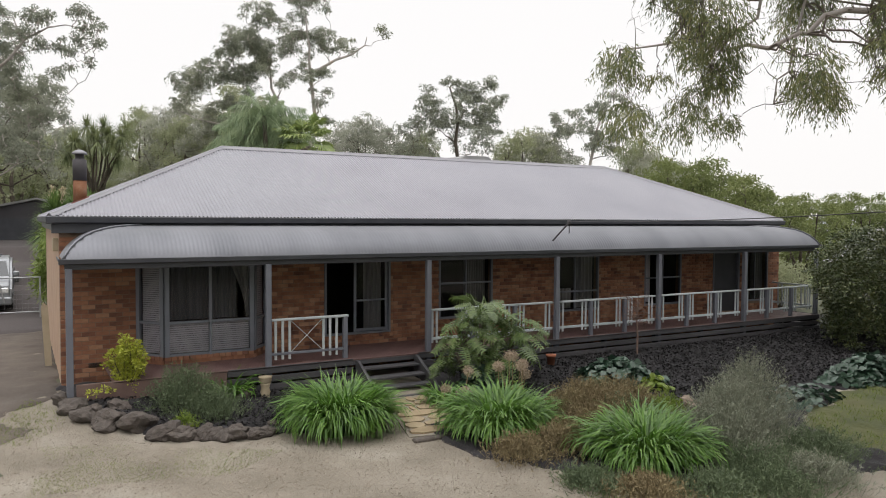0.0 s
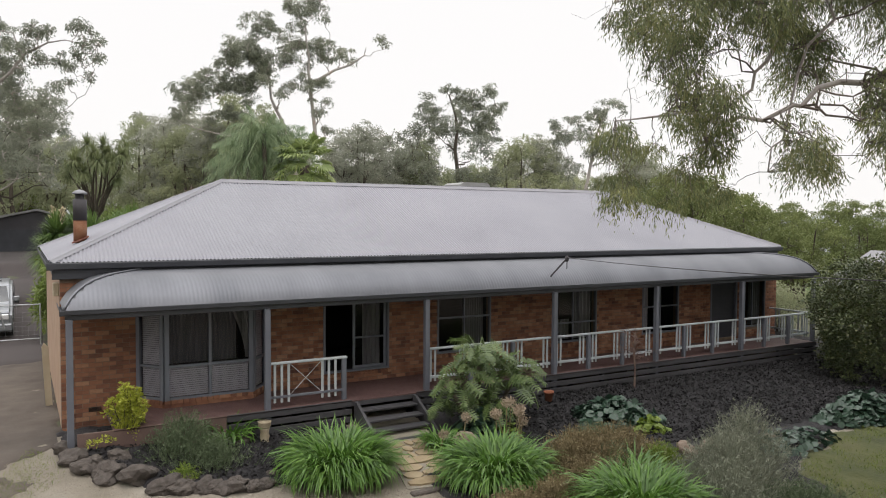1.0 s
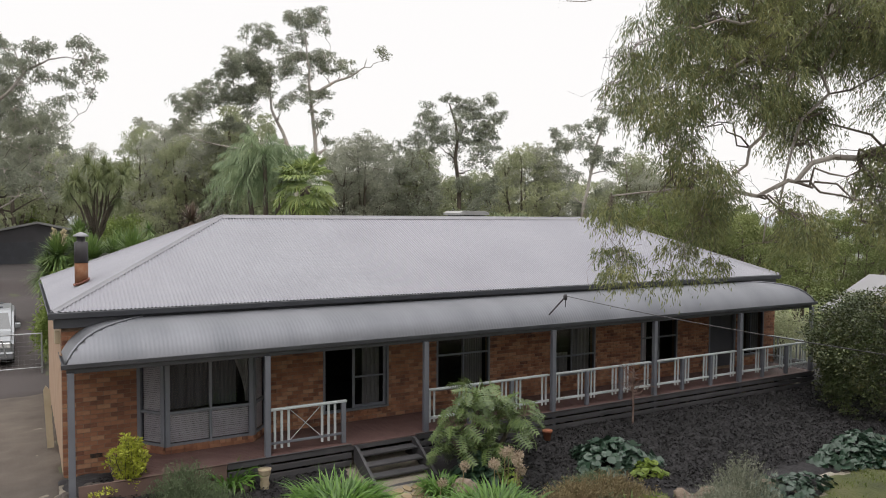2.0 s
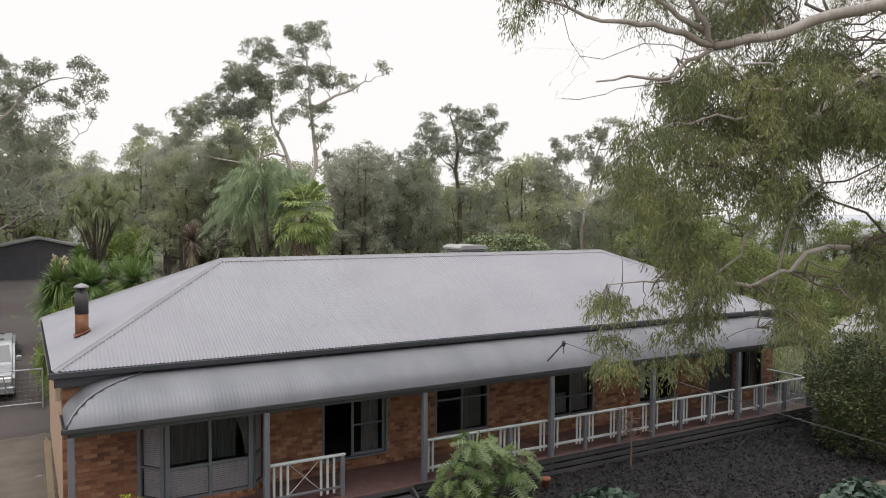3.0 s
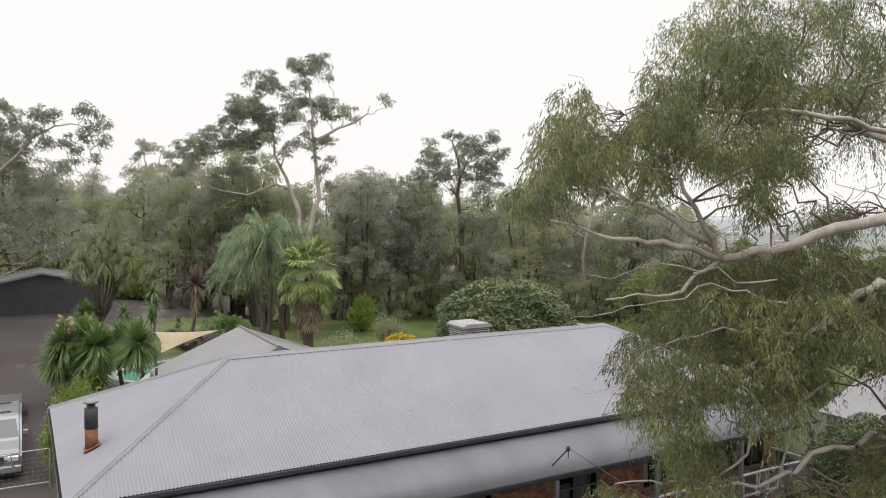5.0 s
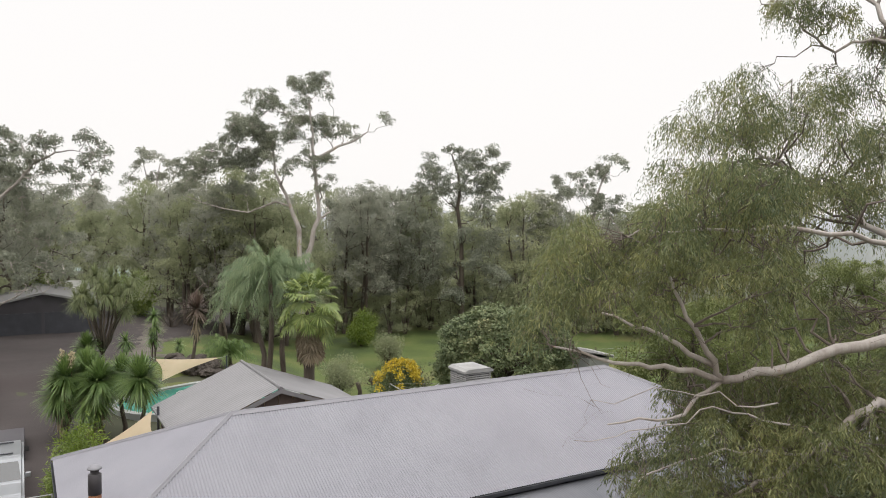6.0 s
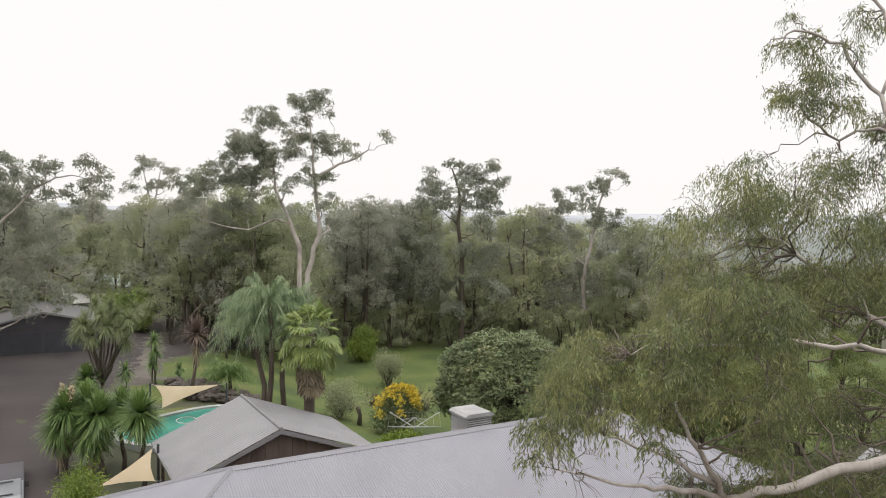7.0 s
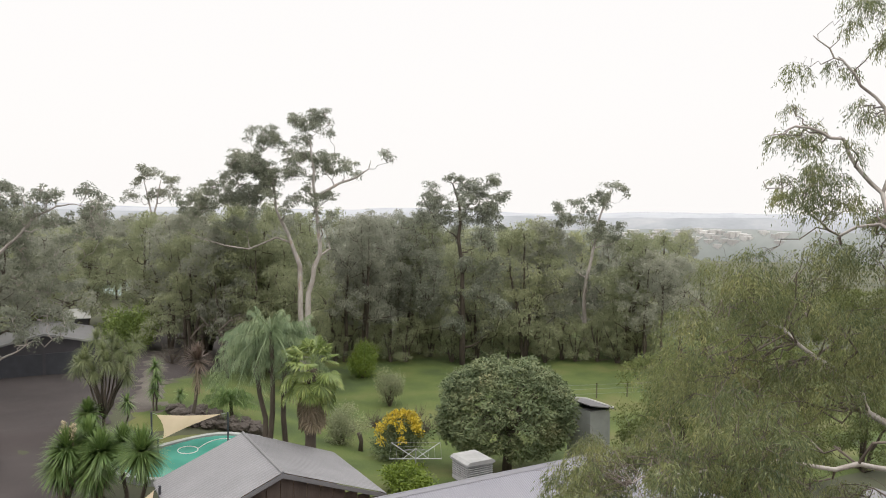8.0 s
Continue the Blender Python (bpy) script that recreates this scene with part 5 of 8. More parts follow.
# crooked bare twigs between the boughs
front = [(q, r) for q, r in nodes if 5.0 < q.z < 9.3 and r < 0.1]
for i in range(45):
    q, r = front[int(rng.integers(0, len(front)))]
    e = q + (V(0, 0, 0) - V(1, 0, 0)) * rng.uniform(-0.4, 0.7) + (V(0, 1, 0) - V(0, 0, 0)) * rng.normal() * 0.4 + Vector((0, 0, rng.normal() * 0.45))
    path = branch_path(q, e, rng.normal() * 0.12, rng, 6, 0.07)
    k = min(0.009, r * 0.5)
    twigs.tube(path, [k * (1 - 0.8 * j / 6) for j in range(7)], 4, False)
    for j in (2, 4, 5):
        twigs.tube(branch_path(path[j], path[j] + Vector(rng.normal(size=3)) * 0.3, 0, rng, 3, 0.1), [k * 0.5, k * 0.4, k * 0.3, 0.0015], 4, False)
part("crown", quads_mesh("crown", np.concatenate(leaves), M_GUM), None, weep, "hanging olive green leaves")
M_TWIG = mat("brown_twig", [(0.075, 0.055, 0.045), (0.13, 0.105, 0.088), (0.21, 0.175, 0.15)], 3, 0.85, 0, 0.2, 30, 0.4)
tagged(part("twig_mass", twigs, M_TWIG, weep), kind="stuff")
for i, g_ in enumerate(limbs):
    part("limb" if i else "trunk", g_, M_BARK, weep, "" if i else "pale grey bark with orange brown patches", True)


# ---- back yard ----
M_PAVROOF = mat("smooth_grey_roof", [(0.15, 0.147, 0.153), (0.18, 0.177, 0.183), (0.204, 0.201, 0.207)], 0.8, 0.5, 0.1, 0.04, 20, 0.3)
M_TIMBER = mat("brown_timber", [(0.0538, 0.0385, 0.0323), (0.0923, 0.0692, 0.0577), (0.131, 0.1, 0.0846)], 2, 0.8, 0, 0.3, 30, 0.4, stretch=(1, 1, 0.3))
M_TAN = mat("tan_rendered_wall", [(0.2, 0.138, 0.0769), (0.262, 0.185, 0.108), (0.308, 0.231, 0.138)], 2, 0.85)
M_SAIL = mat("sand_shade_cloth", [(0.431, 0.346, 0.231), (0.477, 0.392, 0.269), (0.523, 0.431, 0.308)], 1.2, 0.9, 0, 0.05, 200, 0.15, trans=0.25)
M_WATER = mat("teal_pool_water", [(0.045, 0.2, 0.16), (0.06, 0.26, 0.2), (0.09, 0.31, 0.245)], 0.7, 0.06, 0, 0.06, 6, 0.2)
M_COPING = mat("pale_coping", [(0.262, 0.275, 0.262), (0.34, 0.353, 0.34)], 2, 0.8)
M_SHED = mat("dark_shed_cladding", [(0.0462, 0.0446, 0.05), (0.0654, 0.0615, 0.0692), (0.0769, 0.0731, 0.0808)], 1, 0.6, 0.1, 0.05, 20)
M_SHEDROOF = mat("pale_shed_roof", [(0.231, 0.231, 0.231), (0.323, 0.323, 0.315)], 1, 0.6, 0.1)
M_DARKROOF = mat("grey_shed_roof", [(0.1, 0.098, 0.1), (0.14, 0.137, 0.14)], 1, 0.5, 0.1)
M_GREENROOF = mat("pale_green_roof", [(0.231, 0.292, 0.262), (0.292, 0.354, 0.323)], 1, 0.6, 0.1)
M_WHITE = mat("white_paint", [(0.508, 0.508, 0.492), (0.585, 0.585, 0.569)], 2, 0.6)
M_STEEL = mat("galvanised_steel", [(0.308, 0.315, 0.323), (0.4, 0.408, 0.415)], 4, 0.4, 0.6)
M_SWORD = mat("sword_leaf", [(0.065, 0.118, 0.036), (0.128, 0.2, 0.058), (0.215, 0.29, 0.09)], 1, 0.45, 0, 0, 5, 0.2, island=0.6, trans=0.2)
M_DEAD = mat("dead_straw_leaf", [(0.123, 0.0952, 0.0588), (0.206, 0.168, 0.111), (0.289, 0.235, 0.165)], 1, 0.9, 0, 0, 5, 0.2, island=0.6)
M_PALM = mat("palm_leaf", [(0.118, 0.174, 0.0908), (0.197, 0.261, 0.137), (0.315, 0.365, 0.2)], 1, 0.5, 0, 0, 5, 0.2, island=0.5, trans=0.25)
M_FAN = mat("fan_palm_leaf", [(0.107, 0.152, 0.0503), (0.194, 0.254, 0.0754), (0.369, 0.407, 0.134)], 1, 0.45, 0, 0, 5, 0.2, island=0.5, trans=0.25)
M_REDLEAF = mat("bronze_leaf", [(0.0784, 0.0504, 0.0392), (0.134, 0.0952, 0.0728), (0.19, 0.146, 0.112)], 1, 0.6, 0, 0, 5, 0.2, island=0.6)
M_YELLOW = mat("golden_blossom", [(0.406, 0.285, 0.019), (0.541, 0.404, 0.0285), (0.632, 0.546, 0.057)], 1, 0.7, 0, 0, 5, 0.2, island=0.6)

pav = thing("pavilion", "grey gabled pool pavilion with dark timber gable", "pavilion")
PX, PZ, PE, PY0, PY1 = 0.1, 4.38, 2.92, 11.35, 16.8


def pav_slope(sg, ex):
    g_ = Geo()
    n = int((PY1 - PY0) / 0.2) * 4
    vs_ = []
    for i in range(n + 1):
        y = PY0 + (PY1 - PY0) * i / n
        w = 0.02 if i % 4 in (0,) else 0.0
        vs_ += [(PX, y, PZ + w), (ex, y, PE + w)]
    return g_.add(vs_, [(2 * i, 2 * i + 2, 2 * i + 3, 2 * i + 1) for i in range(n)])


for sg, ex in ((-1, -3.4), (1, 4.12)):
    part("roof_slope", pav_slope(sg, ex), M_PAVROOF, pav)
    part("barge", Geo().prism([(0, 0), (ex - PX, PE - PZ), (ex - PX, PE - PZ - 0.16), (0, -0.16)], (PX, PY0 - 0.03, PZ - 0.02), (1, 0, 0), (0, 0, 1), (0, 0.05, 0)), M_PAVROOF, pav)
    part("barge", Geo().prism([(0, 0), (ex - PX, PE - PZ), (ex - PX, PE - PZ - 0.16), (0, -0.16)], (PX, PY1 - 0.02, PZ - 0.02), (1, 0, 0), (0, 0, 1), (0, 0.05, 0)), M_PAVROOF, pav)
    part("roof_gutter", Geo().box(ex - 0.06, ex + 0.06, PY0, PY1, PE - 0.1, PE - 0.01, 0.01), M_PAVROOF, pav)
part("ridge_cap", Geo().tube([(PX, PY0 - 0.02, PZ + 0.01), (PX, PY1 + 0.02, PZ + 0.01)], 0.06, 8), M_PAVROOF, pav)
for i in range(14):
    x = -2.9 + i * 0.5
    top = PZ - 0.2 - abs(x + 0.2 - PX) * 0.385
    if top > 2.75:
        part("gable_board", Geo().box(x, x + 0.48, PY0 + 0.25, PY0 + 0.29, 2.62, top, 0.004), M_TIMBER, pav)
part("beam", Geo().box(-3.2, 4.1, PY0 + 0.2, PY0 + 0.32, 2.42, 2.62, 0.01), M_TIMBER, pav)
for x in (-3.15, 0.4, 4.0):
    for y in (PY0 + 0.25, PY1 - 0.4):
        part("post", Geo().box(x, x + 0.12, y, y + 0.12, gz(x, y) - 0.1, 2.9 if x > 0.2 and x < 1 else 2.72, 0.01), M_TIMBER, pav)
part("rear_wall", Geo().box(-0.5, 4.1, PY1 - 0.3, PY1 - 0.2, 0.2, 2.75), M_TAN, pav, "tan rendered wall")
part("paving", Geo().box(-3.6, 4.5, PY0 - 0.6, PY1 + 0.6, -0.2, 0.62, 0.02), M_TAN, pav)

# pool with coping, ring hose and rocks behind
POOLZ = 1.18
pp = [W(px, py, (13.64 - POOLZ) * 1305 / (py - 377 - 0.006 * (px - 784)))[:2] for px, py in ((400, 776), (285, 798), (203, 832), (262, 856), (400, 838), (520, 806))]
pool = thing("swimming_pool", "teal swimming pool with pale coping edge", "swimming pool")
cx_, cy_ = sum(p[0] for p in pp) / 6, sum(p[1] for p in pp) / 6
rim = []
for i in range(6):
    for s in range(6):
        t_ = s / 6
        p0_, p1_, p2_, p3_ = (Vector(pp[(i + k - 1) % 6]) for k in range(4))
        rim.append(0.5 * ((2 * p1_) + (p2_ - p0_) * t_ + (2 * p0_ - 5 * p1_ + 4 * p2_ - p3_) * t_ ** 2 + (3 * p1_ - p0_ - 3 * p2_ + p3_) * t_ ** 3))
n_ = len(rim)
part("water", Geo().add([(p.x, p.y, POOLZ) for p in rim], [tuple(range(n_))]), M_WATER, pool, "teal rippled water")
cop = Geo()
outp = [Vector((cx_, cy_)) + (p - Vector((cx_, cy_))) * (1 + 0.35 / (p - Vector((cx_, cy_))).length) for p in rim]
vs_ = [(p.x, p.y, POOLZ - 0.3) for p in rim] + [(p.x, p.y, POOLZ + 0.1) for p in rim] + [(p.x, p.y, POOLZ + 0.1) for p in outp] + [(p.x, p.y, POOLZ - 0.8) for p in outp]
fs_ = [(k * n_ + i, k * n_ + (i + 1) % n_, (k + 1) * n_ + (i + 1) % n_, (k + 1) * n_ + i) for k in range(3) for i in range(n_)]
part("coping", cop.add(vs_, fs_), M_COPING, pool)
c0 = W(328, 804, (13.64 - POOLZ) * 1305 / (804 - 375))
hose = [(c0[0] + 0.5 * math.cos(a * 0.2618), c0[1] + 0.62 * math.sin(a * 0.2618), POOLZ + 0.02) for a in range(25)]
hose += [(c0[0] + 0.5 + 1.9 * s / 8, c0[1] + 1.1 * math.sin(s / 8 * 2.2), POOLZ + 0.02) for s in range(1, 9)]
tagged(part("pool_hose", Geo().tube(hose, 0.024, 6), M_WHITE, smooth=True), "white floating hose looped on the pool water", "hose")


def rock_mesh(seed, sub=2):
    bm = bmesh.new()
    bmesh.ops.create_icosphere(bm, subdivisions=sub, radius=1)
    for v in bm.verts:
        k = 1 + 0.4 * noise.noise(v.co * 1.1 + Vector((seed * 7.1, 0, 0))) + 0.18 * noise.noise(v.co * 2.6 + Vector((0, seed * 3.3, 0))) + 0.09 * noise.noise(v.co * 5 + Vector((0, 0, seed))) + 0.04 * noise.noise(v.co * 11 + Vector((0, seed, 0)))
        v.co *= k
        v.co.z *= 0.7
    me = bpy.data.meshes.new("rock")
    bm.to_mesh(me)
    bm.free()
    me.materials.append(M_ROCK)
    return me


ROCKS = [rock_mesh(i, 4 if i < 3 else 3) for i in range(6)]


def rock(x, y, s, label="rough dark basalt rock", dz=0.0, group="garden rocks", sx=1.0):
    o = tagged(new("rock", ROCKS[random.randrange(6)]), label, "rock", group)
    o.location = (x, y, gz(x, y) + s * 0.3 + dz)
    o.rotation_euler = (random.uniform(-0.3, 0.3), random.uniform(-0.3, 0.3), random.uniform(0, 6.28))
    o.scale = (s * sx, s, s)
    return o


for i in range(26):
    px = 305 + i * 6.2
    x, y, _ = W(px + random.uniform(-4, 4), 0, 42.3 + random.uniform(-0.6, 0.6))
    rock(x, y, random.uniform(0.3, 0.55), "dark retaining rock behind the pool", random.uniform(0, 0.35), "pool rocks")


def sail(corners, label):
    t_ = thing("shade_sail", label, "shade sail", "shade sails")
    A, B, C = (Vector(c) for c in corners)
    mid = (A + B + C) / 3
    N = 14
    idx, vs_, fs_ = {}, [], []
    for i in range(N + 1):
        for j in range(N + 1 - i):
            a, b_ = i / N, j / N
            c_ = 1 - a - b_
            p = A * a + B * b_ + C * c_
            edge = 0.16 * 4 * (a * b_ * (1 - c_) + b_ * c_ * (1 - a) + a * c_ * (1 - b_)) * (1 - 6 * a * b_ * c_)
            p = p.lerp(mid, edge)
            p.z += 0.5 * a * b_ * c_ * 8 * 0.3
            idx[(i, j)] = len(vs_)
            vs_.append(p)
    for i in range(N):
        for j in range(N - i):
            fs_.append((idx[(i, j)], idx[(i + 1, j)], idx[(i, j + 1)]))
            if j < N - i - 1:
                fs_.append((idx[(i + 1, j)], idx[(i + 1, j + 1)], idx[(i, j + 1)]))
    part("fabric", Geo().add(vs_, fs_), M_SAIL, t_, smooth=True)
    for c in (A, B, C):
        d = (c - mid).normalized() * 0.35
        foot = c + Vector((d.x, d.y, 0))
        part("sail_post", Geo().tube([(foot.x, foot.y, gz(foot.x, foot.y) - 0.1), (foot.x, foot.y, c.z + 0.1)], 0.05, 8), M_FASCIA, t_)
        part("cable", Geo().tube([c, (foot.x, foot.y, c.z + 0.06)], 0.012, 5), M_STEEL, t_)


sail([(-1.74, 27.44, 2.8), (1.14, 25.2, 3.0), W(284, 782, 37.5)], "sand coloured triangular shade sail over the pool")
sail([(-3.65, 15.2, 3.15), (-5.5, 15.4, 1.95), (-3.75, 13.9, 2.35)], "sand coloured shade sail beside the pavilion")

# clothes hoist
ho = thing("clothes_hoist", "silver rotary clothes hoist on the lawn", "clothes hoist")
hx, hy = 8.76, 17.72
hb = gz(hx, hy)
part("mast", Geo().tube([(hx, hy, hb - 0.1), (hx, hy, 2.1)], 0.035, 8), M_STEEL, ho)
for a in (0.3, 1.87, 3.44, 5.01):
    e = (hx + 1.75 * math.cos(a), hy + 1.75 * math.sin(a), 2.02)
    part("arm", Geo().tube([(hx, hy, 1.6), e], 0.022, 6), M_STEEL, ho)
    part("stay", Geo().tube([(hx, hy, 2.1), ((hx + e[0]) / 2, (hy + e[1]) / 2, 1.82)], 0.015, 6), M_STEEL, ho)
for k in (0.5, 0.75, 1.0):
    ring = [(hx + 1.75 * k * math.cos(a), hy + 1.75 * k * math.sin(a), 1.62 + 0.4 * k) for a in (0.3, 1.87, 3.44, 5.01, 6.583)]
    part("line", Geo().tube(ring, 0.006, 4), M_STEEL, ho)


# ---- sword-leaved and palm plants ----
def ribbon(pts, widths, side):
    """A strip through pts; returns quads as vertices."""
    out = []
    for (a, b_), (wa, wb) in zip(zip(pts, pts[1:]), zip(widths, widths[1:])):
        out += [a - side * wa, a + side * wa, b_ + side * wb, b_ - side * wb]
    return out


def rosette(c, n, length, width, rng_, low=-0.9, high=1.4, sag=0.35, seg=3):
    """Sword leaves round a centre, from hanging (low) to upright (high)."""
    out = []
    c = Vector(c)
    for i in range(n):
        a = rng_.uniform(0, 6.283)
        e = rng_.uniform(low, high)
        L = length * rng_.uniform(0.75, 1.1)
        d = Vector((math.cos(a) * math.cos(e), math.sin(a) * math.cos(e), math.sin(e)))
        side = Vector((-math.sin(a), math.cos(a), 0))
        pts = [c + d * (L * s / seg) + Vector((0, 0, -sag * L * (s / seg) ** 2 * abs(math.cos(e)))) for s in range(seg + 1)]
        out += ribbon(pts, [width * (1 - (s / seg) ** 2) + 0.004 for s in range(seg + 1)], side)
    return np.array([tuple(v) for v in out])


def sword_tree(name, label, category, base, heads, seed, length=0.8, width=0.035, n=110, material=M_SWORD, low=-0.8, high=1.45, sag=0.3, r=0.09, skirt=0, group="", fork=0.0):
    """Bare stems, each with a head of sword leaves. heads: tops relative to base."""
    rg = np.random.default_rng(seed)
    t_ = thing(name, label, category, group, at=base)
    w_ = Geo()
    leaves, dead = [], []
    for h in heads:
        foot = (0.05, 0.0, heads[0][2] * fork) if fork else (0.1 * rg.normal(), 0.1 * rg.normal(), -0.2)
        w_.tube(branch_path(foot, h, 0, rg, 5, 0.02), [r * (1.2 - 0.5 * i / 5) for i in range(6)], 8)
        leaves.append(rosette(h, n, length, width, rg, low, high, sag))
        if skirt:
            for k in range(4):
                dead.append(rosette(Vector(h) - Vector((0, 0, 0.25 + 0.3 * k)), skirt, length * 0.9, width, rg, -1.45, -0.9, 0.05))
    if fork:
        w_.tube([(0, 0, -0.2), (0.03, 0, heads[0][2] * fork * 0.5), (0.05, 0, heads[0][2] * fork)], [r * 2.6, r * 2.0, r * 1.7], 9)
    part("trunk", w_, M_DBARK, t_, smooth=True)
    part("foliage", quads_mesh("foliage", np.concatenate(leaves), material), None, t_)
    if dead:
        part("dead_skirt", quads_mesh("dead_skirt", np.concatenate(dead), M_DEAD), None, t_, "dry hanging leaves")
    return t_


M_DRYSTALK = mat("dry_stalk", [(0.12, 0.1, 0.06), (0.2, 0.17, 0.1)], 3, 0.9)


def rel(px, py, d, b_):
    return tuple(p - q for p, q in zip(W(px, py, d), b_))


for px, py, d, sk, L in ((112, 800, 30.5, 14, 1.0), (150, 782, 31.5, 0, 1.0), (172, 806, 30.5, 10, 1.05), (245, 806, 29.8, 0, 1.1), (212, 790, 31.5, 0, 0.9), (150, 735, 33, 0, 0.7)):
    b = ground_at(px + 4, d)
    h = rel(px, py, d, b)
    sword_tree("yucca", "green sword leaved yucca on a bare trunk", "yucca", b, [h, (h[0] - 0.25, h[1] + 0.2, h[2] - 0.75)] if sk else [h], int(px), L * 1.12, 0.034, 760, low=-1.4, skirt=sk, group="yuccas by the pool")
M_CREAMFL = mat("cream_blossom", [(0.4, 0.34, 0.22), (0.52, 0.45, 0.32)], 3, 0.9, 0, 0, 8, 0.2, island=0.5)
for px, py, d in ((106, 766, 30.6), (122, 770, 30.4)):
    b = ground_at(px + 3, d)
    h = Vector(rel(px, py, d, b))
    fl = thing("yucca_flower", "cream yucca flower spike rising above the leaves", "flower", "yucca flowers", at=b)
    part("stalk", Geo().tube([(h.x, h.y, h.z - 0.9), (h.x, h.y, h.z + 0.25)], [0.025, 0.012], 6), M_DRYSTALK, fl)
    fr = np.random.default_rng(int(px))
    cs = [(h.x + 0.05 * fr.normal(), h.y + 0.05 * fr.normal(), h.z - 0.2 + 0.6 * k / 16) for k in range(16)]
    part("blossom", quads_mesh("blossom", clump_leaves(cs, [0.1 * (1 - 0.5 * k / 16) for k in range(16)], 26, 0.06, 0.04, fr, 0.6), M_CREAMFL), None, fl)
M_CABBAGE = mat("dull_strap_leaf", [(0.11, 0.135, 0.065), (0.185, 0.215, 0.1), (0.3, 0.32, 0.16)], 1, 0.6, 0, 0, 5, 0.2, island=0.5, trans=0.25)
b = ground_at(176, 33.5)
cab_heads = [rel(px, py, d, b) for px, py, d in ((148, 628, 33.5), (195, 605, 33.8), (226, 628, 33.2), (166, 602, 34), (210, 645, 33), (132, 650, 33.8), (185, 642, 32.8), (236, 608, 34), (160, 660, 33), (220, 665, 33.5), (178, 622, 33.2), (205, 620, 33.6), (142, 640, 33.1))]
sword_tree("cabbage_tree", "tall cabbage tree with drooping leaf heads", "tree", b, cab_heads, 5, 0.66, 0.011, 240, M_CABBAGE, -1.2, 1.35, 0.4, 0.045, fork=0.5)
for px, py, d, L in ((271, 650, 43, 0.75), (268, 690, 43, 0.75), (316, 700, 44, 0.55), (220, 715, 36, 0.7), (272, 670, 43, 0.7)):
    b = ground_at(px, d)
    sword_tree("cordyline", "slim green cordyline by the lawn", "cordyline", b, [rel(px, py, d, b)], int(py), L, 0.03, 110, M_SWORD, -1.4, 1.4, 0.4, 0.05, group="cordylines")
b = ground_at(345, 42)
sword_tree("cordyline", "bronze spiky cordyline with dry skirt", "cordyline", b, [rel(347, 640, 42, b)], 9, 1.15, 0.035, 260, M_REDLEAF, -0.9, 1.5, 0.15, 0.1, 16)


def frond(c, a, e, L, sag, rg, leaflet=0.72, n=38):
    """A feather frond: an arching rib with leaflets on both sides."""
    d = Vector((math.cos(a) * math.cos(e), math.sin(a) * math.cos(e), math.sin(e)))
    side = Vector((-math.sin(a), math.cos(a), 0))
    out = []
    for i in range(n):
        s = 0.12 + 0.88 * i / n
        p = Vector(c) + d * L * s + Vector((0, 0, -sag * L * s * s))
        tang = (d + Vector((0, 0, -2 * sag * s))).normalized()
        for sg in (-1, 1):
            ln = leaflet * (1 - abs(s - 0.45) * 1.1) * rg.uniform(0.8, 1.1)
            tip = p + (side * sg * (0.42 + rg.normal() * 0.12) + tang * 0.35 + Vector((0, 0, -0.85 + rg.normal() * 0.2))) * ln
            m = p.lerp(tip, 0.45)
            out += [p, m + tang * 0.014, tip, m - tang * 0.014]
    rib = [Vector(c) + d * L * s + Vector((0, 0, -sag * L * s * s)) for s in (0, 0.25, 0.5, 0.75, 1.0)]
    out += ribbon(rib, [0.03, 0.024, 0.018, 0.01, 0.004], side)
    return out


def feather_palm(label, base, heads, seed, L=2.0, n=22, material=M_PALM, low=-0.6, r=0.13):
    rg = np.random.default_rng(seed)
    t_ = thing("feather_palm", label, "palm", "palms", at=base)
    w_, q = Geo(), []
    for h in heads:
        if r:
            w_.tube(branch_path((0.2 * rg.normal(), 0.2 * rg.normal(), -0.2), h, 0, rg, 6, 0.01), [r * (1.2 - 0.5 * i / 6) for i in range(7)], 9)
        for i in range(n):
            q += frond(h, i * 2.4 + rg.uniform(-0.3, 0.3), low + (1.35 - low) * (i / n), L * rg.uniform(0.75, 1.1), rg.uniform(0.35, 0.65), rg)
    if r:
        part("trunk", w_, M_DBARK, t_, smooth=True)
    part("fronds", quads_mesh("fronds", np.array([tuple(v) for v in q]), material), None, t_)
    return t_


b = ground_at(478, 33.5)
feather_palm("tall drooping feather palm with grey green fronds", b, [rel(478, 590, 33.5, b), rel(445, 615, 34.2, b), rel(512, 600, 34.5, b)], 31, 2.3, 40, low=-0.55)
b = ground_at(405, 43.5)
feather_palm("low bushy feather palm beside the pool", b, [rel(405, 712, 43.5, b)], 32, 2.1, 34, M_SWORD, 0.1, 0.12)


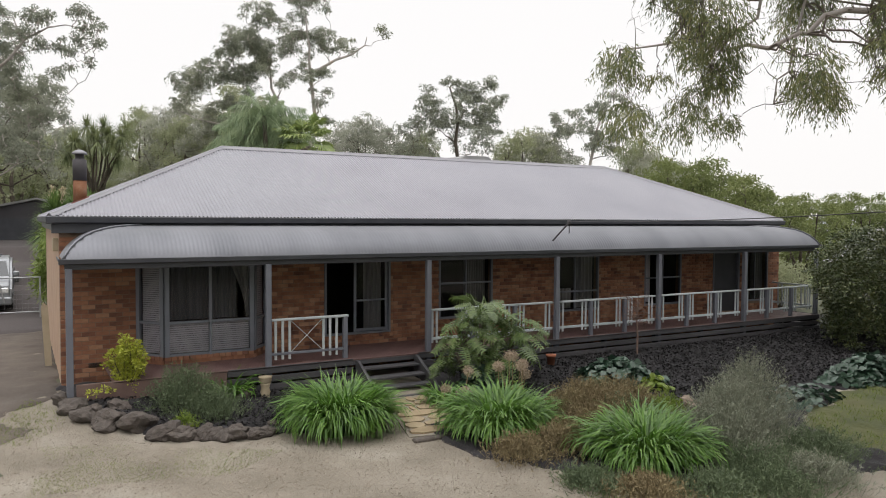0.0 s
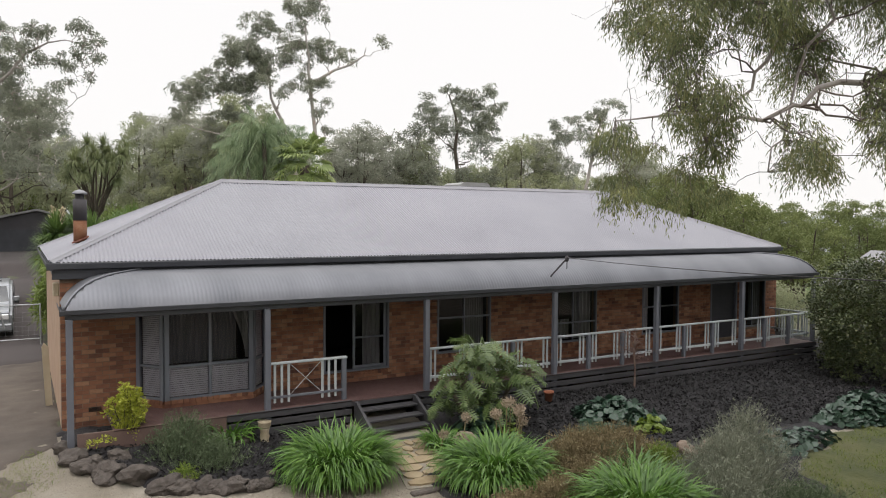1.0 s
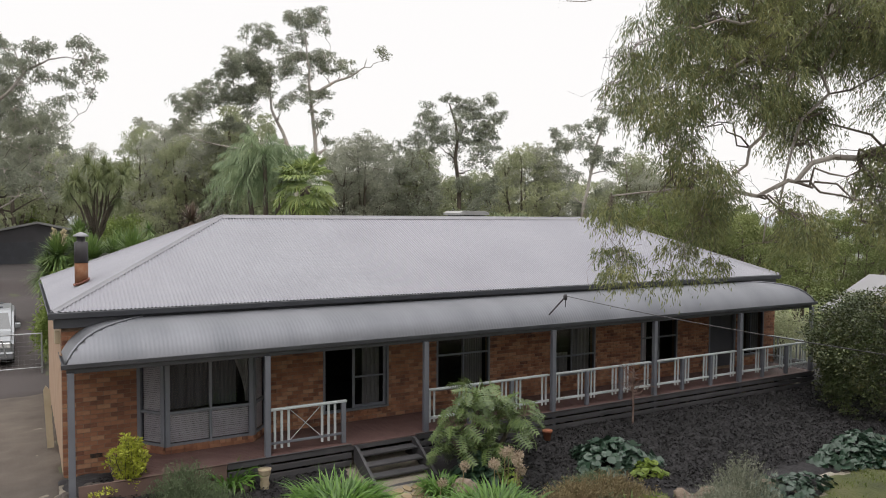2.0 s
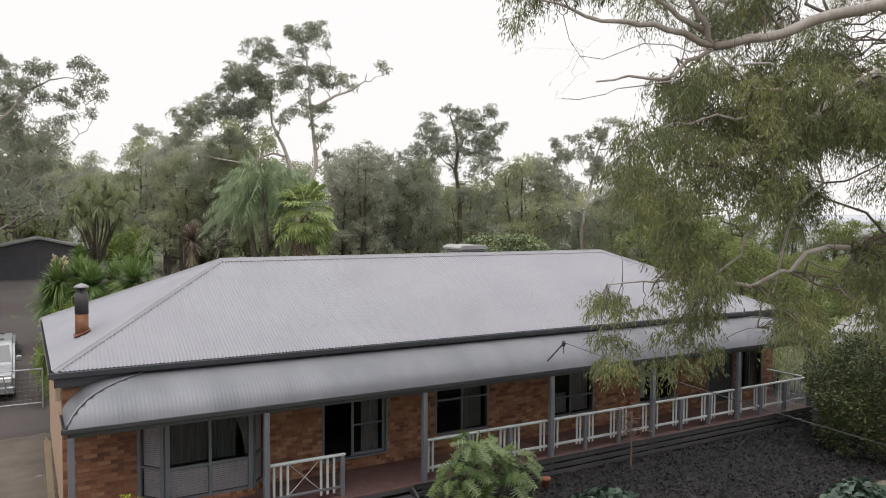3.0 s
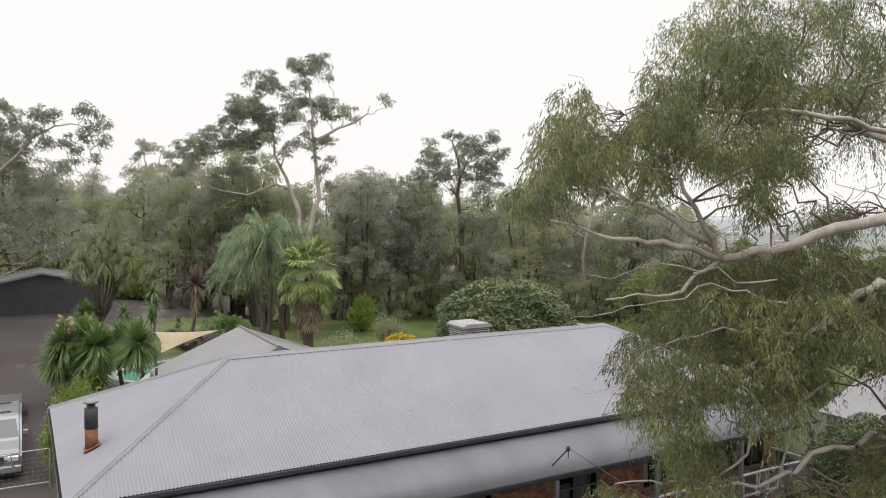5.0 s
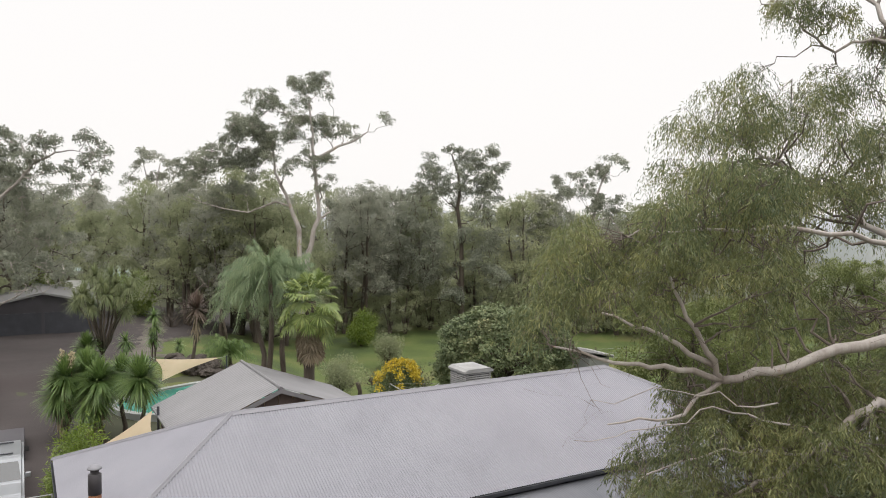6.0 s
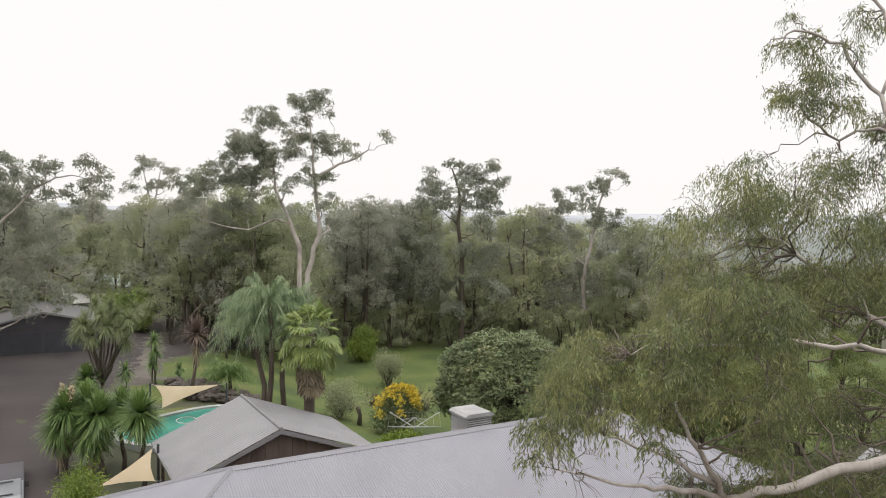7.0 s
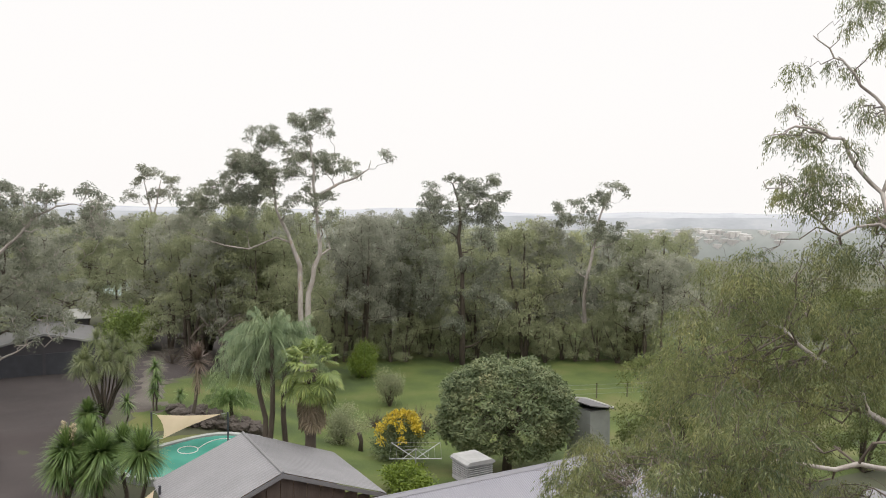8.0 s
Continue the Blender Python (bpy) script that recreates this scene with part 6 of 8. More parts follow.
def fan_leaf(c, a, e, stalk, R, rg, sag):
    """A pleated fan on a stalk, split at the rim."""
    d = Vector((math.cos(a) * math.cos(e), math.sin(a) * math.cos(e), math.sin(e)))
    c2 = Vector(c) + d * stalk + Vector((0, 0, -sag * stalk))
    d = (d + Vector((0, 0, -0.6 * (1 - max(0, math.sin(e))) - sag * 0.8))).normalized()
    side = d.cross(Vector((0, 0, 1))).normalized()
    up = side.cross(d)
    out = ribbon([Vector(c), c2], [0.02, 0.015], side)
    N = 22
    for i in range(N):
        t0 = -1.9 + 3.8 * (i + 0.06) / N
        t1 = -1.9 + 3.8 * (i + 0.94) / N
        tm = (t0 + t1) / 2
        rr = R * (0.72 + 0.28 * math.cos(tm * 0.6)) * rg.uniform(0.93, 1.05)
        fold = up * 0.05 * (1 if i % 2 else -1)
        p0 = c2 + (d * math.cos(t0) + side * math.sin(t0)) * rr * 0.68
        p1 = c2 + (d * math.cos(t1) + side * math.sin(t1)) * rr * 0.68
        tip = c2 + (d * math.cos(tm) + side * math.sin(tm)) * rr + Vector((0, 0, -0.18 * R)) + fold
        out += [c2, p0 + fold * 0.6, tip, p1 - fold * 0.6]
    return out


rg = np.random.default_rng(44)
b = ground_at(545, 32.5)
fp = thing("fan_palm", "thick trunked fan palm with dead leaf skirt", "palm", "palms", at=b)
h = Vector(rel(552, 655, 32.5, b))
part("trunk", Geo().tube(branch_path((0, 0, -0.2), h, 0, rg, 6, 0.005), [0.3, 0.27, 0.25, 0.24, 0.24, 0.25, 0.22], 12), M_DBARK, fp, smooth=True)
q = []
for i in range(58):
    e = math.asin(rg.uniform(-0.85, 1.0))
    q += fan_leaf(h + Vector((0, 0, 0.3 * math.sin(e))), i * 2.4 + rg.normal() * 0.3, e, 1.0 * rg.uniform(0.7, 1.15), 0.66 * rg.uniform(0.8, 1.15), rg, rg.uniform(0.0, 0.35))
part("fronds", quads_mesh("fronds", np.array([tuple(v) for v in q]), M_FAN), None, fp)
q = []
for i in range(84):
    q += fan_leaf(h + Vector((0, 0, -0.15 - 1.5 * i / 84)), i * 2.4, -1.1 + rg.uniform(-0.25, 0.35), 0.6, 0.62, rg, 0.2)
part("dead_skirt", quads_mesh("dead_skirt", np.array([tuple(v) for v in q]), M_DEAD), None, fp, "grey dry hanging fronds")


# ---- shrubs of the yard ----
def shrub(name, label, base, rx, rz, seed, material, per=1200, leaf=0.12, width=0.05, n=16, lift=0.9, category="shrub", group="", stem=True, lump=0.5):
    rg_ = np.random.default_rng(seed)
    t_ = thing(name, label, category, group, at=base)
    bl = []
    for i in range(n):
        d = unit(rg_.normal(size=(1, 3)))[0]
        s = rg_.uniform(0.3, 0.75)
        bl.append((d[0] * rx * s, d[1] * rx * s, max(0.12, rz * lift + d[2] * rz * s), rx * lump, rx * lump, rz * lump * 0.9))
    if stem:
        w_ = Geo()
        for x_, y_, z_, *_ in bl[:8]:
            w_.tube(branch_path((0, 0, -0.1), (x_, y_, z_), 0, rg_, 3, 0.05), [0.04 * rx + 0.01, 0.03 * rx + 0.008, 0.02 * rx + 0.006, 0.008], 5)
        tagged(part("stem_mass", w_, M_DBARK, t_, smooth=True), kind="stuff")
    part("foliage", quads_mesh("foliage", blob_leaves(bl, per, leaf, width, rg_, 0.2, 0.3), material), None, t_)
    return t_


M_MIDGREEN = mat("mid_green_leaf", [(0.1, 0.145, 0.04), (0.185, 0.25, 0.06), (0.29, 0.345, 0.09)], 0.5, 0.55, 0, 0, 4, 0.2, island=0.5, trans=0.3)
shrub("shrub", "bright green rounded shrub on the lawn edge", ground_at(642, 67), 1.65, 1.7, 1, M_BRIGHT, 900, 0.16, 0.07)
shrub("shrub", "large mid green shrub before the farm building", ground_at(228, 63), 2.4, 2.5, 17, M_MIDGREEN, 700, 0.2, 0.09)
shrub("shrub", "bright green shrub at the driveway's far edge", ground_at(62, 60), 1.6, 2.3, 18, M_BRIGHT, 700, 0.2, 0.09)
shrub("shrub", "grey green small tree on the lawn", ground_at(690, 57), 1.3, 1.7, 2, M_FARGUM2, 500, 0.18, 0.06)
sb = ground_at(712, 42)
sb = (sb[0], sb[1], sb[2] + 0.1)
gold = shrub("blossom_shrub", "rounded shrub covered in golden blossom", sb, 1.7, 1.45, 3, M_DOME, 1000, 0.14, 0.06)
rg = np.random.default_rng(5)
bl = [(1.35 * math.cos(a) * math.cos(e), 1.35 * math.sin(a) * math.cos(e), 1.3 + 1.4 * math.sin(e), 0.3, 0.3, 0.22) for a, e in zip(rg.uniform(0, 6.28, 46), rg.uniform(0.0, 1.5, 46))]
part("blossom", quads_mesh("blossom", blob_leaves(bl, 1100, 0.11, 0.07, rg, 0, 0.4), M_YELLOW), None, gold, "golden yellow blossom")
shrub("shrub", "leafy yellow green shrub behind the roof", ground_at(722, 35), 1.5, 0.8, 6, M_BRIGHT, 900, 0.16, 0.08)
shrub("shrub", "olive shrub beside the palms", ground_at(605, 44), 1.3, 1.4, 7, M_FARGUM2, 700, 0.14, 0.05)
shrub("shrub", "feathery olive shrub beside the driveway fence", (-6.3, 13.2, gz(-6.3, 13.2)), 1.15, 1.7, 8, M_BRIGHT, 1100, 0.2, 0.03, 20)
shrub("shrub", "dull green shrub at the gate post", (-6.75, 12.6, 0.35), 0.6, 0.95, 9, M_MIDGREEN, 1300, 0.16, 0.04, lift=1.9)
for i, (px, d, r_) in enumerate(((662, 50, 0.9), (738, 52, 1.0), (755, 50, 0.7), (300, 58, 1.6), (620, 47, 0.7))):
    t_ = thing("bare_shrub", "twiggy brown leafless shrub on the lawn", "shrub", "bare shrubs", at=ground_at(px, d))
    w_ = Geo()
    for k in range(40):
        e = Vector((rg.normal() * r_ * 0.6, rg.normal() * r_ * 0.6, r_ * rg.uniform(0.5, 1.5)))
        w_.tube(branch_path((0, 0, 0), e, 0, rg, 3, 0.08), [0.025, 0.018, 0.012, 0.006], 4, False)
    part("twig_mass", w_, M_DBARK, t_)
st = thing("small_tree", "stumpy lopped tree on the back lawn", "tree", at=ground_at(638, 43))
part("trunk", Geo().tube([(0, 0, -0.1), (0.05, 0, 0.6), (-0.1, 0, 1.1)], [0.16, 0.12, 0.14], 9), M_DBARK, st, smooth=True)
part("crown", quads_mesh("crown", blob_leaves([(0, 0, 1.6, 0.7, 0.7, 0.5), (0.4, 0.2, 1.4, 0.4, 0.4, 0.3)], 500, 0.16, 0.05, rg), M_FARGUM2), None, st)
# dead branches under the trees beside the driveway
rg = np.random.default_rng(15)
for px, py, d, turn in ((335, 600, 55, 1), (385, 590, 56, 1)):
    b = ground_at(px, d)
    db = thing("dead_branch", "bare grey brown dead branch leaning out of the trees", "branch", "dead branches", at=b)
    h = Vector(rel(px, py, d, b))
    w_ = Geo()
    main = branch_path((0.8 * turn, 0.6, -0.1), h, 0.2, rg, 5, 0.05)
    tip = h + Vector((1.9 * turn, -0.9, 1.3))
    w_.tube(main + branch_path(h, tip, 0.35, rg, 5, 0.07)[1:], [0.1, 0.095, 0.09, 0.08, 0.075, 0.07, 0.06, 0.05, 0.04, 0.03, 0.015], 6)
    for k in range(4):
        p0 = main[-1].lerp(tip, rg.uniform(0.0, 0.9))
        w_.tube(branch_path(p0, p0 + Vector((rg.normal() * 0.9, rg.normal() * 0.9, rg.uniform(-0.2, 1.1))), 0.1, rg, 4, 0.09), [0.04, 0.033, 0.026, 0.018, 0.008], 5)
    part("limb", w_, M_TWIG, db, smooth=True)
# yellow wattle at the drive's edge
shrub("wattle", "yellow green wattle shrub beside the driveway", (-10.6, 27, gz(-10.6, 27)), 1.4, 1.6, 12, M_BRIGHT, 500, 0.16, 0.05)
# ---- sheds, neighbours, far roofs ----
def gable_building(name, label, category, x0, x1, y0, y1, eave, apex, base, wall, roof, over=0.25, along="y", doors=0):
    t_ = thing(name, label, category)
    ax, bx = ((1, 0, 0), (0, 1, 0)) if along == "y" else ((0, 1, 0), (1, 0, 0))
    a0, a1, e0, e1 = (x0, x1, y0, y1) if along == "y" else (y0, y1, x0, x1)
    mid_ = (a0 + a1) / 2
    org = Vector((0, e0, 0)) if along == "y" else Vector((e0, 0, 0))
    part("wall", Geo().prism([(a0, base), (a1, base), (a1, eave), (mid_, apex - 0.05), (a0, eave)], org, ax, (0, 0, 1), Vector(bx) * (e1 - e0)), wall, t_)
    for s0, s1 in ((a0 - over, mid_), (a1 + over, mid_)):
        zo = eave - over * (apex - eave) / (mid_ - a0)
        part("roof", Geo().prism([(s0, zo), (s1, apex), (s1, apex + 0.06), (s0, zo + 0.06)], org - Vector(bx) * over, ax, (0, 0, 1), Vector(bx) * (e1 - e0 + 2 * over)), roof, t_)
    for k in range(doors):
        w_ = (a1 - a0 - 1.2) / doors
        part("roller_door", Geo().prism([(a0 + 0.5 + k * (w_ + 0.2), base), (a0 + 0.5 + w_ + k * (w_ + 0.2), base), (a0 + 0.5 + w_ + k * (w_ + 0.2), eave - 0.5), (a0 + 0.5 + k * (w_ + 0.2), eave - 0.5)], org - Vector(bx) * 0.05, ax, (0, 0, 1), Vector(bx) * 0.04), M_FASCIA, t_)
    return t_


shed = gable_building("shed", "dark grey steel shed with two roller doors", "shed", -10.2, -3.0, 45.3, 54, 3.95, 4.75, 1.0, M_SHED, M_DARKROOF, 0.2, "y", 2)
for sx in (-10.4, -2.8):
    part("barge", Geo().prism([(sx, 3.9), (-6.6, 4.77), (-6.6, 4.92), (sx, 4.05)], (0, 45.02, 0), (1, 0, 0), (0, 0, 1), (0, 0.06, 0)), M_SHEDROOF, shed, "pale metal barge")
tagged(part("shed_apron", Geo().box(-10.2, -2.8, 44.3, 45.2, 0.9, 1.32, 0.02), M_COPING), "pale concrete apron in front of the shed", "apron", kind="structure")
p = W(170, 512, 112)
gable_building("farm_building", "low building with pale green metal roof among trees", "building", p[0] - 3.6, p[0] + 4, p[1] - 3, p[1] + 4, p[2] - 0.9, p[2] + 0.5, p[2] - 4, M_SHED, M_GREENROOF, 0.5, "x")
p = W(133, 556, 74)
gable_building("small_shed", "small white roofed shed among trees", "shed", p[0] - 1.2, p[0] + 1.0, p[1] - 1.0, p[1] + 1.0, p[2] - 0.3, p[2] + 0.4, p[2] - 2.5, M_SHED, M_WHITE, 0.2, "x")
p = W(1046, 712, 42)
sh = thing("garden_shed", "small skillion shed with pale metal roof", "shed")
part("wall", Geo().box(p[0] - 0.7, p[0] + 0.75, p[1] - 1.0, p[1] + 1.0, gz(p[0], p[1]) - 0.3, p[2] - 0.34), M_COPING, sh)
part("roof", Geo().prism([(-0.85, 0.12), (0.9, -0.22), (0.9, -0.17), (-0.85, 0.17)], (p[0], p[1] - 1.2, p[2] - 0.1), (1, 0, 0), (0, 0, 1), (0, 2.4, 0)), M_DARKROOF, sh)
part("roof_edge", Geo().prism([(-0.87, 0.09), (0.92, -0.26), (0.92, -0.12), (-0.87, 0.23)], (p[0], p[1] + 1.2, p[2] - 0.1), (1, 0, 0), (0, 0, 1), (0, 0.05, 0)), M_WHITE, sh)
part("roof_edge", Geo().box(p[0] + 0.9, p[0] + 0.95, p[1] - 1.2, p[1] + 1.25, p[2] - 0.38, p[2] - 0.22, 0.005), M_WHITE, sh)
shrub("shrub", "olive shrub before the small shed", ground_at(1050, 39.5), 1.25, 1.15, 19, M_FARGUM2, 900, 0.13, 0.05)
gable_building("neighbour_shed", "pale grey metal roofed shed beyond the hedge", "shed", 17.4, 23.3, -0.5, 2.0, 2.1, 3.2, -0.2, M_SHEDROOF, M_PAVROOF, 0.2, "y")
shrub("shrub", "grey olive bush beyond the verandah end", (16.6, 3.4, gz(16.6, 3.4)), 1.2, 1.2, 23, M_FARGUM2, 900, 0.12, 0.045)
for i in range(6):
    x, y = 30.4 + i * 2.55, 32.8 - i * 0.85
    t_ = thing("fence_post", "thin weathered paddock fence post", "fence post", "paddock fence", at=(x, y, gz(x, y)))
    part("stake", Geo().tube([(0, 0, -0.2), (0.02, 0, 1.3)], 0.05, 7), M_DBARK, t_)
wires = Geo()
for k in (0.4, 0.8, 1.15):
    wires.tube([(30.4 + i * 2.55, 32.8 - i * 0.85, gz(30.4 + i * 2.55, 32.8 - i * 0.85) + k) for i in range(6)], 0.012, 4)
tagged(part("fence_wire", wires, M_STEEL), "thin steel paddock fence wires between posts", "wire", kind="stuff")

# ---- driveway: gate, car, trailer ----
gate = thing("farm_gate", "galvanised wire mesh farm gate across the driveway", "gate")
for z in (0.6, 1.66):
    part("gate_rail", Geo().tube([(-11.4, 12.0, z), (-7.1, 12.0, z)], 0.018, 8), M_STEEL, gate)
for x in (-11.4, -7.1):
    part("gate_upright", Geo().tube([(x, 12.0, 0.4), (x, 12.0, 1.68)], 0.024, 8), M_STEEL, gate)
for k in range(6):
    part("wire", Geo().tube([(-11.4, 12.0, 0.72 + k * 0.14), (-7.1, 12.0, 0.72 + k * 0.14)], 0.0025, 4), M_STEEL, gate)
for k in range(27):
    x = -11.3 + k * 0.155
    part("wire", Geo().tube([(x, 12.0, 0.6), (x, 12.0, 1.66)], 0.002, 4), M_STEEL, gate)

M_CAR = mat("silver_car_paint", [(0.2, 0.21, 0.222), (0.26, 0.27, 0.285)], 1, 0.3, 0.35, 0)
M_TYRE = mat("black_rubber", [(0.0138, 0.0138, 0.0138), (0.0231, 0.0231, 0.0231)], 4, 0.85)
M_LAMP = mat("clear_lamp", [(0.7, 0.7, 0.7), (0.8, 0.8, 0.8)], 3, 0.1, 0.3, 0)
M_CARGLASS = mat("dark_car_glass", [(0.0154, 0.0192, 0.0231), (0.0231, 0.0269, 0.0308)], 2, 0.05, 0, 0, spec=0.8)
car = thing("car", "silver four wheel drive parked nose to the gate", "car")
CXC, CY, CG = -8.78, 13.0, 0.33
prof = [(0, 0.45), (0.02, 0.95), (0.25, 1.08), (1.25, 1.18), (1.95, 1.72), (2.2, 1.8), (4.2, 1.8), (4.55, 1.68), (4.7, 1.1), (4.72, 0.5), (4.3, 0.4), (0.3, 0.36)]
body = Geo().prism(prof, (CXC - 0.92, CY, CG), (0, 1, 0), (0, 0, 1), (1.84, 0, 0))
ob = part("body", body, M_CAR, car)
bv = bmesh.new()
bv.from_mesh(ob.data)
bmesh.ops.bevel(bv, geom=bv.edges[:], offset=0.09, segments=3, affect="EDGES")
bv.to_mesh(ob.data)
bv.free()
ws = 0.83
part("windscreen", Geo().add([(CXC - ws, CY + 1.28, CG + 1.225), (CXC + ws, CY + 1.28, CG + 1.225), (CXC + ws - 0.08, CY + 1.88, CG + 1.7), (CXC - ws + 0.08, CY + 1.88, CG + 1.7)], [(0, 1, 2, 3)]), M_CARGLASS, car)
for sx in (-0.926, 0.926):
    for y0_, y1_ in ((1.75, 2.7), (2.8, 3.6), (3.7, 4.3)):
        part("side_window", Geo().add([(CXC + sx, CY + y0_, CG + 1.22), (CXC + sx, CY + y1_, CG + 1.22), (CXC + sx, CY + y1_ - 0.05, CG + 1.62), (CXC + sx, CY + y0_ + (0.22 if y0_ < 2 else 0.05), CG + 1.62)], [(0, 1, 2, 3)]), M_CARGLASS, car)
    for wy in (0.9, 3.75):
        x = CXC + (sx - 0.1 * (1 if sx > 0 else -1))
        wh = part("wheel", Geo().tube([(x - 0.11, CY + wy, CG + 0.37), (x - 0.09, CY + wy, CG + 0.37), (x + 0.09, CY + wy, CG + 0.37), (x + 0.11, CY + wy, CG + 0.37)], [0.33, 0.37, 0.37, 0.33], 22), M_TYRE, car)
        part("rim", Geo().tube([(x - 0.115, CY + wy, CG + 0.37), (x + 0.115, CY + wy, CG + 0.37)], 0.22, 14), M_STEEL, wh)
    part("mirror", Geo().box(CXC + sx * 1.0 + (0.02 if sx > 0 else -0.2), CXC + sx * 1.0 + (0.2 if sx > 0 else -0.02), CY + 1.5, CY + 1.6, CG + 1.2, CG + 1.38, 0.03), M_CAR, car)
    part("headlight", Geo().box(CXC + sx * 0.72 - 0.16, CXC + sx * 0.72 + 0.16, CY - 0.02, CY + 0.06, CG + 0.78, CG + 0.95, 0.02), M_LAMP, car)
part("grille", Geo().box(CXC - 0.42, CXC + 0.42, CY - 0.02, CY + 0.03, CG + 0.74, CG + 0.96, 0.01), M_FASCIA, car)
part("bumper", Geo().box(CXC - 0.92, CXC + 0.92, CY - 0.1, CY + 0.1, CG + 0.42, CG + 0.66, 0.04), M_CAR, car)
part("bull_bar", Geo().tube([(CXC - 0.7, CY - 0.16, CG + 0.5), (CXC - 0.6, CY - 0.18, CG + 1.05), (CXC + 0.6, CY - 0.18, CG + 1.05), (CXC + 0.7, CY - 0.16, CG + 0.5)], 0.03, 8), M_STEEL, car)
for ry_ in (2.4, 3.8):
    part("roof_bar", Geo().box(CXC - 0.6, CXC + 0.6, CY + ry_, CY + ry_ + 0.06, CG + 1.82, CG + 1.86, 0.005), M_FASCIA, car)
tr_ = thing("trailer", "box trailer with red load behind the car", "trailer")
part("tray", Geo().box(CXC - 0.9, CXC + 0.95, 18.6, 21.4, 0.9, 1.5, 0.03), M_SHED, tr_)
part("load", Geo().box(CXC - 0.8, CXC - 0.05, 19.2, 21.0, 1.4, 1.62, 0.08), M_RED, tr_, "faded red load")
for sx in (-1, 1):
    part("wheel", Geo().tube([(CXC + sx * 1.0 - 0.1, 20, 0.75), (CXC + sx * 1.0 + 0.1, 20, 0.75)], 0.33, 16), M_TYRE, tr_)
# paling beside the corner and electric box
M_CREAMP = mat("cream_timber_paint", [(0.34, 0.29, 0.2), (0.44, 0.38, 0.28)], 4, 0.8)
pl = thing("cream_paling", "cream painted timber paling leaning at the house corner", "paling")
part("board", Geo().prism([(0, 0), (0.13, 0), (0.13, 1.3), (0.05, 1.4), (0, 1.3)], (-7.19, 3.6, gz(-7.2, 3.6) - 0.03), (1, 0.0, 0), (-0.05, -0.02, 1), (0, 0.04, 0)), M_CREAMP, pl)
mb = thing("meter_box", "small cream meter box on the side wall", "meter box")
part("meter_case", Geo().box(-7.08, -6.98, 1.9, 2.15, 2.85, 3.1, 0.01), M_CREAMP, mb)

# ---- far valley and hills ----
rgh = np.random.default_rng(9)
# ridges get paler and bluer with distance: haze put into their base colours
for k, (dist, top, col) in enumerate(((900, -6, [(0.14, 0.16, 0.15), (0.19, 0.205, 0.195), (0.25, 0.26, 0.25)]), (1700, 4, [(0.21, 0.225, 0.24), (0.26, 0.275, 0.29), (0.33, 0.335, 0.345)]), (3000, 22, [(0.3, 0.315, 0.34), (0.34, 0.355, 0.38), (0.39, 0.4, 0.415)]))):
    vs_, fs_ = [], []
    N = 160
    for i in range(N + 1):
        a = radians(-40 + 180 * i / N)
        x, y = dist * math.cos(a), dist * math.sin(a)
        z = top + dist * 0.006 * noise.noise((a * 5, k * 3.1, 0)) + dist * 0.0022 * noise.noise((a * 26, k, 2)) + (dist * 0.012 * sstep(1.15, 1.9, a))
        vs_ += [(x, y, -70), (x * 1.02, y * 1.02, (z - 70) / 2 if z > -60 else -65), (x * 1.08, y * 1.08, z), (x * 1.2, y * 1.2, z - 15)]
    for i in range(N):
        for j in range(3):
            fs_.append((i * 4 + j, i * 4 + 4 + j, i * 4 + 5 + j, i * 4 + 1 + j))
    tagged(part("backdrop_hills", Geo().add(vs_, fs_), mat("haze_tinted_hill_%s" % "abc"[k], col, 0.012, 0.95, 0, 0, 0.06, 0.5), smooth=True), "hazy wooded hills across the far valley", "hills", kind="structure")

# far township on the first ridge
town = Geo()
for i in range(46):
    a = radians(rgh.uniform(35, 47))
    r_ = 900 * rgh.uniform(1.04, 1.078)
    z_ = np.interp(r_, [918, 972], [-38, -6]) + 900 * 0.006 * noise.noise((a * 5, 0, 0)) * 0.5
    x_, y_, w_, h_ = r_ * math.cos(a), r_ * math.sin(a), rgh.uniform(3, 9), rgh.uniform(1.5, 3.5)
    town.box(x_ - w_, x_ + w_, y_ - 4, y_ + 4, z_ - 8, z_ + h_, 0.3)
tagged(part("far_township", town, mat("far_walls", [(0.33, 0.32, 0.31), (0.45, 0.44, 0.43), (0.6, 0.59, 0.57)], 0.01, 0.9, 0, 0, 0.1, 0.3, island=0.8)), "pale far houses scattered along the hazy ridge", "houses", kind="stuff")


# ---- front garden ----
M_SANDSTONE = mat("tan_flagstone", [(0.2, 0.146, 0.0846), (0.277, 0.215, 0.131), (0.338, 0.277, 0.185)], 4, 0.9, 0, 0.4, 40, 0.5, rand=0.35)
M_CREAM = mat("cream_cast_stone", [(0.262, 0.208, 0.131), (0.354, 0.292, 0.2), (0.415, 0.362, 0.262)], 7, 0.9, 0, 0.4, 60, 0.5)
M_YG = mat("yellow_green_leaf", [(0.224, 0.246, 0.0224), (0.37, 0.403, 0.0448), (0.515, 0.538, 0.0896)], 2, 0.5, 0, 0, 5, 0.2, island=0.6, trans=0.3)
M_GREY = mat("dull_herb_leaf", [(0.056, 0.084, 0.0392), (0.101, 0.134, 0.0672), (0.157, 0.19, 0.106)], 2, 0.7, 0, 0, 5, 0.2, island=0.6, trans=0.15)
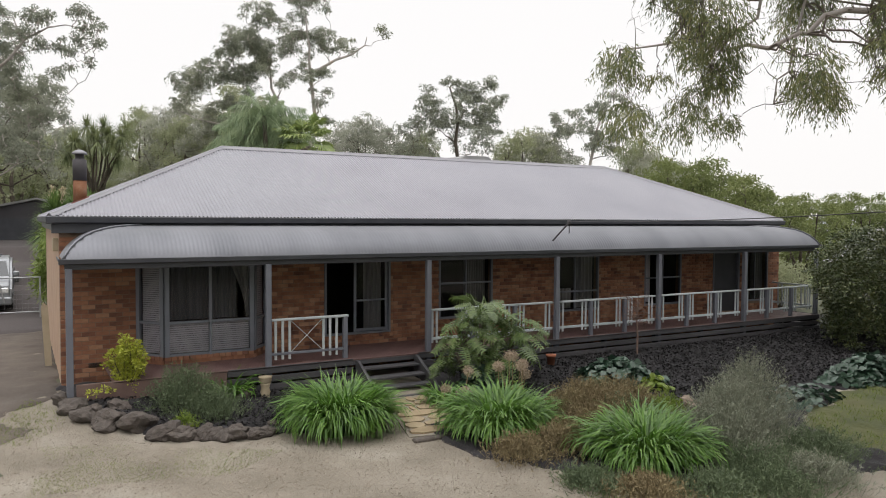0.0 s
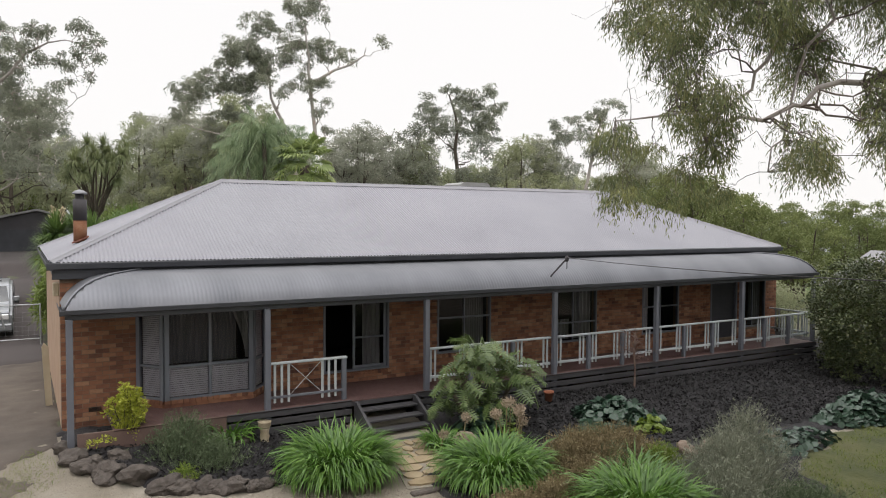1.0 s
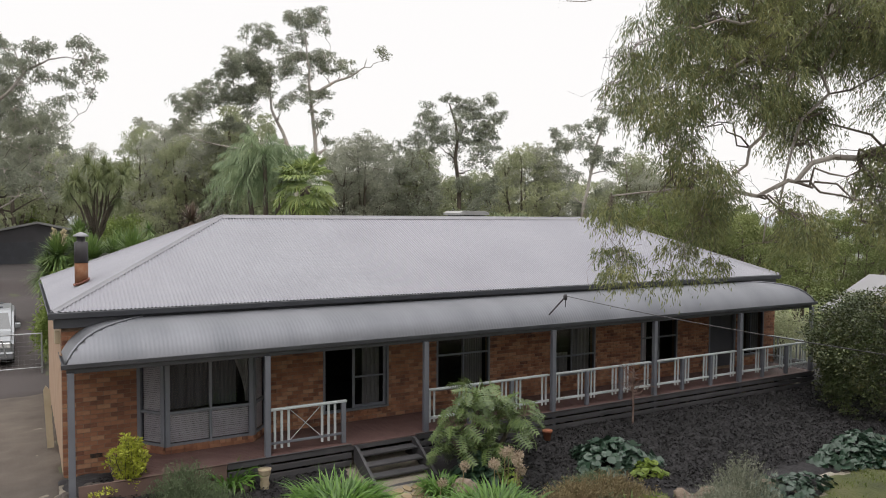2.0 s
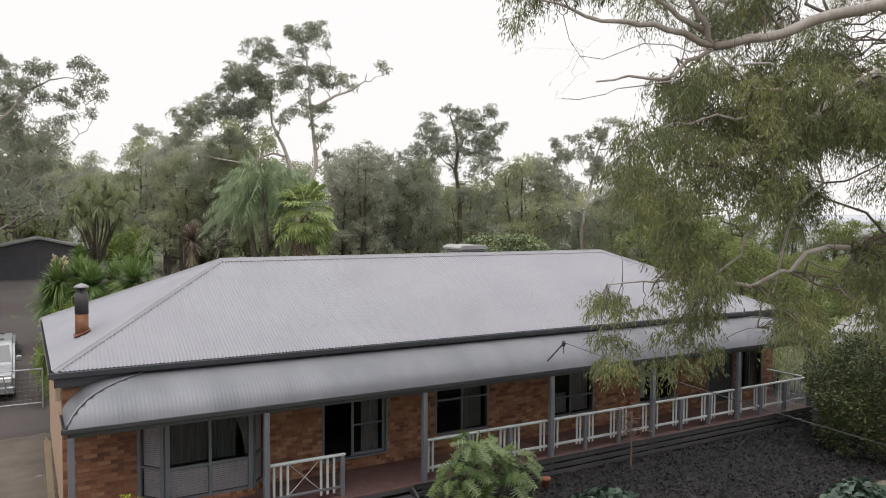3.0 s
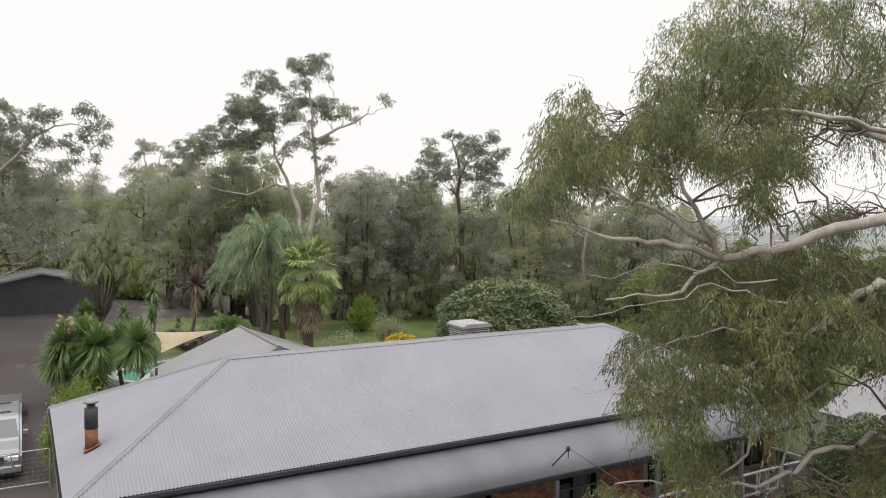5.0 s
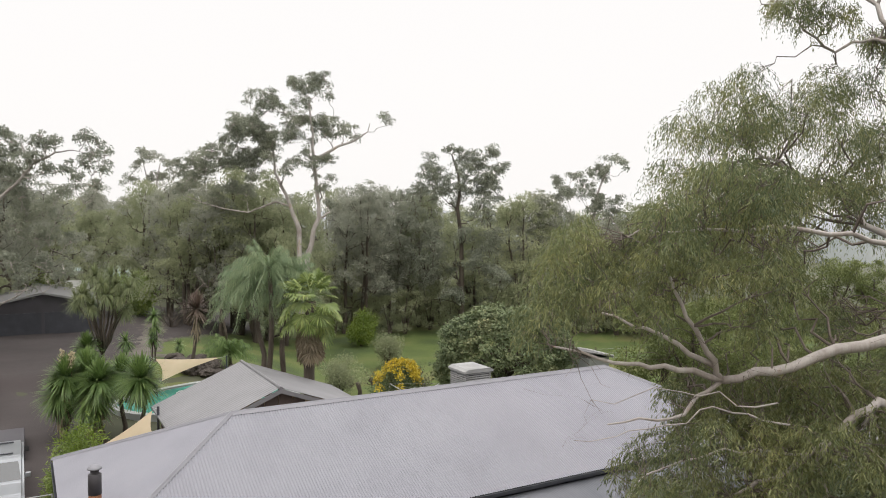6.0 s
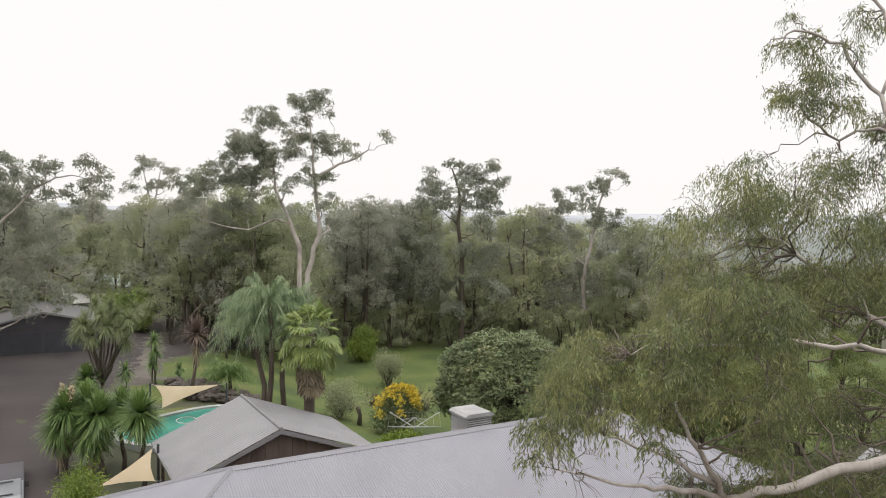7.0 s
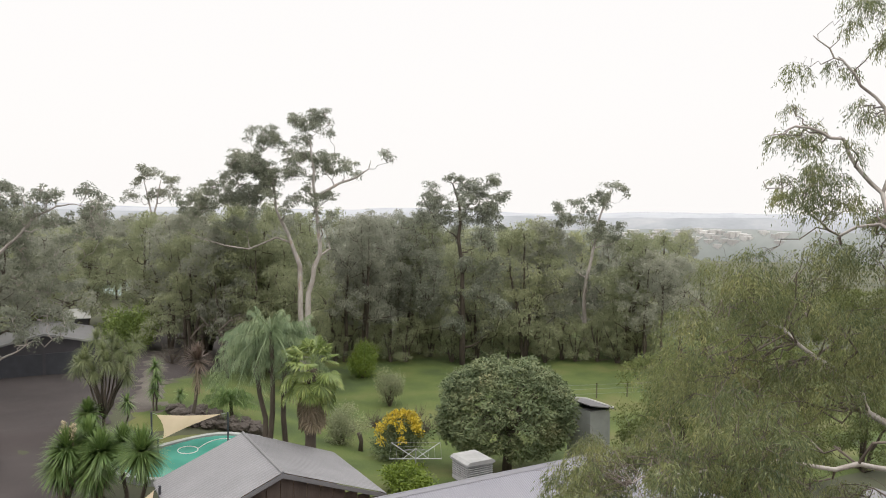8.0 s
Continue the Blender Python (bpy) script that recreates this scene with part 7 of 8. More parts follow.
M_SILVER = mat("silver_leaf", [(0.133, 0.145, 0.0999), (0.208, 0.222, 0.161), (0.299, 0.307, 0.237)], 2, 0.8, 0, 0, 5, 0.2, island=0.6, trans=0.15)
M_DRY = mat("dry_brown_stem", [(0.108, 0.0784, 0.0381), (0.187, 0.146, 0.0763), (0.257, 0.213, 0.109)], 2, 0.9, 0, 0, 5, 0.2, island=0.6)
M_PHILO = mat("lobed_glossy_leaf", [(0.05, 0.085, 0.024), (0.095, 0.142, 0.042), (0.17, 0.22, 0.075)], 2, 0.4, 0, 0, 5, 0.2, island=0.6, trans=0.25)
M_IVY = mat("dark_blue_green_leaf", [(0.0168, 0.0378, 0.0235), (0.0336, 0.0672, 0.042), (0.063, 0.105, 0.0714)], 2, 0.35, 0, 0, 5, 0.2, island=0.6, trans=0.1)
M_HEDGE = mat("hedge_leaf", [(0.0224, 0.0358, 0.0112), (0.0448, 0.065, 0.0202), (0.084, 0.0986, 0.0314), (0.134, 0.112, 0.0392)], 0.9, 0.5, 0, 0, 5, 0.2, island=0.5, trans=0.15)
M_HEAD = mat("dry_flower_head", [(0.231, 0.169, 0.115), (0.323, 0.254, 0.185), (0.385, 0.315, 0.238)], 3, 0.9, 0, 0, 8, 0.2, island=0.5)
M_GRASSB = mat("grass_blade", [(0.08, 0.12, 0.02), (0.14, 0.19, 0.03), (0.22, 0.25, 0.06)], 1.5, 0.7, 0, 0, 5, 0.2, island=0.6, trans=0.2)
M_PEBBLE = mat("gravel_stone", [(0.131, 0.105, 0.0785), (0.235, 0.196, 0.15), (0.34, 0.301, 0.242)], 3, 0.9, 0, 0, 8, 0.2, island=0.9)
M_CHIP = mat("mulch_chip", [(0.00579, 0.00517, 0.00569), (0.0135, 0.012, 0.0128), (0.033, 0.0302, 0.0313)], 3, 0.9, 0, 0, 8, 0.2, island=0.9)


def strap_clump(label, x, y, r, h, n, seed, material=M_STRAP, name="agapanthus", group="agapanthus clumps", width=0.0165, spread=0.52):
    """A fountain of arching strap leaves."""
    rg_ = np.random.default_rng(seed)
    out, inner = [], []
    for i in range(n):
        a = rg_.uniform(0, 6.283)
        r0 = r * spread * math.sqrt(rg_.random())
        lean = rg_.uniform(0.0, 1.15) ** 0.8
        L = h * rg_.uniform(0.9, 1.35)
        c = Vector((r0 * math.cos(a + rg_.normal() * 0.5), r0 * math.sin(a + rg_.normal() * 0.5), 0))
        d = Vector((math.cos(a), math.sin(a), 0))
        side = Vector((-math.sin(a), math.cos(a), 0)) + Vector((0, 0, rg_.normal() * 0.25))
        pts, q_, bend = [c.copy()], c.copy(), rg_.uniform(0.8, 1.9) + 0.9 * lean
        for s in (0.1, 0.3, 0.5, 0.7, 0.9):
            th = 0.1 + 0.5 * lean + bend * s * s * 1.15
            q_ = q_ + (d * math.sin(th) + Vector((0, 0, math.cos(th)))) * L * 0.2
            pts.append(Vector((q_.x, q_.y, max(0.015, q_.z))))
        (out if lean > 0.6 else inner).extend(ribbon(pts, [width * k for k in (0.7, 1.0, 1.0, 0.9, 0.6, 0.08)], side))
    t_ = thing(name, label, "plant", group, at=(x, y, gz(x, y)))
    part("arching_foliage", quads_mesh("arching_foliage", np.array([tuple(v) for v in out]), material), None, t_)
    part("upright_foliage", quads_mesh("upright_foliage", np.array([tuple(v) for v in inner]), material), None, t_)
    return t_


strap_clump("lush green agapanthus clump beside the path", -3.02, -2.5, 0.92, 0.83, 2300, 1)
strap_clump("green agapanthus clump with dry flower stalks", -0.85, -3.95, 0.95, 0.76, 2000, 2)
strap_clump("bright green agapanthus clump at the gravel edge", 0.2, -6.2, 0.95, 0.74, 1900, 3)
strap_clump("green agapanthus clump behind the silver bush", 1.0, -5.2, 0.6, 0.6, 260, 4)
strap_clump("small green strappy plant in the bed", -4.25, -0.15, 0.4, 0.55, 90, 5, width=0.026)
strap_clump("small green strappy plant beside the steps", -0.75, -2.0, 0.45, 0.45, 160, 6)

# dry flower heads on tall stalks
for i, (x, y, z) in enumerate(((-0.05, -3.1, 1.06), (0.18, -2.9, 1.0), (-0.35, -3.2, 0.92), (-0.2, -3.0, 0.85), (0.32, -3.0, 0.88), (0.1, -3.3, 0.9), (0.55, -2.6, 0.72), (0.7, -2.5, 0.72), (-0.6, -2.6, 0.75), (0.2, -3.25, 0.72), (-0.9, -2.3, 0.4))):
    t_ = thing("dry_flower", "dry tan globe flower head on a tall stalk", "flower", "dry flower heads", at=(x, y, gz(x, y)))
    rg_ = np.random.default_rng(i)
    part("stalk", Geo().tube([(0.1 * rg_.normal(), 0.1 * rg_.normal(), 0), (0, 0, z)], 0.009, 5), M_DRY, t_)
    part("head", quads_mesh("head", blob_leaves([(0, 0, z, 0.095, 0.095, 0.085)], 42000, 0.035, 0.014, rg_, 0, 0.2), M_HEAD), None, t_)


def lobed_leaf(c, a, e, stalk, L, rg_):
    """A split philodendron leaf on its stalk."""
    d = Vector((math.cos(a) * math.cos(e), math.sin(a) * math.cos(e), math.sin(e)))
    c = Vector(c)
    k = c + d * stalk
    out = ribbon([c, c.lerp(k, 0.5) + Vector((0, 0, 0.03)), k], [0.012, 0.01, 0.008], d.cross(Vector((0, 0, 1))).normalized())
    ax = (d * 0.9 + Vector((rg_.normal() * 0.25, -0.2, -0.75 - rg_.uniform(-0.3, 0.4)))).normalized()
    side = ax.cross(Vector((rg_.normal() * 0.35, rg_.normal() * 0.35, 1))).normalized()
    up = side.cross(ax)
    n = 8
    for i in range(n):
        s = (i + 0.3) / n
        p = k + ax * L * s * 0.92 - up * 0.12 * L * s * s
        w_ = 0.42 * L * math.sin(math.pi * (0.3 + 0.62 * s)) ** 0.7 * rg_.uniform(0.7, 1.15)
        h = L / n * 0.34
        for sg in (-1, 1):
            root, mid, tip = p + side * sg * 0.03 * L, p + side * sg * w_ * 0.55 + ax * L * 0.05 + up * 0.03 * L, p + side * sg * w_ + ax * L * (0.16 - 0.22 * (1 - s)) - up * w_ * rg_.uniform(0.0, 0.6)
            out += [root - ax * h, mid - ax * h * 0.85, mid + ax * h * 0.85, root + ax * h]
            out += [mid - ax * h * 0.85, tip - ax * h * 0.2, tip + ax * h * 0.2, mid + ax * h * 0.85]
            out += [p - ax * h * 1.5, root - ax * h * 1.5, root + ax * h * 1.5, p + ax * h * 1.5]
    tip = k + ax * L
    out += [k + ax * L * 0.7, tip + side * 0.04 * L - ax * 0.1 * L, tip, tip - side * 0.04 * L - ax * 0.1 * L]
    return out


rg = np.random.default_rng(61)
ph = thing("philodendron", "large split leaved philodendron beside the steps", "plant", at=(0.6, -1.15, gz(0.6, -1.1)))
q = []
for sx, sy, sz, n in ((0, 0, 1.5, 22), (-0.55, -0.1, 0.9, 20), (0.75, -0.1, 1.05, 20), (0.0, -0.45, 0.5, 18), (0.35, 0.1, 1.3, 18), (-0.3, 0, 1.2, 12), (-0.8, -0.2, 0.5, 8), (0.45, -0.35, 0.8, 10), (1.0, 0.0, 0.75, 8)):
    for i in range(n):
        a = i * 2.4 + rg.uniform(-0.4, 0.4)
        e = -0.2 + 1.25 * (i / n) + rg.normal() * 0.12
        q += lobed_leaf((sx, sy, sz), a, e, rg.uniform(0.15, 0.5), rg.uniform(0.3, 0.52), rg)
part("leaves", quads_mesh("leaves", np.array([tuple(v) for v in q]), M_PHILO), None, ph)
w_ = Geo()
for sx, sy, sz in ((0, 0, 1.3), (-0.65, -0.1, 0.75), (0.75, -0.1, 0.85), (-0.35, 0.1, 1.15)):
    w_.tube([(sx * 0.2, sy * 0.2, -0.1), (sx * 0.7, sy, sz * 0.5), (sx, sy, sz)], [0.06, 0.05, 0.045], 8)
part("stem_mass", w_, M_DBARK, ph, smooth=True)

# yellow-green conical shrub
b = (-6.0, 0.05, gz(-6, 0))
yg = thing("golden_shrub", "small yellow green conical shrub among rocks", "shrub", at=b)
rg = np.random.default_rng(62)
gc, gr, gstem = [], [], Geo()
for i in range(34):
    a, out = i * 2.39996, rg.uniform(0.05, 0.34)
    h = 1.18 * (1 - out * 1.1) * rg.uniform(0.75, 1.08)
    tip = Vector((out * math.cos(a), out * math.sin(a), h))
    gstem.tube(branch_path((0, 0, 0), tip, 0, rg, 3, 0.04), [0.012, 0.009, 0.006, 0.003], 4, False)
    for k in (0.35, 0.5, 0.65, 0.8, 0.92, 1.0):
        gc.append(tip * k + Vector(rg.normal(size=3)) * 0.03)
        gr.append(rg.uniform(0.035, 0.075))
for k in (0.3, 0.42, 0.55, 0.62):
    gc.append((-k, -k * 0.8, 0.2 + 0.1 * rg.random()))
    gr.append(0.07)
part("foliage", quads_mesh("foliage", clump_leaves(gc, gr, 26, 0.055, 0.026, rg, -0.2, 1.0), M_YG), None, yg)
tagged(part("twig_mass", gstem, M_DBARK, yg), kind="stuff")
part("stem", Geo().tube([(0, 0, -0.1), (0, 0, 1.0)], [0.025, 0.008], 6), M_DBARK, yg)


def herb(label, x, y, rx, rz, n, seed, material, name="herb_bush", L=0.32, width=0.008, up=1.0, base_dead=None):
    """A bush of thin upright stems set with small leaves."""
    rg_ = np.random.default_rng(seed)
    t_ = thing(name, label, "shrub", at=(x, y, gz(x, y)))
    p = np.stack([rg_.normal(size=n) * rx * 0.5, rg_.normal(size=n) * rx * 0.5, np.zeros(n)], axis=1)
    h_ = rz * np.exp(-(p[:, 0] ** 2 + p[:, 1] ** 2) / (1.6 * rx * rx)) * rg_.uniform(0.3, 1.2, n)
    p[:, 2] = np.maximum(0.0, h_ - L * 0.8)
    ax = np.stack([p[:, 0] / rx * 0.5, p[:, 1] / rx * 0.5, np.full(n, up)], axis=1) + rg_.normal(size=(n, 3)) * 0.28
    stems = leaf_quads(p, ax, L * rg_.uniform(0.7, 1.3, n), np.full(n, width), rg_)
    tips = p + unit(ax) * L * rg_.uniform(0.2, 1.0, (n, 1))
    lv = leaf_quads(np.repeat(tips, 3, axis=0), np.repeat(ax, 3, axis=0) * 0.5 + rg_.normal(size=(3 * n, 3)) * 0.7, rg_.uniform(0.04, 0.08, 3 * n), np.full(3 * n, 0.014), rg_)
    tagged(part("stem_mass", quads_mesh("stem_mass", stems, base_dead or material), None, t_), kind="stuff")
    part("foliage", quads_mesh("foliage", lv, material), None, t_)
    return t_


herb("dull green lavender like bush in the bed", -5.15, -0.6, 0.55, 0.72, 1300, 71, M_GREY)
herb("dull green lavender like bush beside the rocks", -4.75, -1.1, 0.4, 0.5, 700, 72, M_GREY)
herb("small light green seedling among rocks", -5.35, -1.55, 0.16, 0.26, 220, 73, M_BRIGHT, L=0.16)
herb("dry brown herb bush between agapanthus", 0.65, -4.4, 0.75, 0.72, 3200, 74, M_DRY)
herb("dry brown herb bush with straw stems", 0.2, -5.1, 0.6, 0.5, 1800, 75, M_DRY)
herb("dry brown herb bush beside the mulch", 1.7, -4.1, 0.65, 0.6, 2000, 76, M_DRY)
herb("olive herb bush beside the mulch", 1.6, -3.6, 0.5, 0.5, 1400, 77, M_GREY)
herb("silver grey bush with feathery leaves", 2.0, -6.2, 0.65, 0.95, 2400, 78, M_SILVER, L=0.34, width=0.007)
herb("silver grey bush with upright sprays", 2.9, -5.9, 0.6, 1.15, 1700, 79, M_SILVER, L=0.4, width=0.007)
herb("silver grey bush low to the ground", 1.4, -6.7, 0.5, 0.7, 1300, 80, M_SILVER)
herb("dull green bush under the silver bush", 1.2, -7.2, 0.7, 0.32, 1500, 81, M_GREY)
herb("dull green bush at the lawn edge", 2.6, -7.2, 0.6, 0.35, 1100, 82, M_GREY)
for i, (x_, y_, r_, h_, m_) in enumerate(((-1.15, -6.6, 0.35, 0.22, M_GREY), (-0.75, -7.2, 0.4, 0.26, M_DRY), (0.0, -7.6, 0.5, 0.3, M_GREY), (0.8, -7.9, 0.45, 0.28, M_GREY), (-1.3, -5.2, 0.4, 0.35, M_DRY), (-0.6, -5.3, 0.45, 0.45, M_DRY), (1.6, -7.9, 0.5, 0.34, M_SILVER), (1.1, -4.6, 0.5, 0.5, M_GREY))):
    herb("low straggling herb along the bed edge", x_, y_, r_, h_, 900, 300 + i, m_, L=0.2)
herb("bright green young shoots beside the bed", 1.9, -5.0, 0.35, 0.5, 700, 83, M_BRIGHT, L=0.2)


def ground_cover(label, x, y, rx, ry, h_, n, seed, material, leaf=0.13):
    """Broad leaves facing the sky over a low mound."""
    rg_ = np.random.default_rng(seed)
    t_ = thing("ground_cover", label, "plant", "leafy ground cover", at=(x, y, gz(x, y)))
    r = np.sqrt(rg_.random(n))
    a = rg_.uniform(0, 6.283, n)
    k = 1 + 0.25 * np.sin(3 * a + seed)
    px_, py_ = r * np.cos(a) * rx * k, r * np.sin(a) * ry * k
    pz_ = h_ * (1 - r ** 2) * rg_.uniform(0.5, 1.1, n) + 0.04
    c = np.stack([px_, py_, pz_], axis=1)
    nrm = unit(np.stack([px_ / rx * 0.6, py_ / ry * 0.6, np.full(n, 1.0)], axis=1) + rg_.normal(size=(n, 3)) * 0.35)
    u = unit(np.cross(nrm, rg_.normal(size=(n, 3))))
    v = np.cross(nrm, u)
    s = (leaf * rg_.uniform(0.6, 1.25, n)).reshape(-1, 1)
    ring = []
    for j in range(6):
        q_ = 2 * math.pi * j / 6
        rr = 0.5 if j else 0.62
        ring.append(c + (u * math.cos(q_) + v * math.sin(q_)) * s * rr - nrm * s * (0.1 if j % 2 else 0.0))
    part("leaves", quads_mesh("leaves", np.stack(ring, axis=1).reshape(-1, 3), material, 6), None, t_)
    return t_


ground_cover("dark blue green broad leaved ground cover on mulch", 3.35, -2.2, 1.0, 0.9, 0.5, 620, 91, M_IVY, 0.17)
ground_cover("yellow green broad leaved ground cover on mulch", 3.5, -3.1, 0.4, 0.35, 0.3, 120, 92, M_BRIGHT, 0.13)
ground_cover("dark blue green broad leaved ground cover near hedge", 8.6, -4.6, 1.3, 0.9, 0.55, 620, 93, M_IVY, 0.18)
ground_cover("dark broad leaved plant under the philodendron", 0.3, -1.6, 0.5, 0.5, 0.5, 160, 94, M_IVY, 0.2)
ground_cover("bright green low plant near dry flowers", 0.75, -2.1, 0.3, 0.3, 0.3, 90, 95, M_BRIGHT, 0.1)
ground_cover("dark low plants behind the silver bush", 5.3, -5.1, 1.1, 0.5, 0.3, 260, 96, M_IVY, 0.14)

# leafless sapling
rg = np.random.default_rng(101)
sp = thing("sapling", "slender leafless sapling with reddish twigs", "tree", at=(5.68, -0.45, gz(5.68, -0.45)))
w_ = Geo()
w_.tube([(0, 0, -0.1), (0.02, 0, 0.5), (-0.02, 0.02, 1.0), (0.05, 0, 1.35)], [0.028, 0.024, 0.02, 0.012], 7)
for i in range(46):
    s = Vector((0, 0, rg.uniform(0.75, 1.3)))
    e = s + Vector((rg.normal() * 0.38, rg.normal() * 0.38, rg.uniform(-0.25, 0.5)))
    w_.tube(branch_path(s, e, 0.08, rg, 4, 0.06), [0.008, 0.007, 0.006, 0.005, 0.003], 4, False)
part("twig_mass", w_, mat("reddish_twig", [(0.108, 0.0615, 0.0462), (0.185, 0.123, 0.1), (0.231, 0.169, 0.138)], 3, 0.8), sp)

# hedge bush beyond the verandah
rg = np.random.default_rng(111)
hc, hr_ = [], []
for i in range(330):
    a, e = i * 2.39996, math.asin(-0.75 + 1.74 * i / 330)
    k = 1 + 0.34 * noise.noise((1.6 * math.cos(a) * math.cos(e), 1.6 * math.sin(a) * math.cos(e), 1.9 * math.sin(e) + 4.0)) - 0.2 * rg.random() ** 2
    hc.append((1.85 * k * math.cos(a) * math.cos(e), 1.85 * k * math.sin(a) * math.cos(e), 1.5 + 1.85 * k * math.sin(e)))
    hr_.append(rg.uniform(0.17, 0.33))
hg = thing("hedge_bush", "large dense dark hedge bush beside the verandah", "shrub", at=(12.9, -2.6, gz(12.9, -2.6)))
part("foliage", quads_mesh("foliage", clump_leaves(hc, hr_, 120, 0.085, 0.042, rg, 0.1, 0.9, 0.6, 0.75), M_HEDGE), None, hg)
part("trunk", Geo().tube([(0, 0, -0.2), (0.1, 0, 1.5), (0, 0, 2.6)], [0.14, 0.1, 0.04], 8), M_DBARK, hg)
for dx, dy, s in ((2.6, -1.2, 0.9), (2.4, 1.6, 0.8)):
    h2 = copy_thing(hg, pose(12.9 + dx, -2.6 + dy, gz(12.9, -2.6), 0, 0, 77 * dx) @ Matrix.Scale(s, 4))
    tagged(h2, "dark hedge bush in the row beyond the verandah")

# bird bath
bb = thing("bird_bath", "cream cast stone pedestal in the garden bed", "pedestal")
part("pedestal", Geo().lathe([(0.12, 0.06), (0.12, 0.13), (0.085, 0.16), (0.075, 0.2), (0.095, 0.26), (0.075, 0.33), (0.09, 0.4), (0.1, 0.43)], -3.68, -0.4, 18), M_CREAM, bb, smooth=True)
part("bowl", Geo().lathe([(0.09, 0.42), (0.115, 0.46), (0.12, 0.53), (0.13, 0.55), (0.1, 0.55), (0.09, 0.5), (0.02, 0.49)], -3.68, -0.4, 18), M_CREAM, bb, smooth=True)

# rocks round the bed
random.seed(5)
for x, y, s, sx in ((-7.0, 0.1, 0.2, 1), (-6.9, -0.35, 0.22, 1.2), (-6.6, -0.6, 0.18, 1), (-6.75, -0.75, 0.2, 1), (-6.45, -1.05, 0.24, 1.2), (-6.0, -1.3, 0.27, 1.2), (-5.7, -1.75, 0.24, 1), (-5.45, -1.9, 0.2, 1.2), (-5.1, -2.0, 0.19, 1.2), (-4.85, -2.2, 0.16, 1),
                (-4.65, -2.15, 0.2, 1.2), (-4.4, -2.3, 0.16, 1), (-4.2, -2.25, 0.14, 1.2), (-6.2, -0.5, 0.2, 1), (-6.5, 0.25, 0.22, 1.2), (-6.25, -0.95, 0.15, 1), (-4.1, -0.3, 0.2, 1), (-3.95, -1.9, 0.13, 1), (-5.3, -1.6, 0.14, 1)):
    rock(x, y, s, sx=sx)
M_BROWNROCK = mat("brown_rock", [(0.123, 0.0923, 0.0692), (0.192, 0.146, 0.112), (0.254, 0.2, 0.154)], 3, 0.9, 0, 0.6, 18, 0.6)
for x, y, s in ((-0.35, -2.35, 0.32), (2.6, -4.4, 0.2), (3.1, -4.5, 0.24), (3.6, -4.6, 0.26), (2.0, -4.35, 0.16), (4.3, -4.7, 0.2), (5.0, -4.8, 0.22)):
    o = rock(x, y, s, "brown rounded garden boulder")
    o.data = o.data.copy()
    o.data.materials[0] = M_BROWNROCK

# flagstone path
random.seed(12)
path = thing("flagstone_path", "tan crazy paved flagstone path to the steps", "path", kind="structure")
part("path_bed", Geo().prism([(-1.62, -1.2), (-0.45, -1.2), (-1.25, -3.72), (-2.28, -3.55)], (0, 0, -0.05), (1, 0, 0), (0, 1, 0), (0, 0, 0.075)), M_GRAVEL, path)
for r_ in range(7):
    y = -1.4 - r_ * 0.33
    xa, xb = -1.66 - r_ * 0.085, -0.52 - r_ * 0.105
    cuts = [0] + sorted(random.uniform(0.2, 0.8) for _ in range(random.choice((1, 2, 2)))) + [1]
    for a, b_ in zip(cuts, cuts[1:]):
        if b_ - a < 0.12:
            continue
        x0_, x1_ = xa + (xb - xa) * a + 0.02, xa + (xb - xa) * b_ - 0.02
        cx2, cy2 = (x0_ + x1_) / 2, y
        rx2, ry2 = (x1_ - x0_) / 2, 0.15
        poly = []
        for k in range(8):
            an = k * math.pi / 4 + 0.35 + random.uniform(-0.15, 0.15)
            f_ = 1.15 / max(abs(math.cos(an)), abs(math.sin(an)), 0.82)
            poly.append((cx2 + rx2 * math.cos(an) * min(1.1, f_), cy2 + ry2 * math.sin(an) * min(1.1, f_)))
        part("flagstone", Geo().prism(poly, (0, 0, 0.01), (1, 0, 0), (0, 1, 0), (0, 0, 0.035 + random.uniform(0, 0.012))), M_SANDSTONE, path)
part("path_edge", Geo().box(-2.32, -1.2, -3.84, -3.7, -0.05, 0.055, 0.02), M_ROCK, path)

# loose stones on the gravel, chips on the mulch, grass and moss tufts
rg = np.random.default_rng(131)


def scatter(name, label, category, poly, n, size, flat, material, dz=0.0):
    xs_, ys_ = [p[0] for p in poly], [p[1] for p in poly]
    out = []
    while len(out) < n:
        x, y = rg.uniform(min(xs_), max(xs_)), rg.uniform(min(ys_), max(ys_))
        if inside(poly, x, y):
            out.append((x, y, gz(x, y) + dz))
    p = np.array(out)
    s = size * rg.uniform(0.5, 1.5, (n, 1))
    u = unit(rg.normal(size=(n, 3)) * np.array([1, 1, flat]))
    v = unit(np.cross(u, rg.normal(size=(n, 3)) * np.array([flat, flat, 1])))
    vs_ = np.stack([p + u * s, p + v * s * 0.6 + np.array([0, 0, 1]) * s * 0.4, p - u * s, p - v * s * 0.6 + np.array([0, 0, 1]) * s * 0.25], axis=1).reshape(-1, 3)
    return tagged(new(name, quads_mesh(name, vs_, material)), label, category, kind="stuff")


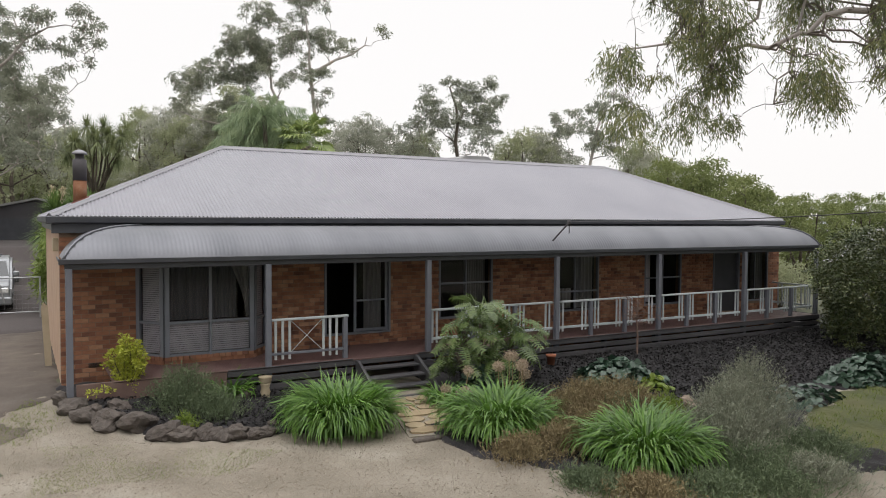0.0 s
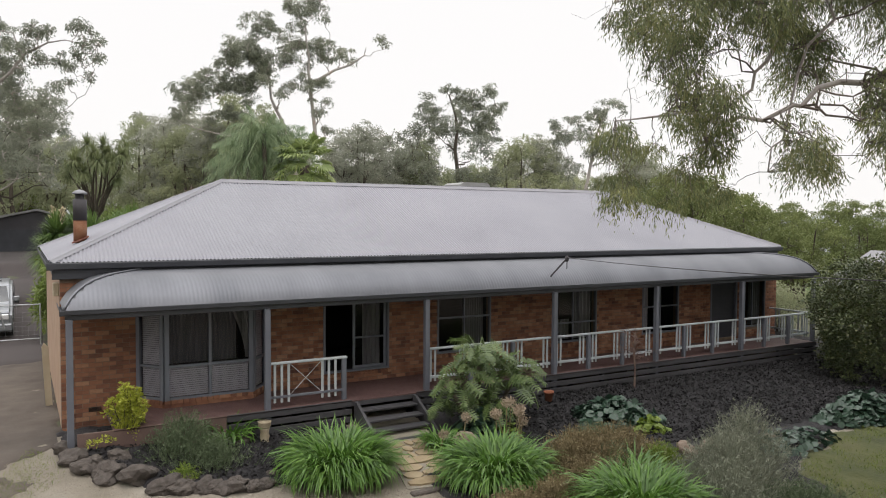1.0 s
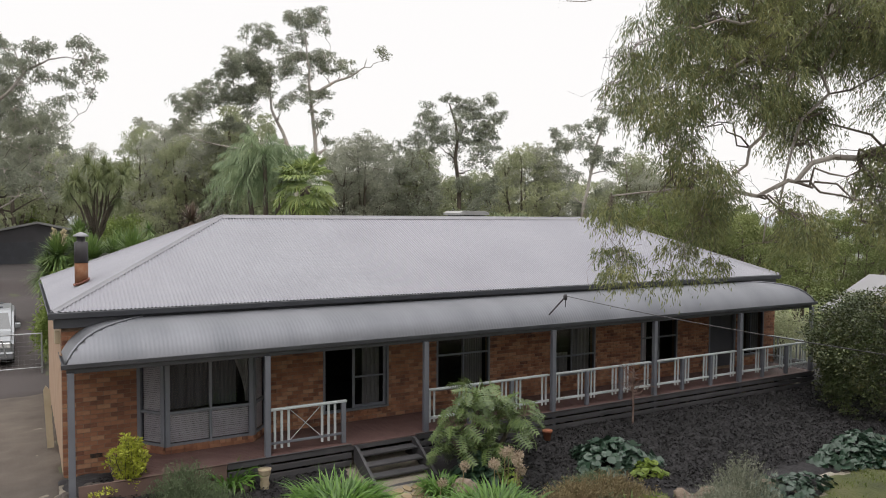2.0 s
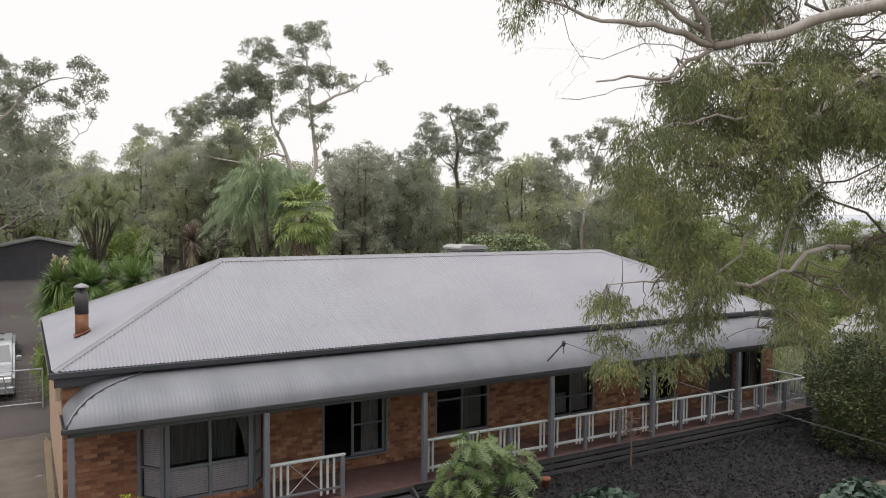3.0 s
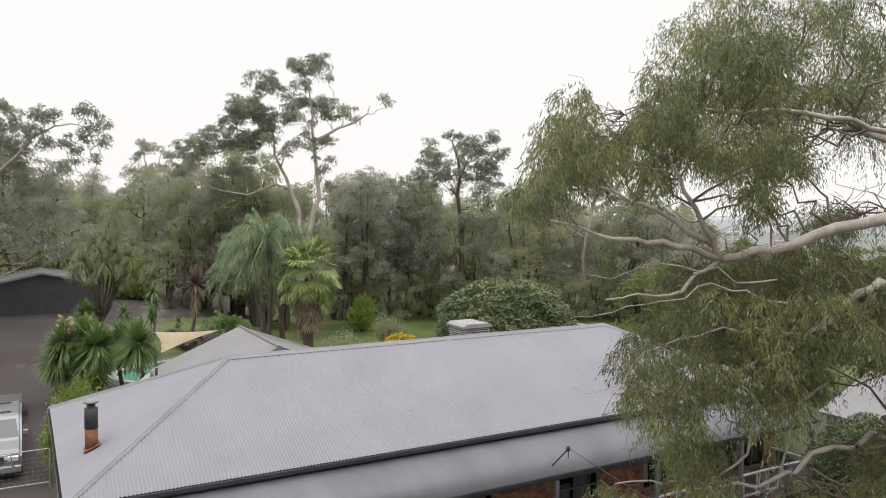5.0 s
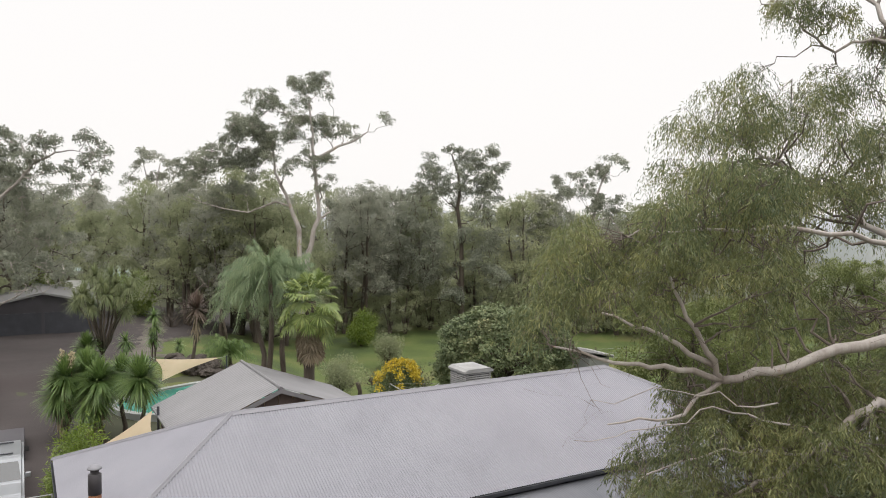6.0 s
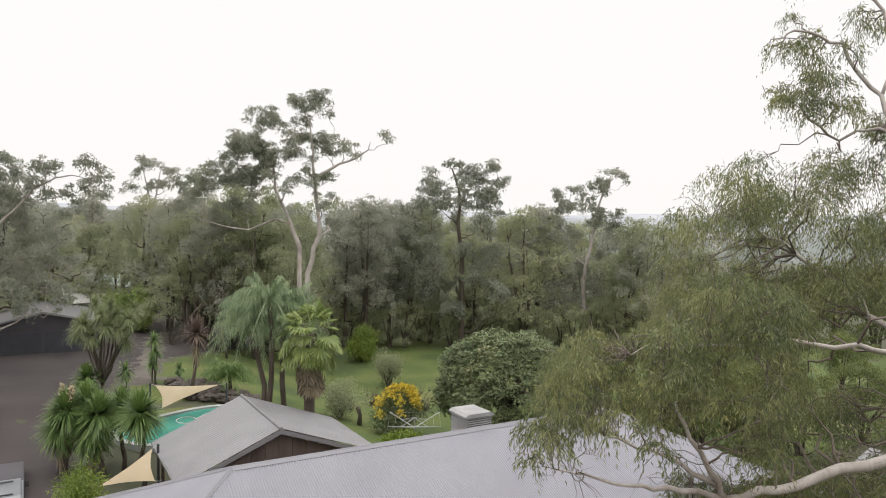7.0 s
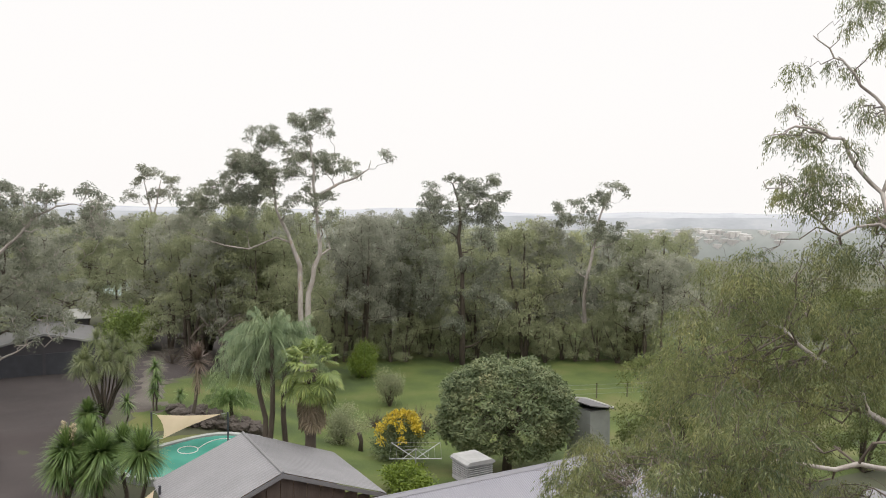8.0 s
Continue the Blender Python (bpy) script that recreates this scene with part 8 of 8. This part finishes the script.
scatter("gravel_stones", "loose pale gravel stones over the forecourt", "gravel", [(-9, -8.5), (-0.6, -8.5), (-1.2, -5.6), (-2.0, -3.6), (-4.0, -2.6), (-5.5, -2.4), (-7.2, -0.6), (-9, 1)], 60000, 0.009, 0.3, M_PEBBLE, 0.015)
scatter("mulch_chips", "dark wood chips over the mulch bed", "mulch", [(0.2, 0.1), (0.6, -3.0), (4, -4.2), (9, -4.2), (16, -3), (13.6, 0.1)], 27000, 0.032, 0.35, M_CHIP, 0.075)
scatter("soil_chips", "dark bark chips over the garden bed", "mulch", [(-6.9, 0.2), (-6.3, -0.9), (-5.2, -1.9), (-3.0, -2.2), (-2.0, -0.3), (-4, 1.2), (-6.2, 1.2)], 5000, 0.03, 0.35, M_CHIP, 0.08)


def grass(name, label, poly, n, h_, seed, material=M_GRASSB, dz=0.01):
    rg_ = np.random.default_rng(seed)
    xs_, ys_ = [p[0] for p in poly], [p[1] for p in poly]
    out = []
    while len(out) < n:
        x, y = rg_.uniform(min(xs_), max(xs_)), rg_.uniform(min(ys_), max(ys_))
        if inside(poly, x, y) and noise.noise((x * 1.1, y * 1.1, seed)) > -0.1 + rg_.uniform(-0.3, 0.3):
            out.append((x, y, gz(x, y) + dz))
    p = np.array(out)
    ax = rg_.normal(size=(n, 3)) * 0.5 + np.array([0, 0, 0.9])
    return tagged(new(name, quads_mesh(name, leaf_quads(p, ax, h_ * rg_.uniform(0.5, 1.4, n), np.full(n, h_ * 0.12), rg_), material)), label, "grass", kind="stuff")


grass("front_grass", "patchy green grass beside the garden", [(2.6, -8.4), (9, -9.3), (15, -8), (15, -4), (9, -4.6), (4.2, -6)], 16000, 0.08, 3)
grass("moss_tufts", "low moss and weeds on the gravel", [(-7.3, -1.6), (-6.3, -1.9), (-5.2, -2.6), (-4.2, -3.2), (-5.2, -3.9), (-6.6, -3.5), (-7.6, -3.6)], 8000, 0.026, 4)
grass("edge_weeds", "low weeds along the garden edge", [(-1.6, -7.6), (-0.2, -8.2), (1.4, -7.9), (0.6, -6.8), (-0.9, -6.9), (-1.0, -5.4), (-1.4, -5.6)], 2600, 0.06, 5)
grass("driveway_weeds", "low weeds along the driveway edge", [(-7.5, 0.5), (-8.2, -1.2), (-7.3, -1.8), (-6.9, -0.6)], 1600, 0.045, 6)

# small pot by the post, vent in the brickwork
pot = thing("terracotta_pot", "small terracotta pot standing on the mulch", "pot", at=(2.87, -0.6, gz(2.87, -0.6) + 0.06))
M_TERRA = mat("terracotta", [(0.2, 0.066, 0.034), (0.29, 0.105, 0.055), (0.34, 0.15, 0.09)], 5, 0.9, 0, 0.2, 40, 0.4)
part("pot_body", Geo().lathe([(0.075, 0.0), (0.1, 0.2), (0.118, 0.2), (0.12, 0.25), (0.1, 0.25), (0.09, 0.18), (0.01, 0.18)], 0, 0, 16), M_TERRA, pot, smooth=True)
vent = new("wall_vent")
vent.parent = house
# solid near-black bars stand in for the shade inside the slots
for k in range(4):
    part("slot", Geo().box(-6.52, -6.3, WF - 0.024, WF - 0.005, 0.645 + k * 0.02, 0.655 + k * 0.02), M_DARK, vent)
